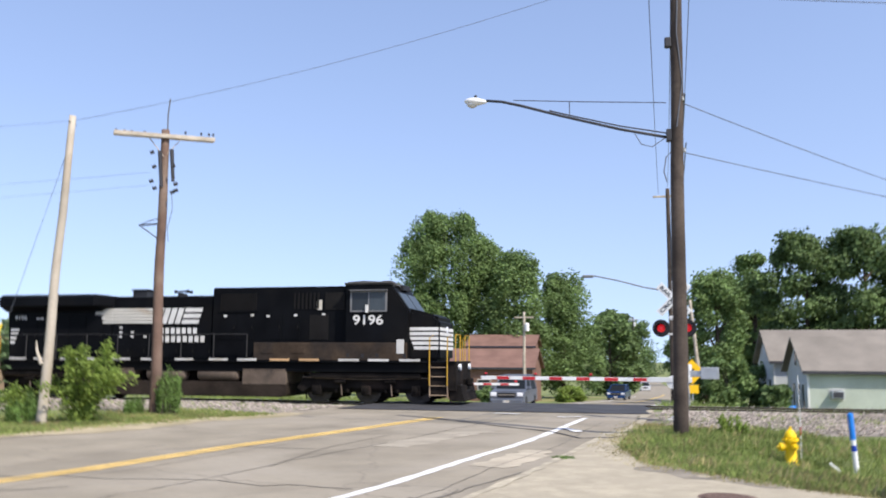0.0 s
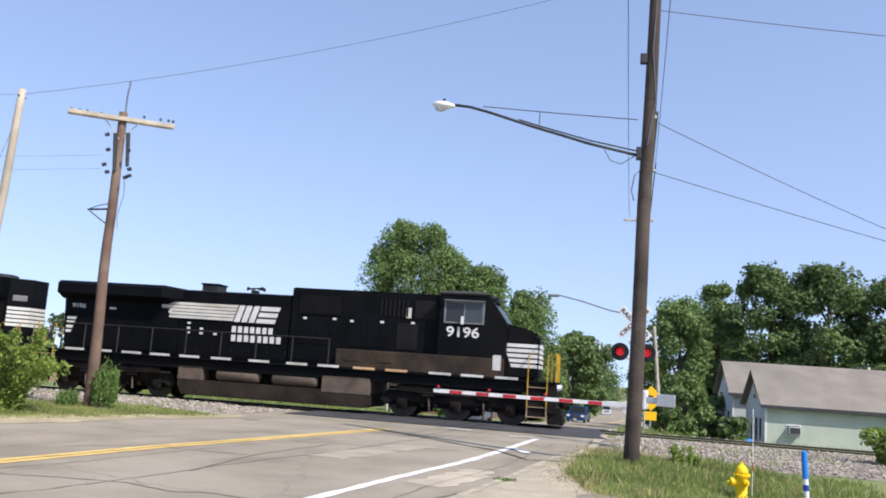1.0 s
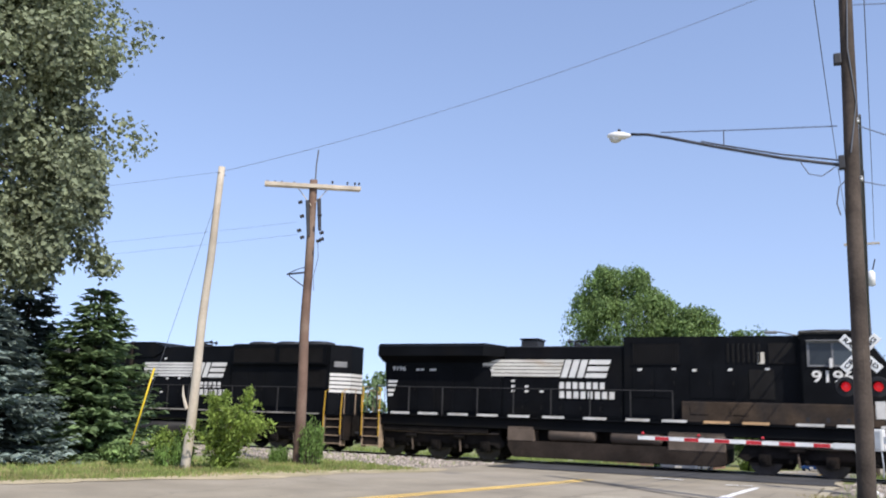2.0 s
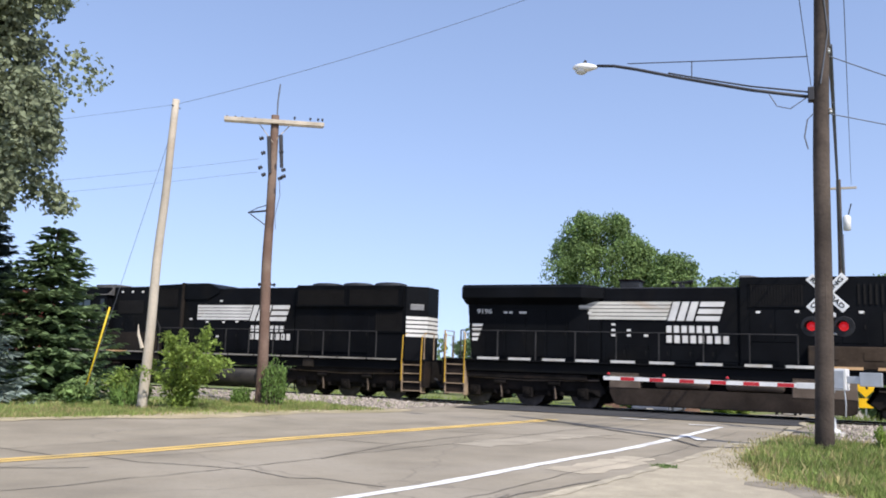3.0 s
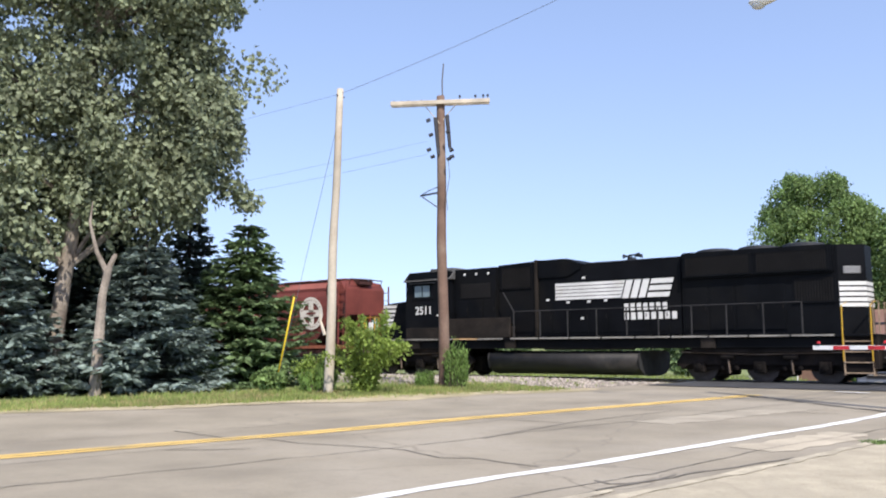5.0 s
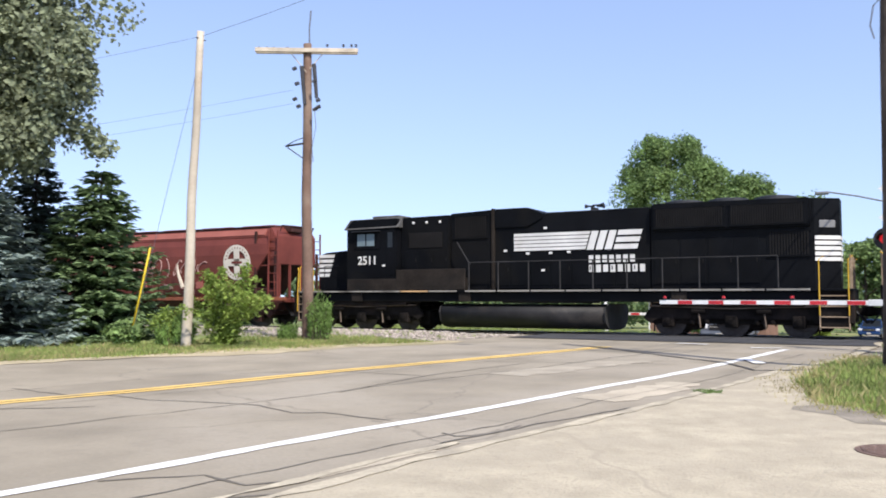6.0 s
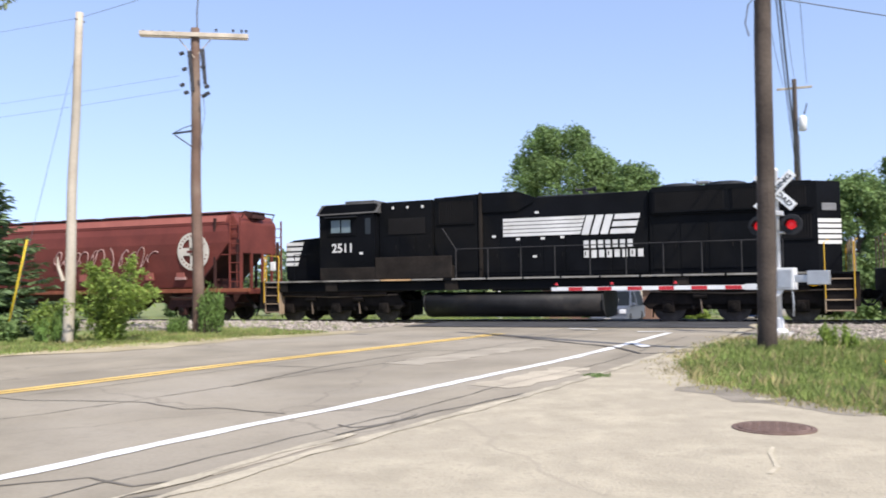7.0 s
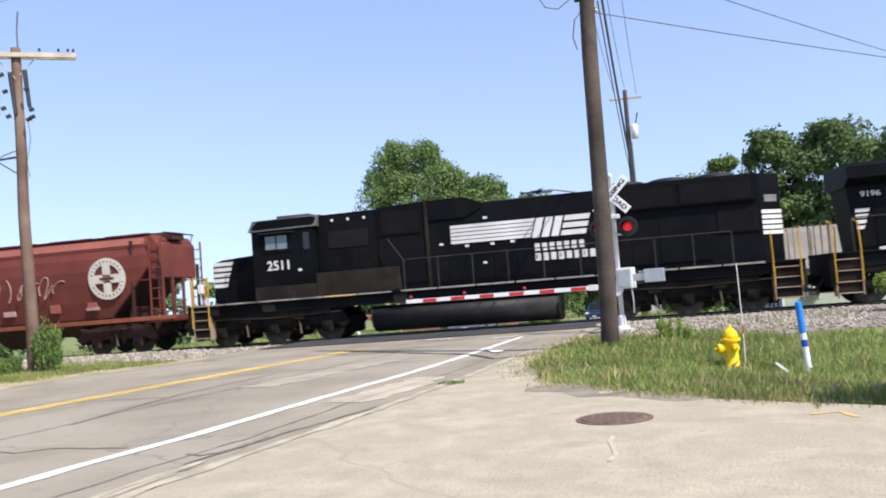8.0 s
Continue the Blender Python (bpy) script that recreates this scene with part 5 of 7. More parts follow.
    nose = part("nose", prism(bmesh.new(), [(20.05, 1.67), (21.35, 1.67), (21.35, 3.3), (21.15, 3.48), (20.05, 3.72)], -1.3, 1.3, 0.12), M_BLACK, lo)
    part("headlight", lathe(bmesh.new(), [(0.14, 0), (0.14, 0.05), (0.02, 0.06)], 14), M_HEAD, nose, at=pose(21.34, 0, 2.9, 0, 90, 0))
    for i in range(5):
        z = 2.98 - i * 0.185
        k = i * 0.075
        part("nose_stripe", prism(bmesh.new(), [(20.05 + k, z - 0.125), (21.30, z - 0.125), (21.30, z), (20.0 + k, z)], -1.31, -1.298), M_LETTERW, nose, "white nose stripe")
        part("nose_stripe", boxed(21.345, 21.358, -1.25, 1.25, z - 0.125, z), M_LETTERW, nose)
    part("notice_panel", boxed(19.68, 19.98, -1.55, -1.5, 1.95, 2.5, 0.01), M_SILL, lo, "white equipment panel")
    # front platform
    part("pilot", boxed(21.7, 22.05, -1.5, 1.5, 0.55, 1.67, 0.02), M_UNDER, lo)
    pl = bmesh.new()
    prism(pl, [(21.75, 0.15), (22.35, 0.15), (22.2, 0.75), (21.75, 0.75)], -1.4, 1.4, 0.02)
    part("snow_plough", pl, M_UNDER, lo, "dark dusty steel snow plough")
    for s in (-1, 1):
        step_well(lo, 21.0, 21.7, s, 1.67, M_YRAIL, 1)
        step_well(lo, 1.1, 1.88, s, 1.67, M_YRAIL, -1)
        part("end_rail", tubed([(22.0, s * 0.5, 1.67), (22.0, s * 0.5, 2.7), (22.0, s * 1.4, 2.7), (22.0, s * 1.4, 1.67)], 0.024, 6), M_YRAIL, lo)
        part("end_rail", tubed([(1.0, s * 0.5, 1.67), (1.0, s * 0.5, 2.7), (1.0, s * 1.4, 2.7), (1.0, s * 1.4, 1.67)], 0.024, 6), M_STEP, lo)
        part("ditch_light", lathe(bmesh.new(), [(0.12, 0), (0.12, 0.12), (0.02, 0.13)], 14), M_HEAD, lo, at=pose(22.02, s * 1.0, 1.45, 0, 90, 0))
    part("rear_pilot", boxed(0.95, 1.12, -1.5, 1.5, 0.6, 1.67, 0.02), M_UNDER, lo)
    coupler(lo, 22.3, 1)
    coupler(lo, 0.62, -1)
    railing(lo, 1.7, 13.4, -1.5, 1.67, 9)
    railing(lo, 1.7, 20.0, 1.5, 1.67, 12)
    # tanks between the trucks
    part("fuel_tank", prism(bmesh.new(), [(7.3, 0.62), (7.3, 0.82), (15.1, 0.82), (15.1, 0.3), (14.9, 0.22), (7.5, 0.22)], -1.4, 1.4, 0.03), M_TANKD, lo, "grimy dark fuel tank under a dusty ledge")
    part("tank_end_box", boxed(7.3, 8.35, -1.42, 1.42, 0.8, 1.36, 0.03), M_TANK, lo)
    part("tank_end_box", boxed(13.2, 15.1, -1.42, 1.42, 0.7, 1.36, 0.03), M_TANK, lo)
    for a, b in ((8.85, 10.65), (11.15, 13.0)):
        for s in (-1, 1):
            part("air_reservoir", lathe(bmesh.new(), [(0.02, a), (0.2, a + 0.02), (0.265, a + 0.1), (0.265, b - 0.1), (0.2, b - 0.02), (0.02, b)], 20, pose(0, s * 1.15, 1.1, 0, 90, 0)), M_TANK, lo, "dusty tan air reservoir", True)
    part("tank_core", boxed(7.4, 15.0, -0.85, 0.85, 0.8, 1.3), M_UNDER, lo)
    truck(lo, (2.2, 4.25, 6.3), 0.52, M_UNDER)
    truck(lo, (16.3, 18.35, 20.4), 0.52, M_UNDER)
    return lo


def second_locomotive():
    lo = tagged(empty("locomotive"), "black standard-cab diesel locomotive running cab-last with white stripes", "locomotive")
    part("underframe", boxed(-20.85, 0.1, -1.42, 1.42, 1.15, 1.5, 0.03), M_BLACK, lo)
    part("walkway", boxed(-20.9, 0.25, -1.56, 1.56, 1.5, 1.57, 0.01), M_BLACK, lo)
    dashes(lo, [-12.3 + i * 1.3375 for i in range(9)], -1.56, 1.55, 1.27, (), 0.03, M_SILLD)
    dashes(lo, [-20.2 + i * 1.26 for i in range(6)], -1.56, 1.55, 1.22, (4,), 0.028, M_SILLD)
    # nose and cab
    nose = part("nose", prism(bmesh.new(), [(-20.35, 1.57), (-18.35, 1.57), (-18.35, 3.32), (-20.1, 3.2), (-20.35, 3.05)], -0.78, 0.78, 0.08), M_BLACK, lo)
    for i in range(5):
        z = 3.12 - i * 0.2
        part("nose_stripe", prism(bmesh.new(), [(-20.3, z - 0.13), (-19.55 - i * 0.06, z - 0.13), (-19.5 - i * 0.06, z), (-20.3, z)], -0.79, -0.778), M_LETTERW, nose, "white nose stripe")
        part("nose_stripe", boxed(-20.362, -20.348, -0.7, 0.7, z - 0.13, z), M_LETTERW, nose)
    cab = part("cab", prism(bmesh.new(), [(-18.4, 1.57), (-16.0, 1.57), (-16.0, 4.45), (-18.15, 4.45), (-18.4, 4.2)], -1.5, 1.5, 0.04), M_BLACK, lo)
    bm = bmesh.new()
    prof = [(-1.56, 4.06), (-1.1, 4.5), (1.1, 4.5), (1.56, 4.06)]
    a = [bm.verts.new((-18.5, y, z)) for y, z in prof]
    b = [bm.verts.new((-15.9, y, z + 0.03)) for y, z in prof]
    for i in range(4):
        bm.faces.new((a[i], b[i], b[(i + 1) % 4], a[(i + 1) % 4]))
    bm.faces.new(a[::-1])
    bm.faces.new(b)
    part("cab_roof", bm, M_CABROOF, lo, "grey cab roof with sloped sides")
    part("air_conditioner", boxed(-17.8, -16.5, -0.5, 0.5, 4.5, 4.68, 0.03), M_CABROOF, lo)
    fr = part("side_window", boxed(-18.0, -16.8, -1.53, -1.5, 3.25, 3.95, 0.02), M_BLACK, lo)
    part("pane", boxed(-17.85, -17.47, -1.536, -1.53, 3.38, 3.86), M_CABLT, fr)
    part("pane", boxed(-17.41, -17.03, -1.536, -1.53, 3.38, 3.86), M_CABLT, fr)
    part("sunshade", boxed(-18.05, -16.75, -1.72, -1.5, 3.95, 3.98), M_ROOF, cab)
    part("cab_door", boxed(-16.5, -16.1, -1.515, -1.5, 2.2, 4.0, 0.01), M_BLACK, cab)
    part("door_pane", boxed(-16.41, -16.19, -1.522, -1.515, 3.3, 3.9), M_CABGL, cab)
    part("windshield", boxed(-18.42, -18.4, -1.2, -0.85, 3.45, 4.05), M_CABLT, cab)
    part("windshield", boxed(-18.42, -18.4, -0.7, 0.7, 3.5, 4.0), M_CABLT, cab)
    lettering("road_number", "2511", 0.47, M_LETTERW, lo, pose(-17.38, -1.508, 2.78, 90), 0.84)
    fuel_gauge(lo, -16.6, -1.5, 2.58)
    # equipment blower section, filters, engine hood
    part("blower_hood", prism(bmesh.new(), [(-16.0, 1.57), (-13.8, 1.57), (-13.8, 4.5), (-16.0, 4.48)], -1.2, 1.2, 0.04), M_BLACK, lo)
    for x in (-15.4, -14.8, -14.2):
        part("class_lamp", lathe(bmesh.new(), [(0.055, 0), (0.05, 0.03), (0.01, 0.04)], 10), M_LETTERW, lo, at=pose(x, -1.2, 4.25, 90))
    part("filter_panel", boxed(-15.6, -14.1, -1.225, -1.2, 3.25, 3.85, 0.01), M_LOUVRE, lo)
    doors(lo, [-15.5, -14.8, -14.15], 0.6, -1.2, 2.4, 3.15)
    part("battery_box", boxed(-18.35, -13.0, -1.53, 1.53, 1.575, 2.05, 0.02), M_DUSTYD, lo)
    part("dusty_box", boxed(-16.0, -12.95, -1.55, -1.46, 1.6, 2.4, 0.02), M_DUSTYD, lo, "dust-brown equipment box")
    part("filter_hood", prism(bmesh.new(), [(-13.8, 1.57), (-12.05, 1.57), (-12.05, 4.62), (-13.8, 4.55)], -1.08, 1.08, 0.03), M_BLACK, lo)
    louvres(lo, -13.6, -12.25, -1.09, 3.6, 4.4, 16)
    part("roof_rib", boxed(-12.04, -11.93, -1.14, 1.14, 1.6, 4.66, 0.02), M_DUSTYD, lo)
    part("duct_hood", prism(bmesh.new(), [(-12.1, 3.9), (-10.6, 3.9), (-10.0, 4.2), (-10.0, 4.4), (-10.6, 4.64), (-12.1, 4.64)], -1.06, 1.06, 0.03), M_BLACK, lo)
    part("engine_hood", prism(bmesh.new(), [(-12.1, 1.57), (-6.0, 1.57), (-6.0, 4.42), (-12.1, 4.36)], -1.0, 1.0, 0.06), M_BLACK, lo)
    part("hood_roof", boxed(-10.0, -6.1, -0.65, 0.65, 4.36, 4.46, 0.03), M_ROOF, lo)
    doors(lo, [-11.7, -10.9, -10.1, -9.3, -8.5, -7.7, -6.9], 0.76, -1.0, 1.75, 2.95)
    horn(lo, -8.35, 4.47)
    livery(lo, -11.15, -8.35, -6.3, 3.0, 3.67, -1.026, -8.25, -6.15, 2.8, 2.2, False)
    for x, z in ((-11.5, 3.05), (-10.6, 2.93), (-9.7, 2.93), (-9.0, 2.95), (-10.0, 2.3), (-9.9, 3.85), (-5.1, 2.7), (-2.75, 2.8), (-3.3, 3.3), (-3.7, 3.45)):
        fuel_gauge(lo, x, -1.02, z)
    # radiator section
    bm = bmesh.new()
    plan = [(-6.0, -1.05), (-0.85, -1.05), (-0.15, -0.5), (-0.15, 0.5), (-0.85, 1.05), (-6.0, 1.05)]
    a = [bm.verts.new((x, y, 1.57)) for x, y in plan]
    b = [bm.verts.new((x, y, 4.44)) for x, y in plan]
    for i in range(6):
        bm.faces.new((a[i], a[(i + 1) % 6], b[(i + 1) % 6], b[i]))
    bm.faces.new(a[::-1])
    bm.faces.new(b)
    bmesh.ops.recalc_face_normals(bm, faces=bm.faces[:])
    part("radiator_hood", bm, M_BLACK, lo)
    part("radiator_wing", prism(bmesh.new(), [(-5.95, 3.55), (-0.95, 3.55), (-0.95, 4.46), (-5.95, 4.5)], -1.2, 1.2, 0.05), M_BLACK, lo)
    louvres(lo, -5.8, -3.6, -1.21, 3.68, 4.3, 30)
    louvres(lo, -3.35, -1.15, -1.21, 3.68, 4.3, 30)
    louvres(lo, -2.2, -1.0, -1.06, 2.65, 3.4, 14)
    doors(lo, [-5.5, -4.6, -3.7, -2.9], 0.8, -1.05, 1.75, 3.3)
    for x in (-5.1, -3.6, -2.1):
        part("radiator_fan", lathe(bmesh.new(), [(0.68, 4.44), (0.7, 4.5), (0.66, 4.62), (0.5, 4.66), (0.1, 4.66)], 22), M_ROOF, lo, "low round radiator fan housing", at=pose(x, 0, 0))
    for i in range(5):
        z = 3.25 - i * 0.17
        part("rear_stripe", boxed(-0.152, -0.138, -0.5, 0.5, z - 0.12, z), M_LETTERW, lo, "white end stripe")
        for sd in (-1, 1):
            part("rear_stripe", boxed(-0.44, 0.44, -0.008, 0.008, -0.06, 0.06), M_LETTERW, lo, at=pose(-0.5, sd * 0.778, z - 0.06, 0, 0, 38.2 * -sd))
    for sd in (-1, 1):
        part("number_board", boxed(-0.28, 0.28, -0.02, 0.02, -0.12, 0.12, 0.02), M_TRIM, lo, "pale number board", at=pose(-0.5, sd * 0.785, 3.62, 0, 0, 38.2 * -sd))
    # ends
    for s in (-1, 1):
        step_well(lo, -0.72, 0.1, s, 1.57, M_YRAIL, 1)
        step_well(lo, -20.85, -20.2, s, 1.57, M_YRAIL, -1)
        for x in (0.15, -20.85):
            part("end_rail", tubed([(x, s * 0.5, 1.57), (x, s * 0.5, 2.6), (x, s * 1.4, 2.6), (x, s * 1.4, 1.57)], 0.024, 6), M_YRAIL if x < -5 else M_STEP, lo)
    part("white_jug", boxed(-20.65, -20.45, -1.45, -1.3, 2.0, 2.35, 0.03), M_LETTERW, lo)
    part("pilot", boxed(-21.08, -20.83, -1.5, 1.5, 0.5, 1.57, 0.02), M_UNDER, lo)
    part("rear_pilot", boxed(0.08, 0.25, -1.5, 1.5, 0.5, 1.57, 0.02), M_UNDER, lo)
    coupler(lo, 0.58, 1)
    coupler(lo, -21.9, -1)
    railing(lo, -12.8, -1.9, -1.5, 1.57, 10)
    railing(lo, -20.6, -1.9, 1.5, 1.57, 14)
    part("hand_rail", tubed([(-12.75, -1.5, 2.55), (-13.35, -1.4, 3.4)], 0.022, 6), M_RAILING, lo)
    part("hand_rail", tubed([(-19.5, -1.5, 1.57), (-19.5, -1.5, 2.6), (-18.8, -1.5, 2.6)], 0.024, 6), M_BLACK, lo)
    # the long round fuel tank
    bm = bmesh.new()
    prof = [(-1.35, 0.95), (-1.42, 0.75), (-1.32, 0.42), (-1.0, 0.22), (-0.5, 0.15), (0.5, 0.15), (1.0, 0.22), (1.32, 0.42), (1.42, 0.75), (1.35, 0.95), (1.0, 1.05), (-1.0, 1.05)]
    a = [bm.verts.new((-14.1, y, z)) for y, z in prof]
    b = [bm.verts.new((-7.6, y, z)) for y, z in prof]
    for i in range(len(prof)):
        bm.faces.new((a[i], b[i], b[(i + 1) % len(prof)], a[(i + 1) % len(prof)]))
    bm.faces.new(a[::-1])
    bm.faces.new(b)
    bmesh.ops.recalc_face_normals(bm, faces=bm.faces[:])
    part("fuel_tank", bm, M_TANKB, lo, "long rounded black fuel tank", True)
    for x in (-14.12, -7.6):
        bm = bmesh.new()
        a = [bm.verts.new((x, y * 1.015, 0.6 + (z - 0.6) * 1.04)) for y, z in prof]
        b = [bm.verts.new((x + 0.05, y * 1.015, 0.6 + (z - 0.6) * 1.04)) for y, z in prof]
        for i in range(len(prof)):
            bm.faces.new((a[i], b[i], b[(i + 1) % len(prof)], a[(i + 1) % len(prof)]))
        bm.faces.new(a[::-1])
        bm.faces.new(b)
        bmesh.ops.recalc_face_normals(bm, faces=bm.faces[:])
        part("tank_rim", bm, M_RAILING, lo)
    part("air_reservoir", tubed([(-11.5, -1.25, 1.2), (-7.8, -1.25, 1.2)], 0.11, 10), M_TANKB, lo)
    part("sill_pipe", tubed([(-20, -1.3, 1.2), (-15, -1.3, 1.15)], 0.05, 6), M_UNDER, lo)
    for x in (-20.1, -17.9, -5.0, -13.0):
        part("jack_pad", boxed(x - 0.25, x + 0.25, -1.5, -1.35, 1.15, 1.5, 0.02), M_DUSTYD, lo)
    truck(lo, (-19.95, -17.9, -15.85), 0.52, M_UNDER)
    truck(lo, (-5.45, -3.4, -1.35), 0.52, M_UNDER)
    return lo


def hopper_car():
    ho = tagged(empty("hopper_car"), "rust-red covered grain hopper car with a round cream emblem and graffiti", "hopper car")
    L, R = -38.6, -22.5
    # body: curved side sheets, sloped ends drawn in below
    bm = bmesh.new()
    prof = [(0.75, 1.15), (1.27, 1.4), (1.41, 2.05), (1.52, 2.75), (1.55, 3.2), (1.5, 3.65), (1.36, 4.05), (1.2, 4.36), (0.7, 4.44)]
    n = len(prof)
    left, right = [], []
    for s in (-1, 1):
        rows = []
        for y, z in prof:
            cut = max(0, (3.2 - z)) * 0.95
            rows.append([bm.verts.new((L + cut, s * y, z)), bm.verts.new((R - cut, s * y, z))])
        for a, b in zip(rows, rows[1:]):
            bm.faces.new((a[0], a[1], b[1], b[0]))
        (left if s < 0 else right).extend(rows)
    for k in range(n - 1):
        for e in (0, 1):
            bm.faces.new((left[k][e], left[k + 1][e], right[k + 1][e], right[k][e]))
    bm.faces.new((left[-1][0], left[-1][1], right[-1][1], right[-1][0]))
    bm.faces.new((left[0][0], left[0][1], right[0][1], right[0][0]))
    bmesh.ops.recalc_face_normals(bm, faces=bm.faces[:])
    part("body", bm, M_HOPPER, ho, "rust-red curved steel hopper body")
    for s in (-1, 1):
        # sun on this sloped strip is put into its lighter pink
        part("roof_chamfer", boxed(L + 0.05, R - 0.3, -0.02, 0.02, -0.15, 0.15, 0.01), M_HOPTOP, ho, "pink strip below the roof, sunlit tone painted in", at=pose(0, s * 1.31, 4.17, -28 * s * -1, 0, 0))
        part("top_chord", boxed(L, R, min(s * 1.28, s * 1.42), max(s * 1.28, s * 1.42), 3.93, 4.0, 0.01), M_HOPPER, ho)
        part("side_sill", boxed(L - 0.2, R + 0.9, min(s * 1.36, s * 1.54), max(s * 1.36, s * 1.54), 1.18, 1.34, 0.015), M_HOPSILL, ho, "orange-rusty side sill")
        for x in (L - 0.1, L + 0.9, R - 0.75, R + 0.35):
            part("end_post", boxed(x - 0.05, x + 0.05, min(s * 1.4, s * 1.5), max(s * 1.4, s * 1.5), 1.3, 3.3 if x in (L - 0.1, R + 0.35) else 4.2, 0.01), M_HOPDK, ho)
        for i in range(7):
            for x in (R - 0.2,):
                part("ladder_rung", tubed([(x + 0.2, s * 1.5, 1.6 + i * 0.38), (x + 0.7, s * 1.5, 1.6 + i * 0.38)], 0.02, 5), M_HOPPER, ho)
        for x in (R, R + 0.5):
            part("ladder_stile", boxed(x - 0.03, x + 0.03, min(s * 1.47, s * 1.53), max(s * 1.47, s * 1.53), 1.3, 4.2, 0.006), M_HOPPER, ho)
        part("end_brace", tubed([(R + 0.35, s * 1.45, 2.7), (R - 1.3, s * 1.45, 2.7)], 0.03, 6), M_HOPPER, ho)
    part("running_board", boxed(L + 0.2, R - 0.1, -0.35, 0.35, 4.46, 4.53, 0.01), M_HOPDK, ho)
    part("running_board", boxed(L + 0.2, R - 0.1, -1.25, -0.95, 4.4, 4.45, 0.01), M_HOPDK, ho)
    for i in range(6):
        part("hatch", boxed(L + 1.0 + i * 2.5, L + 2.9 + i * 2.5, -0.3, 0.3, 4.5, 4.58, 0.03), M_HOPPER, ho)
    part("end_cap", prism(bmesh.new(), [(R - 0.05, 2.75), (R + 0.3, 2.75), (R + 0.3, 4.0), (R + 0.05, 4.36), (R - 0.05, 4.36)], -1.42, 1.42, 0.03), M_HOPPER, ho)
    for y in (-1.1, -0.4, 0.4, 1.1):
        part("end_strut", boxed(R + 0.22, R + 0.32, y - 0.05, y + 0.05, 1.28, 2.78, 0.01), M_HOPPER, ho)
    part("end_hood", boxed(R - 0.1, R + 0.4, -0.45, 0.45, 4.2, 4.5, 0.04), M_HOPDK, ho)
    part("end_rail", tubed([(R + 0.3, -1.1, 4.2), (R + 0.42, -1.1, 4.45), (R + 0.42, 1.1, 4.45), (R + 0.3, 1.1, 4.2)], 0.03, 6), M_HOPDK, ho)
    part("end_platform", boxed(R - 0.2, R + 0.75, -1.5, 1.5, 1.1, 1.28, 0.02), M_HOPPER, ho)
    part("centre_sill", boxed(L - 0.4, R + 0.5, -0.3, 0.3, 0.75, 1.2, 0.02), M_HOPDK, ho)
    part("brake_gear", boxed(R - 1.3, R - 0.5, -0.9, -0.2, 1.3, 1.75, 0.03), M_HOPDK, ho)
    for i in range(4):
        x = L + 3.0 + i * 3.35
        bm = bmesh.new()
        a = [bm.verts.new((x + dx, y, 1.25)) for dx, y in ((-1.3, -1.1), (1.3, -1.1), (1.3, 1.1), (-1.3, 1.1))]
        b = [bm.verts.new((x + dx, y, 0.42)) for dx, y in ((-0.45, -0.5), (0.45, -0.5), (0.45, 0.5), (-0.45, 0.5))]
        for k in range(4):
            bm.faces.new((a[k], a[(k + 1) % 4], b[(k + 1) % 4], b[k]))
        bm.faces.new(b)
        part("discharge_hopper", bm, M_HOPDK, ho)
    # emblem: a ring round a plain cross
    em = part("emblem", lathe(bmesh.new(), [(0.78, 0), (0.78, 0.012), (0.55, 0.014), (0.55, 0)], 36, None, False), M_EMBLEM, ho, "round cream emblem with a cross", at=pose(-24.25, -1.555, 2.86, 94, 0, 0))
    for a, b in ((0.56, 0.16), (0.16, 0.56)):
        part("cross_bar", boxed(-a, a, -b, b, 0.0, 0.014), M_EMBLEM, em)
    part("cross_bar", boxed(-0.3, 0.3, -0.05, 0.05, 0.014, 0.018), M_HOPPER, em)
    for i in range(26):
        a = i * math.tau / 26
        if i % 13 > 1:
            part("rim_mark", boxed(-0.022, 0.022, -0.04, 0.04, 0.012, 0.017), M_HOPPER, em, at=pose(0.65 * math.cos(a), 0.65 * math.sin(a), 0, 0, 0, math.degrees(a) + 90))
    # slope sheet under the end hood, the overhang's shade put into its dark colour
    bm = bmesh.new()
    ring = [(R + 0.03, 3.18), (R + 0.03 - 1.75 * 0.95, 1.43), (R - 0.03 - 1.75 * 0.95, 1.43), (R - 0.03, 3.18)]
    a = [bm.verts.new((x, -1.44, z)) for x, z in ring]
    b = [bm.verts.new((x, 1.44, z)) for x, z in ring]
    bm.faces.new(a)
    bm.faces.new(b[::-1])
    for k in range(4):
        bm.faces.new((a[k], b[k], b[(k + 1) % 4], a[(k + 1) % 4]))
    bmesh.ops.recalc_face_normals(bm, faces=bm.faces[:])
    part("slope_sheet", bm, M_HOPDK, ho, "dark end slope sheet with painted overhang shade")
    for x, w, h in ((-25.0, 0.4, 0.3), (-26.6, 0.4, 0.32), (-25.0, 0.5, 0.12), (-27.6, 0.3, 0.25), (-28.6, 0.5, 0.2), (-30.2, 0.4, 0.3)):
        part("data_panel", boxed(x - w / 2, x + w / 2, -1.42, -1.30, 1.72, 1.72 + h, 0.004), M_GRAF if h < 0.3 else M_HOPTOP, ho, at=pose(0, -0.02, 0, 0, 0, 0))
    # illegible sprayed scrawl
    rnd = random.Random(12)
    x = -31.6
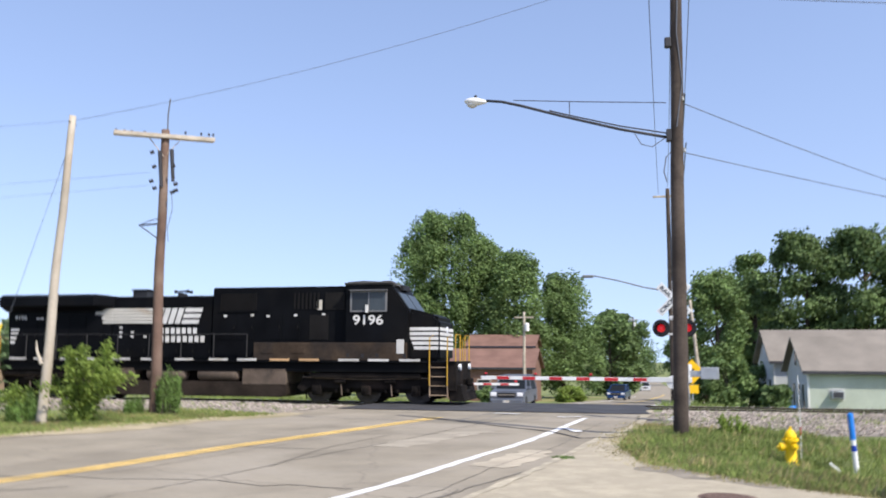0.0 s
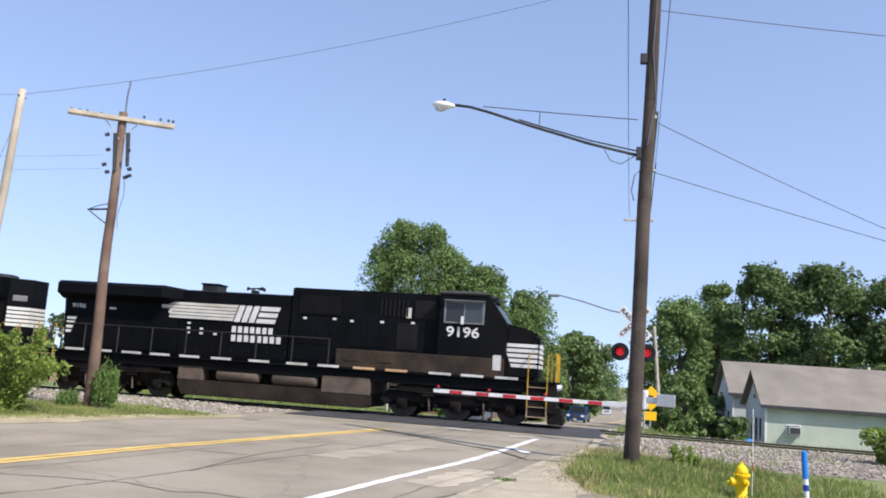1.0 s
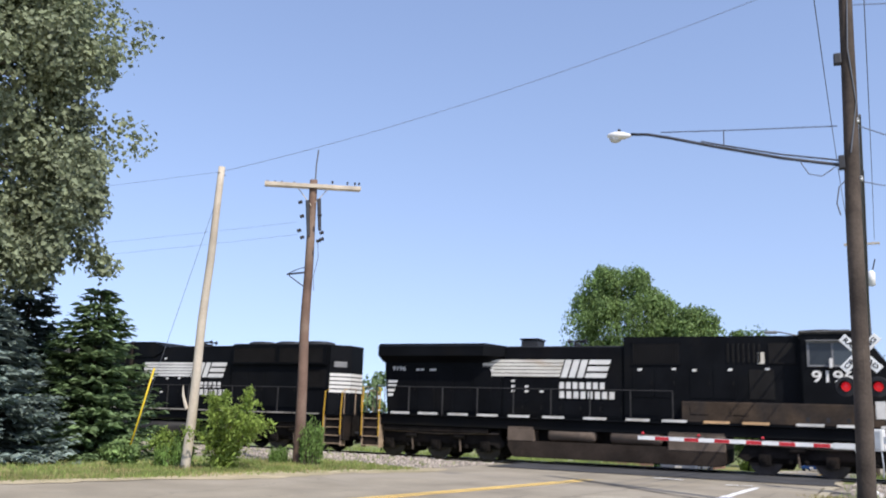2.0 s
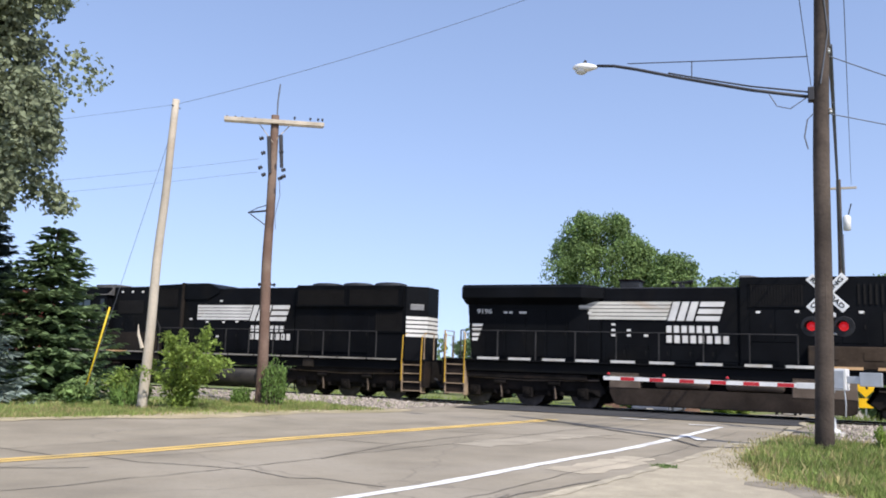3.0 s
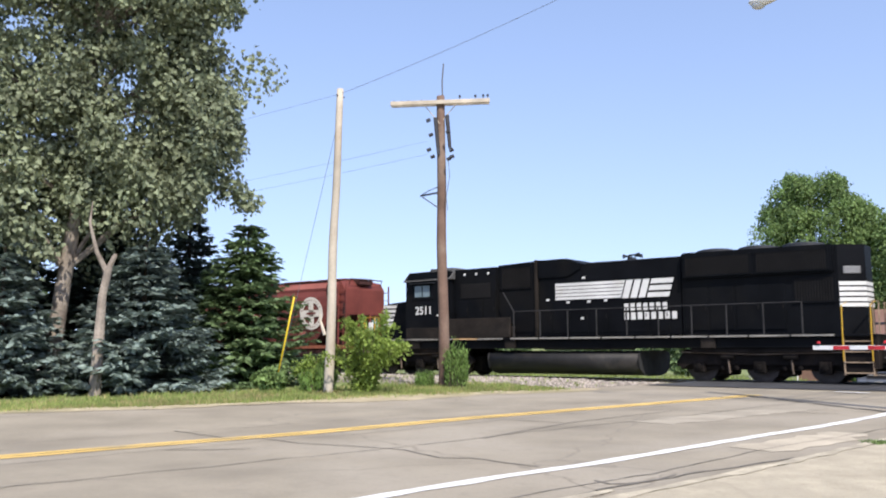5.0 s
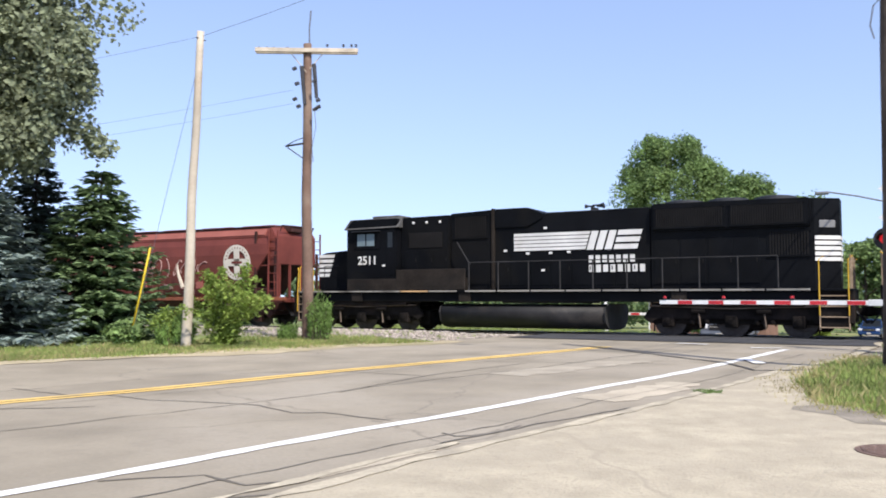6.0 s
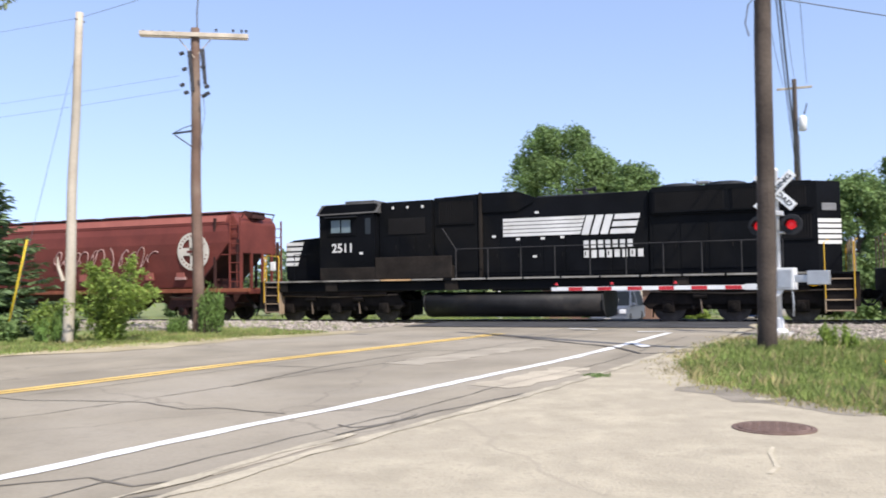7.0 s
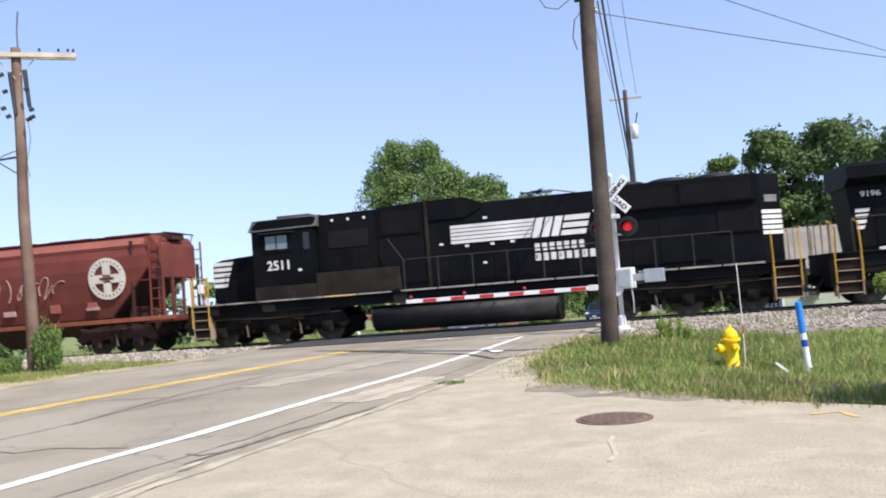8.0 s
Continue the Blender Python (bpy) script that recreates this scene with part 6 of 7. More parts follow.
    while x < -26.4:
        ph, f, up = rnd.uniform(0, 6.3), rnd.choice((0.7, 1.1, 1.6)), rnd.uniform(0.22, 0.42)
        pts = []
        for i in range(15):
            q = i / 14
            pts.append((x + 0.34 * q + 0.16 * math.sin(math.tau * q * f + ph), -1.558, 2.8 + up * math.cos(math.tau * q * f * 0.8 + ph) - 0.2 * q))
        part("scrawl", tubed(pts, 0.022, 5), M_GRAF, ho)
        x += rnd.uniform(0.42, 0.62)
    for x0 in (R - 0.35, L - 0.4):
        for s in (-1, 1):
            part("grab_iron", tubed([(x0 + 0.7, s * 1.5, 1.4), (x0 + 0.7, s * 1.55, 2.3)], 0.02, 5), M_HOPPER, ho)
    coupler(ho, R + 0.6, 1)
    coupler(ho, L - 0.6, -1)
    truck(ho, (-25.1, -23.35), 0.46, M_HOPDK, False)
    truck(ho, (-37.7, -35.95), 0.46, M_HOPDK, False)
    return ho


TRAIN = [lead_locomotive(), second_locomotive(), hopper_car()]
S_ROWS = [(0.0, -28.42), (0.5, -25.68), (1.0, -23.03), (1.5, -20.41), (2.0, -17.76), (2.2, -16.75), (2.75, -14.05), (3.3, -11.41), (3.5, -10.5), (4.0, -8.37), (4.2, -7.52), (4.75, -5.22), (5.3, -2.96), (5.5, -2.16), (6.0, -0.17), (6.5, 1.71), (7.0, 3.5), (7.5, 5.29), (8.0, 6.97)]


# ---- trees and plants ----
def quads(centres, normals, ups, w, h):
    """Small flat leaf pieces: arrays of centres, facing ways and lengthwise ways, with half widths and half lengths."""
    side = np.cross(ups, normals)
    side /= np.linalg.norm(side, axis=1, keepdims=True) + 1e-9
    w, h = np.reshape(w, (-1, 1)), np.reshape(h, (-1, 1))
    lift = normals * (w * 0.35)
    v = np.stack([centres - ups * h, centres + side * w + lift, centres + ups * h, centres - side * w + lift], 1).reshape(-1, 3)
    n = len(centres)
    return v, np.arange(4 * n).reshape(n, 4)


def leaf_mesh(name, v, f, material, parent=None):
    return sheet(name, v.tolist(), f.tolist(), material, parent)


def unit(a):
    return a / (np.linalg.norm(a, axis=1, keepdims=True) + 1e-9)


def blob_leaves(rng, blobs, per, size, droop=0.0, length=1.3):
    """Leaves in the outer part of each blob (x, y, z, radius, flattening)."""
    cs, ns, us, ws = [], [], [], []
    for bx, by, bz, br, fl in blobs:
        d = unit(rng.normal(size=(per, 3)))
        r = br * (rng.uniform(0.35, 1.0, (per, 1)) ** 0.6 + 0.25 * rng.uniform(0, 1, (per, 1)) ** 6)
        r *= 1 + 0.25 * np.sin(d[:, :1] * 5 + bx) * np.cos(d[:, 1:2] * 4 + by)
        p = d * r * (1, 1, fl) + (bx, by, bz)
        if droop:
            p[:, 2] -= droop * rng.uniform(0, 1, per) ** 2 * (1 - d[:, 2]) * br
        cs.append(p)
        ns.append(unit(d * 0.7 + rng.normal(size=(per, 3)) * 0.6 + (0, 0, 0.35)))
        us.append(unit(rng.normal(size=(per, 3)) + (0, 0, -droop)))
        ws.append(size * rng.uniform(0.6, 1.3, per))
    c, n, u, w = np.concatenate(cs), np.concatenate(ns), np.concatenate(us), np.concatenate(ws)
    u = unit(u - n * (u * n).sum(1, keepdims=True))
    return quads(c, n, u, w, w * length)


def crown_blobs(rng, n, h, z0, radius, shape, br, spread=0.85):
    """Blobs filling a crown from z0 to h; shape: how wide the crown is at each part of its height."""
    out = []
    for i in range(n):
        k = rng.uniform(0, 1)
        z = z0 + (h - z0) * k
        wide = radius * float(np.interp(k, [0, 0.2, 0.45, 0.75, 1.0], shape))
        a, r = rng.uniform(0, math.tau), wide * math.sqrt(rng.uniform(0.1, 1)) * spread
        b = br * rng.uniform(0.6, 1.25)
        out.append((r * math.cos(a), r * math.sin(a), min(z, h - b * 0.7), b, rng.uniform(0.65, 0.95)))
    return out


def broadleaf(name, label, x, y, h, radius, z0, material, seed, n=34, br=None, per=260, leaf=0.2, shape=(0.5, 0.95, 1.0, 0.8, 0.35), droop=0.0, trunk_r=0.3, bark=None, squash=1.0):
    rng = np.random.default_rng(seed)
    t = tagged(empty(name, x, y, ground_z(x, y) - 0.05), label, "tree")
    blobs = crown_blobs(rng, n, h, z0, radius, shape, br or radius * 0.3)
    blobs = [(bx, by * squash, bz, b, f) for bx, by, bz, b, f in blobs]
    tk = bmesh.new()
    tube(tk, [(0, 0, -0.3), (0.05, 0.02, z0 * 0.5), (-0.05, 0.05, z0), (0.1, 0, z0 + (h - z0) * 0.5), (0, 0, h * 0.9)], [trunk_r * 1.3, trunk_r, trunk_r * 0.85, trunk_r * 0.5, 0.04], 10)
    part("trunk", tk, bark or M_BARKD, t, smooth=True)
    for bx, by, bz, b, f in blobs[:: max(1, n // 12)]:
        z1 = max(z0 * 0.8, bz - 0.35 * math.hypot(bx, by) - 1)
        part("limb", tubed([(0, 0, z1), (bx * 0.45, by * 0.45, (z1 + bz) / 2 + 0.2), (bx, by, bz)], [trunk_r * 0.4, trunk_r * 0.25, 0.03], 6), bark or M_BARKD, t)
    v, f = blob_leaves(rng, blobs, per, leaf, droop)
    leaf_mesh("crown", v, f, material, t)
    return t


def spruce(label, x, y, h, radius, material, seed, dense=1.0):
    """Whorls of drooping branches set with short needle sprays."""
    rng = np.random.default_rng(seed)
    t = tagged(empty("spruce_tree", x, y, ground_z(x, y) - 0.05), label, "tree")
    part("trunk", tubed([(0, 0, -0.2), (0, 0, h * 0.5), (0.03, 0, h * 0.97)], [0.16, 0.09, 0.02], 8), M_BARKD, t)
    cs, ns, us, ws, hs = [], [], [], [], []
    levels = int(h * 5.6)
    for i in range(levels):
        k = (i + rng.uniform(-0.3, 0.3)) / levels
        k = min(max(k, 0.0), 0.98)
        z = 0.15 + k * (h - 0.2)
        long = radius * (1 - k) ** 0.72 + 0.12
        for j in range(int((10 + 10 * (1 - k)) * dense)):
            a = rng.uniform(0, math.tau)
            ln = long * rng.uniform(0.75, 1.12)
            out = np.array([math.cos(a), math.sin(a), 0.0])
            sd = np.array([-math.sin(a), math.cos(a), 0.0])
            m = max(3, int(ln / 0.15))
            q = (np.arange(m) + rng.uniform(0, 1, m)) / m
            q = q ** 0.7
            p = out * (ln * q)[:, None] + np.array([0, 0, z])
            p[:, 2] += -0.30 * ln * q * 0.8 + 0.22 * ln * q ** 3
            for s in (-1, 1):
                ang = rng.uniform(0.45, 1.0, m)[:, None]
                u = unit(out * np.cos(ang) + sd * s * np.sin(ang) + np.array([0, 0, -0.12]) + rng.normal(size=(m, 3)) * 0.16)
                l = (0.14 + 0.13 * (1 - q)) * rng.uniform(0.75, 1.3, m) * (0.75 + 0.25 * radius / 2)
                cs.append(p + u * l[:, None] * 0.8)
                us.append(u)
                nn = rng.normal(size=(m, 3)) * 0.35 + (0, 0, 1)
                ns.append(unit(nn - u * (nn * u).sum(1, keepdims=True)))
                hs.append(l)
                ws.append(l * 0.42)
            u = unit(out + rng.normal(size=(1, 3)) * 0.15)
            cs.append(p[-1:] + u * 0.1)
            us.append(u)
            ns.append(unit(np.array([[0.0, 0, 1]]) - u * u[:, 2:]))
            hs.append(np.array([0.17]))
            ws.append(np.array([0.06]))
    v, f = quads(np.concatenate(cs), np.concatenate(ns), np.concatenate(us), np.concatenate(ws), np.concatenate(hs))
    leaf_mesh("needles", v, f, material, t)
    return t


spruce("green spruce with fresh yellow-green tips beside the track", -20.4, 21.1, 5.3, 2.5, M_GREENSP, 1)
spruce("dense blue-grey spruce at the roadside", -20.6, 17.5, 4.4, 2.6, M_BLUESP, 2)
spruce("dense blue-grey spruce at the roadside", -22.4, 14.3, 4.3, 2.0, M_BLUESP, 3)
spruce("tall dark spruce behind the roadside trees", -24.2, 21.6, 6.4, 2.0, M_DARKSP, 4)
spruce("tall dark spruce behind the roadside trees", -25.2, 18.8, 9.0, 2.7, M_DARKSP, 5)
spruce("tall dark spruce behind the roadside trees", -26.2, 15.6, 8.2, 2.6, M_DARKSP, 6)
spruce("dark spruce behind the roadside trees", -23.2, 19.2, 4.8, 1.9, M_DARKSP, 7)


def poplar():
    """The tall grey-green poplar with an airy crown over the spruces."""
    rng = np.random.default_rng(21)
    t = tagged(empty("poplar_tree", -22.75, 15.9, 0.1), "tall grey-green poplar with a pale leaning trunk and airy crown", "tree")
    stem = [(0, 0, -0.3), (0.08, 0.05, 1.4), (0.2, 0.25, 3.6), (0.35, 0.45, 5.6), (0.3, 0.6, 8.0), (0.5, 0.8, 11), (0.6, 0.9, 14.5)]
    part("trunk", tubed(stem, [0.3, 0.24, 0.21, 0.18, 0.14, 0.09, 0.03], 12), M_BARK, t, smooth=True)
    blobs = []
    spots = [(2.6, 3.6, 9.4), (2.7, 3.9, 7.6), (2.2, 3.2, 11.2), (1.6, 2.6, 12.9), (1.4, 2.0, 6.4), (2.6, 3.3, 6.2), (0.6, 1.2, 14.6), (0.2, -0.4, 13.4), (-0.6, -1.2, 11.4), (0.8, 1.2, 9.2), (-0.4, -1.4, 8.4), (1.2, 1.6, 10.8),
             (-0.8, -1.8, 6.4), (-0.6, -1.0, 5.0), (0.6, 0.4, 12.0), (1.9, 2.7, 8.5), (-1.6, -2.6, 9.6), (-1.8, -2.8, 7.4), (2.0, 2.2, 5.6), (1.0, 1.4, 15.6), (-1.0, -2.0, 13.0), (0.4, 0.6, 7.6), (-2.4, -3.6, 8.6), (-2.2, -3.4, 11.0), (2.9, 4.3, 8.4), (0.0, 0.5, 5.0), (1.5, 2.4, 7.4), (1.2, 1.0, 8.2), (0.2, 0.2, 10.2), (2.3, 3.2, 9.8), (1.0, 2.0, 13.8), (1.6, 2.2, 11.9), (-0.2, -0.6, 9.6), (0.9, 0.9, 6.8), (2.4, 3.6, 7.0), (-1.4, -2.2, 5.6), (1.9, 3.0, 12.2), (-0.4, -0.8, 7.0), (0.6, 1.6, 5.6), (-1.8, -2.8, 12.2), (0.2, 0.4, 15.4)]
    spots += [(1.9, 3.1, 13.3), (1.5, 2.7, 14.5), (1.7, 2.9, 12.7), (1.4, 2.2, 13.8)]
    for sx, sy, sz in spots:
        # the crown draws in below its broad top
        k = min(1.0, float(np.interp(sz, [5, 7, 8, 9.5, 11, 12.5, 14], [3.6, 4.0, 4.1, 3.7, 3.45, 3.5, 3.0])) / max(0.1, 0.52 * sx + 0.85 * sy))
        sx, sy = sx * k, sy * k
        near = min(stem, key=lambda s: abs(s[2] - (sz - 1.6)))
        mid = ((near[0] + sx) / 2 + 0.1, (near[1] + sy) / 2, (near[2] + sz) / 2 + 0.35)
        part("limb", tubed([near, mid, (sx, sy, sz)], [0.09, 0.055, 0.02], 6), M_BARK, t)
        for _ in range(9):
            d = rng.normal(size=3) * (0.8, 0.85, 0.7)
            blobs.append((sx + d[0], sy + d[1], sz + d[2], rng.uniform(0.45, 0.95), rng.uniform(0.6, 0.95)))
    v, f = blob_leaves(rng, blobs, 190, 0.075, 0.35, 1.25)
    leaf_mesh("crown", v, f, M_POPLAR, t)
    return t


poplar()
snag = tagged(empty("dead_tree", -19.9, 15.75, 0.1), "broken pale dead tree stem with a forked top", "dead tree")
part("stem", tubed([(0.0, -0.1, -0.2), (-0.05, 0, 1.6), (0.0, 0.02, 2.7), (0.1, 0.12, 3.5)], [0.16, 0.14, 0.11, 0.1], 10), M_BARK, snag)
part("branch", tubed([(0.05, 0.1, 3.35), (-0.15, -0.1, 3.9), (-0.3, -0.25, 4.7), (-0.28, -0.2, 5.3)], [0.09, 0.06, 0.04, 0.01], 7), M_BARK, snag)
part("branch", tubed([(0.08, 0.1, 3.4), (0.2, 0.2, 3.75), (0.22, 0.24, 3.85)], [0.08, 0.07, 0.05], 7), M_BARK, snag)

WIDE = (0.55, 0.95, 1.0, 0.85, 0.4)
broadleaf("maple_tree", "tall spreading green maple with drooping foliage", -19.6, 90, 20.2, 6.0, 8.2, M_MAPLE, 31, 120, 1.15, 380, 0.1, (0.75, 0.95, 1.0, 0.85, 0.5), 1.2)
broadleaf("maple_tree", "green maple between its taller neighbours", -15.2, 91, 17.2, 3.2, 5.0, M_MAPLE, 41, 56, 1.1, 360, 0.1, (0.8, 1.0, 0.95, 0.75, 0.4), 1.0)
broadleaf("maple_tree", "green maple beside the taller maple", -11.6, 89, 15.4, 4.2, 2.5, M_MAPLE, 32, 76, 1.25, 380, 0.11, (0.8, 1.0, 0.95, 0.75, 0.4), 0.7)
broadleaf("maple_tree", "green roadside tree with drooping boughs", -7.0, 95, 14.0, 4.6, 1.6, M_MAPLE, 33, 76, 1.25, 380, 0.11, (0.9, 1.0, 0.9, 0.65, 0.3), 0.7)
broadleaf("tree", "rounded green tree along the road", -2.4, 114, 10.4, 3.8, 1.0, M_OAK, 34, 30, 1.3, 240, 0.2, WIDE)
broadleaf("tree", "rounded green tree along the road", -0.9, 136, 11.2, 3.6, 1.0, M_OAK, 35, 26, 1.3, 200, 0.22, WIDE)
broadleaf("tree", "distant dark tree along the road", -3.5, 195, 18.0, 7.0, 1.0, M_OAK, 36, 28, 1.7, 180, 0.3, WIDE)
broadleaf("tree", "distant dark tree along the road", 3.0, 340, 25.5, 9.0, 1.0, M_OAK, 37, 36, 2.8, 160, 0.34, WIDE)
broadleaf("tree", "distant dark tree along the road", 19.0, 300, 19.5, 8.0, 1.0, M_OAK, 38, 36, 2.6, 160, 0.4, WIDE)
broadleaf("tree", "leafy yellow-green tree by the road beyond the crossing", 7.0, 71, 11.3, 2.7, 1.2, M_MAPLE, 39, 56, 0.95, 300, 0.105, WIDE)
broadleaf("tree", "slim green tree beyond the crossing", 11.2, 80, 13.8, 2.6, 2.5, M_MAPLE, 40, 46, 0.95, 280, 0.105, WIDE)
for i, (x, y, h, r) in enumerate(((14.6, 75, 14.8, 4.2), (19.0, 74, 14.9, 4.4), (24.2, 72, 13.8, 4.6), (30, 70, 13.8, 5), (11.5, 86, 12.3, 4.6), (36, 68, 13.4, 5))):
    broadleaf("tree", "large dark-green tree behind the pale house", x, y, h, r, 1.5, M_OAK, 50 + i, 70, r * 0.3, 360, 0.12, WIDE)
for i, (x, y, h, r) in enumerate(((5.9, 55, 3.7, 1.6), (7.6, 47.8, 2.0, 0.9), (4.9, 58, 2.8, 1.3), (9.0, 58.5, 3.6, 1.6))):
    broadleaf("shrub", "overgrown green shrub beside the pale house", x, y, h, r, 0.2, M_OAK if i % 2 else M_MAPLE, 60 + i, 16, r * 0.4, 220, 0.1, WIDE, trunk_r=0.08)
broadleaf("shrub", "low yellow-green bush beside the gravel", 8.9, 27.4, 1.15, 0.8, 0.1, M_BUSH, 70, 12, 0.3, 240, 0.05, WIDE, trunk_r=0.03)
broadleaf("shrub", "clipped yellow-green roadside bush", -4.9, 75, 1.35, 1.35, 0.1, M_BUSH, 71, 22, 0.45, 200, 0.08, WIDE, trunk_r=0.06)
broadleaf("shrub", "low green bush beside the road", -9.4, 60, 1.5, 1.2, 0.1, M_MAPLE, 72, 12, 0.5, 180, 0.1, WIDE, trunk_r=0.05)


def woods():
    """The far tree line round the place."""
    rng = np.random.default_rng(80)
    blobs = []
    for i in range(95):
        a = -1.45 + 2.55 * i / 94
        if -0.2 < a < 0.13:
            continue
        d = rng.uniform(118, 150)
        x, y = d * math.sin(a), d * math.cos(a)
        h = rng.uniform(7.2, 11.3) if a < 0 else rng.uniform(9.8, 13.8)
        for _ in range(7):
            blobs.append((x + rng.normal() * 2.2, y + rng.normal() * 2, ground_z(x, y) + rng.uniform(0.08, 1.0) * h, rng.uniform(1.3, 2.4), 0.8))
    for i in range(40):
        # the trees that close the far end of the road
        x, y = rng.uniform(-70, 60), rng.uniform(430, 480)
        for _ in range(5):
            blobs.append((x + rng.normal() * 4, y, -9.5 + rng.uniform(0.1, 1.0) * rng.uniform(12, 22), rng.uniform(3.0, 5.5), 0.8))
    v, f = blob_leaves(rng, blobs, 110, 0.34, 0.0, 1.2)
    return tagged(leaf_mesh("woods", v, f, M_WOODS), "distant line of mixed green woodland", "woods", kind="stuff")


woods()


def leafy_weed(label, x, y, h, r, seed, n, leaf, material=None, upright=False):
    rng = np.random.default_rng(seed)
    t = tagged(empty("weed" if upright else "sapling", x, y, ground_z(x, y)), label, "plant")
    bm = bmesh.new()
    blobs = []
    for _ in range(n):
        a, q = rng.uniform(0, math.tau), math.sqrt(rng.uniform(0, 1)) * r
        top = (q * math.cos(a), q * math.sin(a), h * rng.uniform(0.6, 1.0) * (1 - 0.35 * q / max(r, 0.01)))
        foot = (top[0] * (0.85 if upright else 0.3), top[1] * (0.85 if upright else 0.3), 0)
        tube(bm, [foot, (top[0] * 0.7, top[1] * 0.7, top[2] * 0.55), top], [0.014, 0.01, 0.004], 5)
        for k in (0.3, 0.5, 0.68, 0.85, 1.0):
            blobs.append((foot[0] + (top[0] - foot[0]) * k, foot[1] + (top[1] - foot[1]) * k, top[2] * k, (min(0.055, h * 0.2) if upright else 0.17) * rng.uniform(0.7, 1.2), 0.8))
    part("stem", bm, M_BARKD, t)
    if upright:
        # narrow leaves standing up along the stems
        c = np.repeat(np.array([b[:3] for b in blobs]), 9, 0)
        c = c + rng.normal(size=c.shape) * (0.035, 0.035, h * 0.07)
        u = unit(rng.normal(size=c.shape) * 0.45 + (0, 0, 1))
        nn = rng.normal(size=c.shape)
        nn = unit(nn - u * (nn * u).sum(1, keepdims=True))
        w = leaf * 0.55 * rng.uniform(0.7, 1.3, len(c))
        v, f = quads(c, nn, u, w, w * 4.2)
    else:
        v, f = blob_leaves(rng, [(x_, y_, z_, r_, 0.5) for x_, y_, z_, r_, f_ in blobs], 14, leaf, 0.2, 1.9)
    leaf_mesh("foliage", v, f, material or M_BUSH, t)
    return t




def sapling(label, x, y, n, reach, h, seed, leaf, lean=(0.0, 0.0)):
    """A young tree: a few arching shoots from one foot, each set with pairs of leaves and side twigs."""
    rng = np.random.default_rng(seed)
    t = tagged(empty("sapling", x, y, ground_z(x, y)), label, "plant")
    cs, us = [], []
    for i in range(n):
        a = math.tau * (i + rng.uniform(-0.3, 0.3)) / n
        r = reach * rng.uniform(0.3, 1.0)
        top = h * rng.uniform(0.75, 1.0) * (1 - 0.5 * r / reach)
        out = np.array([math.cos(a) * r + lean[0], math.sin(a) * r + lean[1], 0.0])
        q = np.linspace(0, 1, 9)
        p = out * (q ** 1.5)[:, None] + np.stack([0 * q, 0 * q, top * (1.35 * q - 0.35 * q ** 3)], 1)
        part("shoot", tubed(p.tolist(), [0.018 * (1 - 0.85 * float(k)) for k in q], 5), M_BARKD, t)
        for k in range(1, 9):
            for _ in range(3):
                d = unit(rng.normal(size=(1, 3)) * (1, 1, 0.45) + out / max(r, 0.1) * 0.7)[0]
                ln = rng.uniform(0.14, 0.42) * (1.2 - 0.06 * k)
                m = 11
                w = p[k] + d * (ln * np.linspace(0.1, 1, m))[:, None]
                w[:, 2] -= 0.12 * np.linspace(0, 1, m) ** 2
                cs.append(w + rng.normal(size=(m, 3)) * 0.035)
                us.append(unit(rng.normal(size=(m, 3)) * 0.6 + d))
    c, u = np.concatenate(cs), np.concatenate(us)
    nn = rng.normal(size=c.shape) * 0.6 + (0, 0, 0.8)
    nn = unit(nn - u * (nn * u).sum(1, keepdims=True))
    w = leaf * rng.uniform(0.6, 1.3, len(c))
    v, f = quads(c, nn, u, w, w * 1.9)
    leaf_mesh("foliage", v, f, M_BUSH, t)
    return t


sapling("bright yellow-green sapling at the foot of a pole", -13.85, 19.6, 24, 1.25, 2.5, 91, 0.03, (0.2, 0.0))
sapling("low yellow-green shoots beside a pale pole", -15.3, 19.5, 9, 0.55, 1.3, 92, 0.028, (-0.35, 0.0))
leafy_weed("tall green weeds beside a wooden pole", -13.2, 22.75, 1.5, 0.34, 93, 54, 0.026, M_WEED, upright=True)
leafy_weed("short green weeds beside a wooden pole", -14.25, 22.7, 0.6, 0.32, 94, 26, 0.024, M_WEED, upright=True)
leafy_weed("leafy green weeds under a spruce", -16.6, 19.0, 0.75, 0.65, 95, 22, 0.045, M_MAPLE)
leafy_weed("pale green weeds beside a pole", -15.1, 19.2, 0.8, 0.5, 96, 22, 0.03, M_WEED, upright=True)
leafy_weed("thin dry weed at the edge of the pavement", -1.15, 15.93, 0.07, 0.2, 97, 12, 0.014, M_MAPLE, True)
leafy_weed("thin green weed by the gravel", 2.4, 21.5, 0.55, 0.4, 98, 12, 0.03, upright=True)


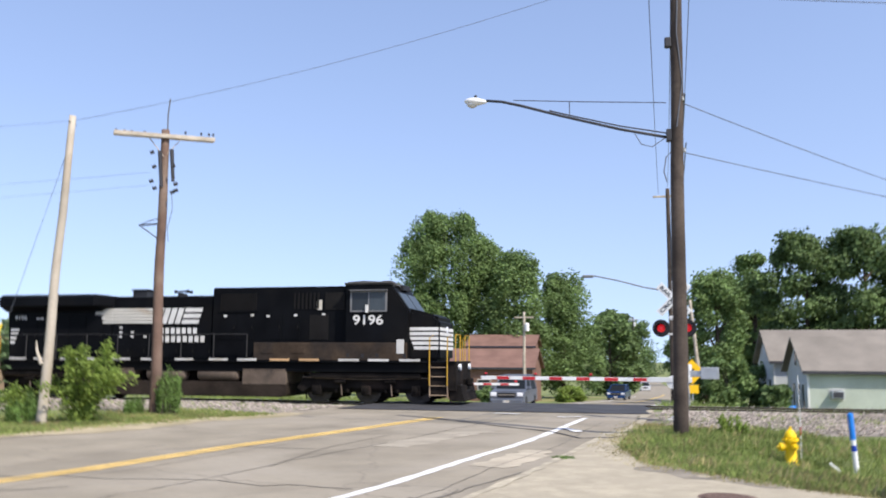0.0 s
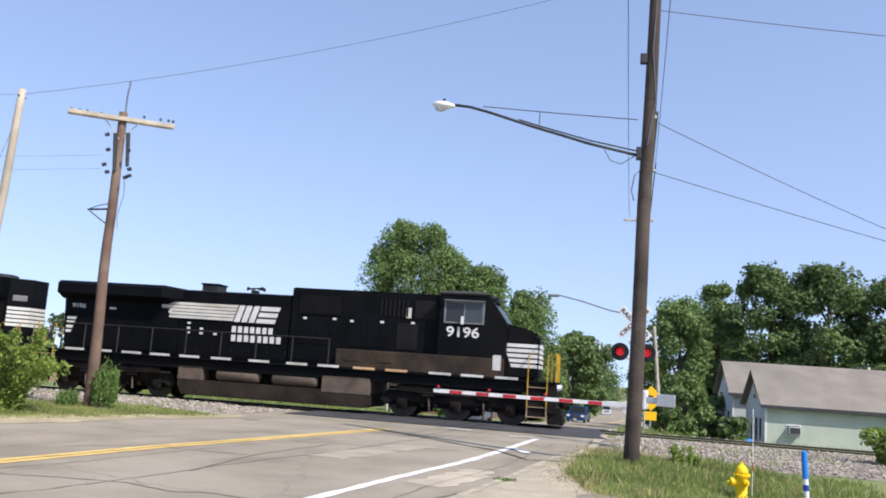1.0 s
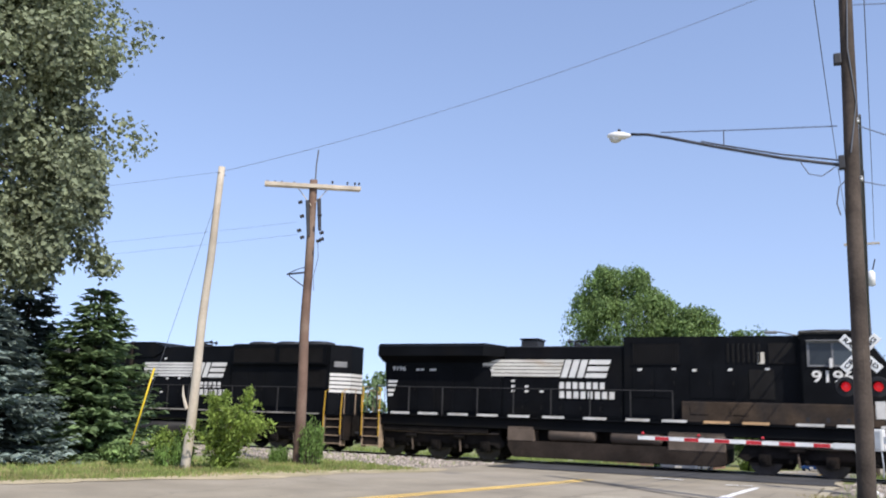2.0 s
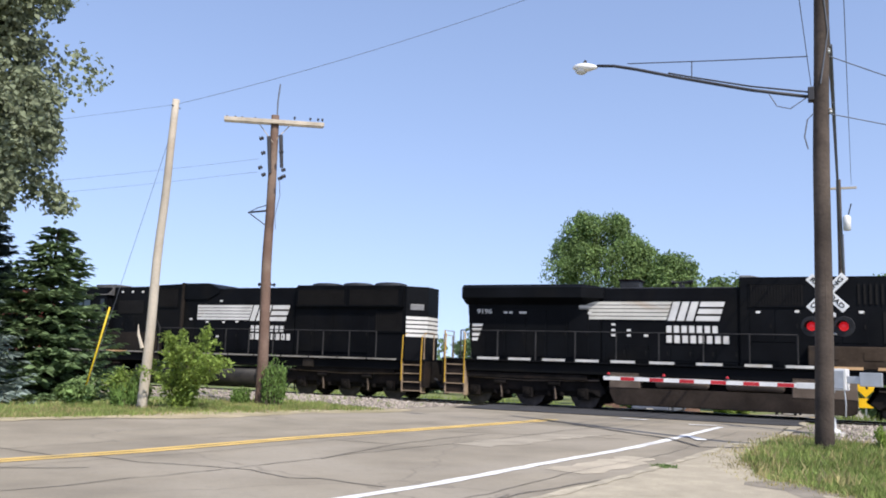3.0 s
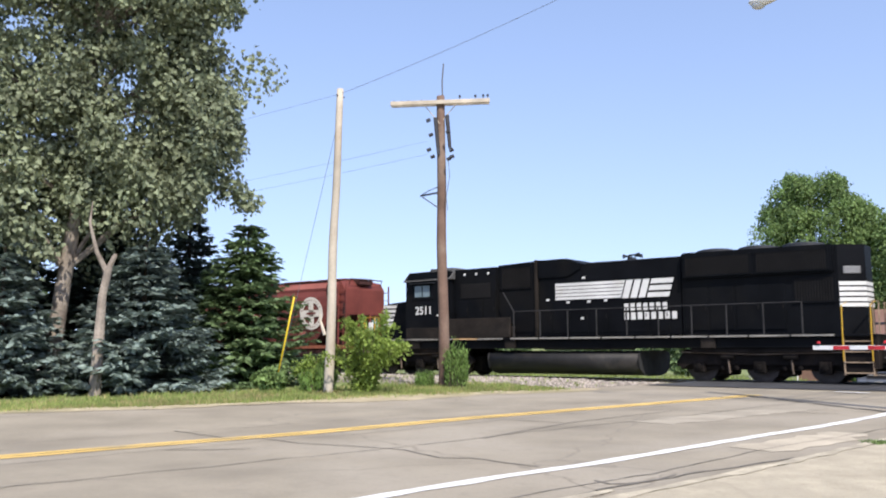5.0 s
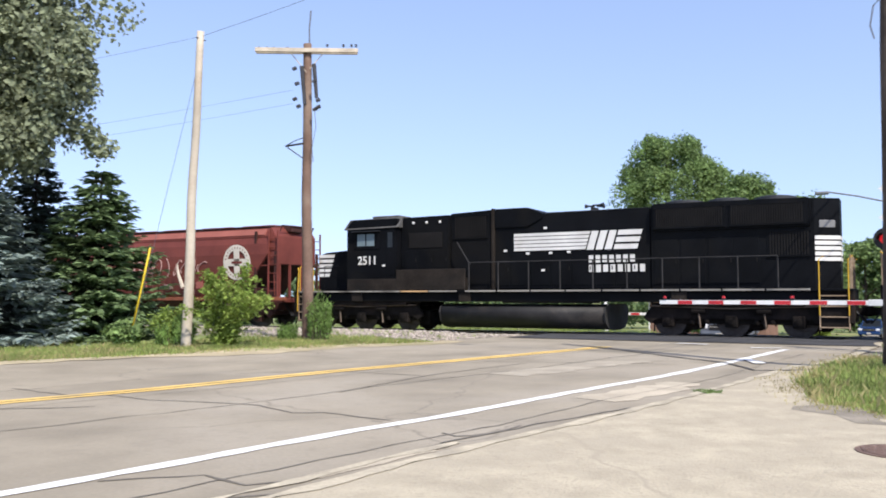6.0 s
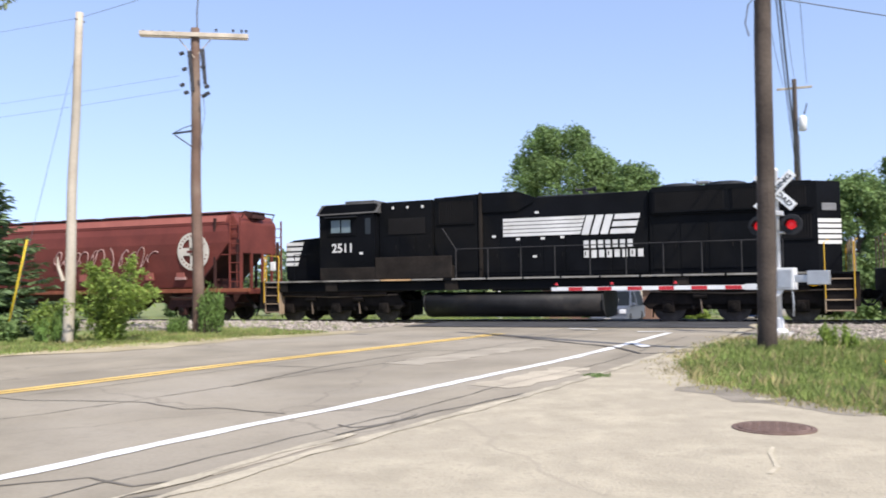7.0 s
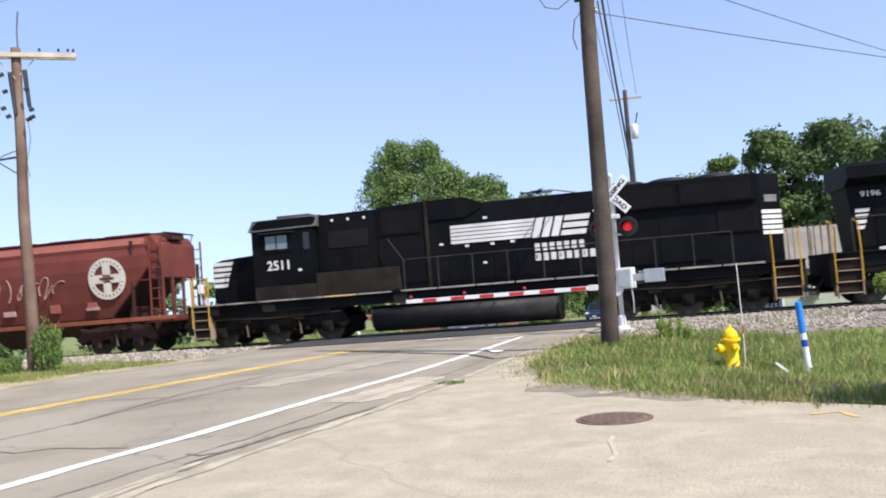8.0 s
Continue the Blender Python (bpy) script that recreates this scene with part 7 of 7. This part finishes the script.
def grass_patch(name, label, seed, n, where, h0, h1, material):
    rng = np.random.default_rng(seed)
    verts, faces = [], []
    while len(faces) < n:
        x, y = where(rng)
        if x is None:
            continue
        z = ground_z(x, y) - 0.03
        tall = 0.55 + 0.9 * (0.5 + 0.5 * noise.noise((x * 0.8, y * 0.8, seed)))
        for _ in range(5):
            px, py = x + rng.normal() * 0.05, y + rng.normal() * 0.05
            a, h = rng.uniform(0, math.tau), rng.uniform(h0, h1) * tall
            w, lean = rng.uniform(0.006, 0.012), rng.uniform(0.05, 0.6) * h
            b = rng.uniform(0, math.tau)
            dx, dy = math.cos(a) * w, math.sin(a) * w
            k = len(verts)
            verts += [(px - dx, py - dy, z), (px + dx, py + dy, z), (px + math.cos(b) * lean * 0.4 + dx * 0.7, py + math.sin(b) * lean * 0.4 + dy * 0.7, z + h * 0.6), (px + math.cos(b) * lean, py + math.sin(b) * lean, z + h)]
            faces.append((k, k + 1, k + 2, k + 3))
    return tagged(sheet(name, verts, faces, material), label, "grass", kind="stuff")


def right_verge(rng):
    y = rng.uniform(11.0, 23.4)
    x = APRON_R(y) + abs(rng.normal()) * 3.2 + rng.uniform(-0.12, 0.5)
    return (x, y) if x < 15 and y < 23.2 - max(0, x - 3.5) * 0.9 + 0.5 * math.sin(x * 2.3) else (None, None)


def left_verge(rng):
    y = rng.uniform(9.0, 25.2)
    x = EDGE_L(y) - abs(rng.normal()) * 2.0 + rng.uniform(-0.4, 0.35)
    return (x, y) if x > -30 else (None, None)


def track_margin(rng):
    y = rng.uniform(24.2, 29) if rng.random() < 0.75 else rng.uniform(36, 39)
    x = rng.uniform(-26, 14)
    return (None, None) if EDGE_L(y) - 0.4 < x < APRON_R(min(y, 31)) + 0.2 else (x, y)


def far_verge(rng):
    x, y = rng.uniform(-26, 16), rng.uniform(38.5, 52)
    return (None, None) if EDGE_L(y) - 0.2 < x < SEAM(y) + 0.2 else (x, y)


grass_patch("grass", "long green roadside grass round the hydrant", 101, 52000, right_verge, 0.07, 0.18, M_BLADE)
grass_patch("grass", "dry yellowish stems among the grass", 102, 4000, right_verge, 0.10, 0.26, M_DRY)
grass_patch("grass", "mown green and yellow verge grass", 103, 34000, left_verge, 0.06, 0.17, M_BLADE)
grass_patch("grass", "dry yellowish verge grass", 104, 22000, left_verge, 0.05, 0.15, M_DRY)
def ragged_edge(rng):
    y = rng.uniform(12.0, 25.0)
    return APRON_R(y) + rng.normal() * 0.28 + 0.1, y


grass_patch("grass", "thin dry grass fringing the pavement", 107, 9000, ragged_edge, 0.05, 0.13, M_DRY)
grass_patch("grass", "sparse weeds in the gravel", 105, 5000, track_margin, 0.06, 0.2, M_BLADE)
grass_patch("grass", "rough grass beyond the track", 106, 12000, far_verge, 0.2, 0.5, M_BLADE)


# ---- buildings beyond the crossing ----
def gable_house(label, x0, x1, y0, y1, zg, z_eave, z_ridge, y_ridge, wall, gable, wins, seed):
    """Ridge along x; the gable ends face left and right. wins: openings in the near wall (x, z, w, h) and in the left gable (y, z, w, h)."""
    b = tagged(empty("house", x0, y0, zg), label, "house")
    e, r, yr, X, Y = z_eave - zg, z_ridge - zg, y_ridge - y0, x1 - x0, y1 - y0
    front = part("wall", boxed(0, X, 0, 0.2, -0.9, e, 0.0), wall, b)
    part("wall", boxed(0, X, Y - 0.2, Y, -0.9, e, 0.0), wall, b)
    for x in (0.0, X - 0.2):
        bm = bmesh.new()
        o = [(0.2, -0.9), (Y - 0.2, -0.9), (Y - 0.2, e), (yr, r - 0.12), (0.2, e)]
        a = [bm.verts.new((x, y, z)) for y, z in o]
        c = [bm.verts.new((x + 0.2, y, z)) for y, z in o]
        bm.faces.new(a)
        bm.faces.new(c[::-1])
        for i in range(5):
            bm.faces.new((a[i], c[i], c[(i + 1) % 5], a[(i + 1) % 5]))
        bmesh.ops.recalc_face_normals(bm, faces=bm.faces[:])
        part("gable_wall", bm, gable, b)
    for (ya, za), (yb, zb) in (((-0.35, e - 0.12), (yr, r)), ((Y + 0.35, e - 0.12), (yr, r))):
        bm = bmesh.new()
        vs = [bm.verts.new(p) for p in ((-0.3, ya, za), (X + 0.3, ya, za), (X + 0.3, yb, zb), (-0.3, yb, zb))]
        up = [bm.verts.new((v.co.x, v.co.y, v.co.z + 0.14)) for v in vs]
        bm.faces.new(vs[::-1])
        bm.faces.new(up)
        for i in range(4):
            bm.faces.new((vs[i], vs[(i + 1) % 4], up[(i + 1) % 4], up[i]))
        bmesh.ops.recalc_face_normals(bm, faces=bm.faces[:])
        part("roof", bm, M_SHINGLE, b, "faded grey-brown shingle roof")
    part("fascia", boxed(-0.3, X + 0.3, -0.4, -0.355, e - 0.14, e + 0.04), M_DKSTEEL, b)
    n = int((e + 0.68) / 0.16)
    for i in range(n):
        z = -0.68 + i * 0.16
        part("siding_board", boxed(0, X, -0.022, -0.002, z, z + 0.15), wall, b)
    for x, z, w, h in wins[0]:
        fr = part("window", boxed(x - w / 2, x + w / 2, -0.06, 0.0, z, z + h, 0.01), M_TRIMW, b)
        part("pane", boxed(x - w / 2 + 0.06, x + w / 2 - 0.06, -0.075, -0.062, z + 0.06, z + h - 0.06), M_PANE, fr)
    for y, z, w, h in wins[1]:
        fr = part("window", boxed(-0.05, 0.0, y - w / 2, y + w / 2, z, z + h, 0.01), M_TRIMW, b)
        part("pane", boxed(-0.065, -0.052, y - w / 2 + 0.06, y + w / 2 - 0.06, z + 0.06, z + h - 0.06), M_PANE, fr)
    part("corner_board", boxed(-0.03, 0.08, -0.04, 0.06, -0.9, e), M_TRIMW, b)
    return b


ZH = -1.25
gable_house("pale green clapboard house with a grey shingle roof", 9.35, 25.5, 48.4, 54.2, ZH, 1.3, 3.1, 51.2, M_SIDING, M_SHADEW,
            ([(1.4, 1.05, 0.75, 0.6), (6.4, 0.8, 1.0, 0.6), (8.6, 0.8, 0.7, 0.6), (12, 0.6, 1.0, 0.9)], [(1.0, 0.4, 0.6, 1.5), (2.2, 0.4, 0.6, 1.5), (3.6, 0.4, 0.6, 1.5), (2.8, 2.8, 0.6, 0.9)]), 1)
gable_house("older pale wooden house wing with a grey shingle roof", 8.75, 23.0, 55.2, 61.5, ZH, 1.8, 3.7, 58.2, M_SHADEW, M_SHADEW, ([], [(1.2, 0.3, 0.7, 1.7), (3.0, 0.3, 0.7, 1.5)]), 2)
wu = tagged(empty("air_conditioner", 10.75, 48.3, -0.1), "small boxy window air conditioner", "air conditioner")
part("case", boxed(-0.3, 0.3, -0.35, 0.0, 0.0, 0.4, 0.02), M_CABINET, wu)
part("grille", boxed(-0.25, 0.25, -0.362, -0.352, 0.05, 0.35), M_DKSTEEL, wu)
bin_ = tagged(empty("barrel", 8.3, 47.6, ground_z(8.3, 47.6)), "blue plastic barrel beside the house", "barrel")
part("drum", lathe(bmesh.new(), [(0.27, 0), (0.3, 0.1), (0.3, 0.85), (0.27, 0.95)], 16), M_BLUE, bin_, smooth=True)
gable_house("low brown brick building with a wide brown roof", -17.5, -8.2, 74.5, 82, -1.8, 1.1, 2.7, 78, M_BRICKW, M_BRICKW, ([(2.0, 0.9, 1.2, 1.0), (5.0, 0.9, 1.2, 1.0), (7.4, 0.9, 1.0, 1.0)], []), 3)
gable_house("brown upper storey of a low brick building", -15.5, -9.0, 82.6, 88, -2.1, 3.1, 4.2, 85.5, M_BRICKW, M_BRICKW, ([(1.5, 3.3, 1.0, 0.8), (4.6, 3.3, 1.0, 0.8)], []), 4)
for ob in list(scene.collection.objects):
    if ob.name.startswith("roof") and ob.parent and "brown" in ob.parent.get("label", ""):
        ob.data.materials[0] = M_BROWNROOF
        ob["label"] = "brown shingle roof"


# ---- vehicles waiting beyond the crossing ----
def car(label, x, y, rz, L, W, H, paint, tall):
    c = tagged(empty("car", x, y, ground_z(x, y) + 0.035, rz), label, "car")
    g, hood = 0.24, H * (0.56 if tall else 0.58)
    body = prism(bmesh.new(), [(-L / 2, g + 0.12), (-L / 2 + 0.1, g), (L / 2 - 0.1, g), (L / 2, g + 0.15), (L / 2 - 0.05, hood * 0.95), (L * 0.26, hood + 0.06), (-L / 2 + 0.06, hood + 0.06)], -W / 2, W / 2, 0.07)
    part("body", body, paint, c)
    back = -L * 0.46 if tall else -L * 0.33
    cabin = bmesh.new()
    lo = [(L * 0.25, hood), (back, hood)]
    a = [cabin.verts.new(p) for p in ((L * 0.27, -W / 2 + 0.05, hood), (back, -W / 2 + 0.05, hood), (back, W / 2 - 0.05, hood), (L * 0.27, W / 2 - 0.05, hood))]
    b = [cabin.verts.new(p) for p in ((L * 0.09, -W / 2 + 0.22, H), (back + 0.15, -W / 2 + 0.22, H), (back + 0.15, W / 2 - 0.22, H), (L * 0.09, W / 2 - 0.22, H))]
    for i in range(4):
        cabin.faces.new((a[i], a[(i + 1) % 4], b[(i + 1) % 4], b[i]))
    cabin.faces.new(b)
    bmesh.ops.recalc_face_normals(cabin, faces=cabin.faces[:])
    part("windows", cabin, M_GLASS, c, "dark glazed cabin")
    part("roof", boxed(back + 0.12, L * 0.1, -W / 2 + 0.2, W / 2 - 0.2, H - 0.02, H + 0.04, 0.02), paint, c)
    for s in (-1, 1):
        for p, q in (((L * 0.27, s * (W / 2 - 0.05), hood), (L * 0.09, s * (W / 2 - 0.22), H)), ((back, s * (W / 2 - 0.05), hood), (back + 0.15, s * (W / 2 - 0.22), H)), ((-L * 0.08, s * (W / 2 - 0.05), hood), (-L * 0.08, s * (W / 2 - 0.2), H))):
            part("pillar", tubed([p, q], 0.045, 6), paint, c)
        part("headlight", boxed(L / 2 - 0.12, L / 2 + 0.01, min(s * W * 0.3, s * W * 0.47), max(s * W * 0.3, s * W * 0.47), hood * 0.68, hood * 0.9, 0.03), M_HEAD, c, "clear headlight")
        part("mirror", boxed(L * 0.2, L * 0.25, min(s * W / 2, s * (W / 2 + 0.16)), max(s * W / 2, s * (W / 2 + 0.16)), hood + 0.05, hood + 0.2, 0.02), paint, c)
        for x_ in (L * 0.31, -L * 0.3):
            wh = part("wheel", lathe(bmesh.new(), [(0.2, -0.1), (0.31, -0.1), (0.34, -0.07), (0.34, 0.07), (0.31, 0.1), (0.2, 0.1)], 18), M_TYRE, c, "black rubber tyre", at=pose(x_, s * (W / 2 - 0.1), 0.34, 90))
            part("rim", lathe(bmesh.new(), [(0.2, -0.09), (0.2, 0.09)], 14), M_CHROME, wh)
    part("grille", boxed(L / 2 - 0.04, L / 2 + 0.015, -W * 0.26, W * 0.26, hood * 0.62, hood * 0.88, 0.02), M_SIGB, c)
    part("grille_bar", boxed(L / 2 + 0.015, L / 2 + 0.025, -W * 0.24, W * 0.24, hood * 0.74, hood * 0.79), M_CHROME, c)
    part("bumper", boxed(L / 2 - 0.1, L / 2 + 0.06, -W / 2 + 0.05, W / 2 - 0.05, g, g + 0.26, 0.05), paint, c)
    part("number_plate", boxed(L / 2 + 0.06, L / 2 + 0.07, -0.16, 0.16, g + 0.06, g + 0.2), M_LETTERW, c, "plain pale number plate")
    return c


car("silver-blue off-road vehicle waiting at the crossing", -6.2, 47.2, -93, 4.6, 1.85, 1.7, M_CARS, True)
car("dark blue car waiting on the road", -0.95, 88, -98, 4.5, 1.8, 1.5, M_CARB, False)
car("pale pickup-sized car on the far road", 3.2, 178, -88, 5.2, 1.9, 1.8, M_CARW, True)


# ---- what moves ----
def motions():
    for car in TRAIN:
        walk(car, [(t, pose(s, YT, ZR)) for t, s in S_ROWS])
    ts = [i / 10 for i in range(81)]
    travelled = [float(np.interp(t, [r[0] for r in S_ROWS], [r[1] for r in S_ROWS])) for t in ts]
    for ax, x, r in WHEELS:
        walk(ax, [(t, pose(x, 0, r, 0, math.degrees((s - travelled[0]) / r) % 360.0, 0)) for t, s in zip(ts, travelled)])


motions()
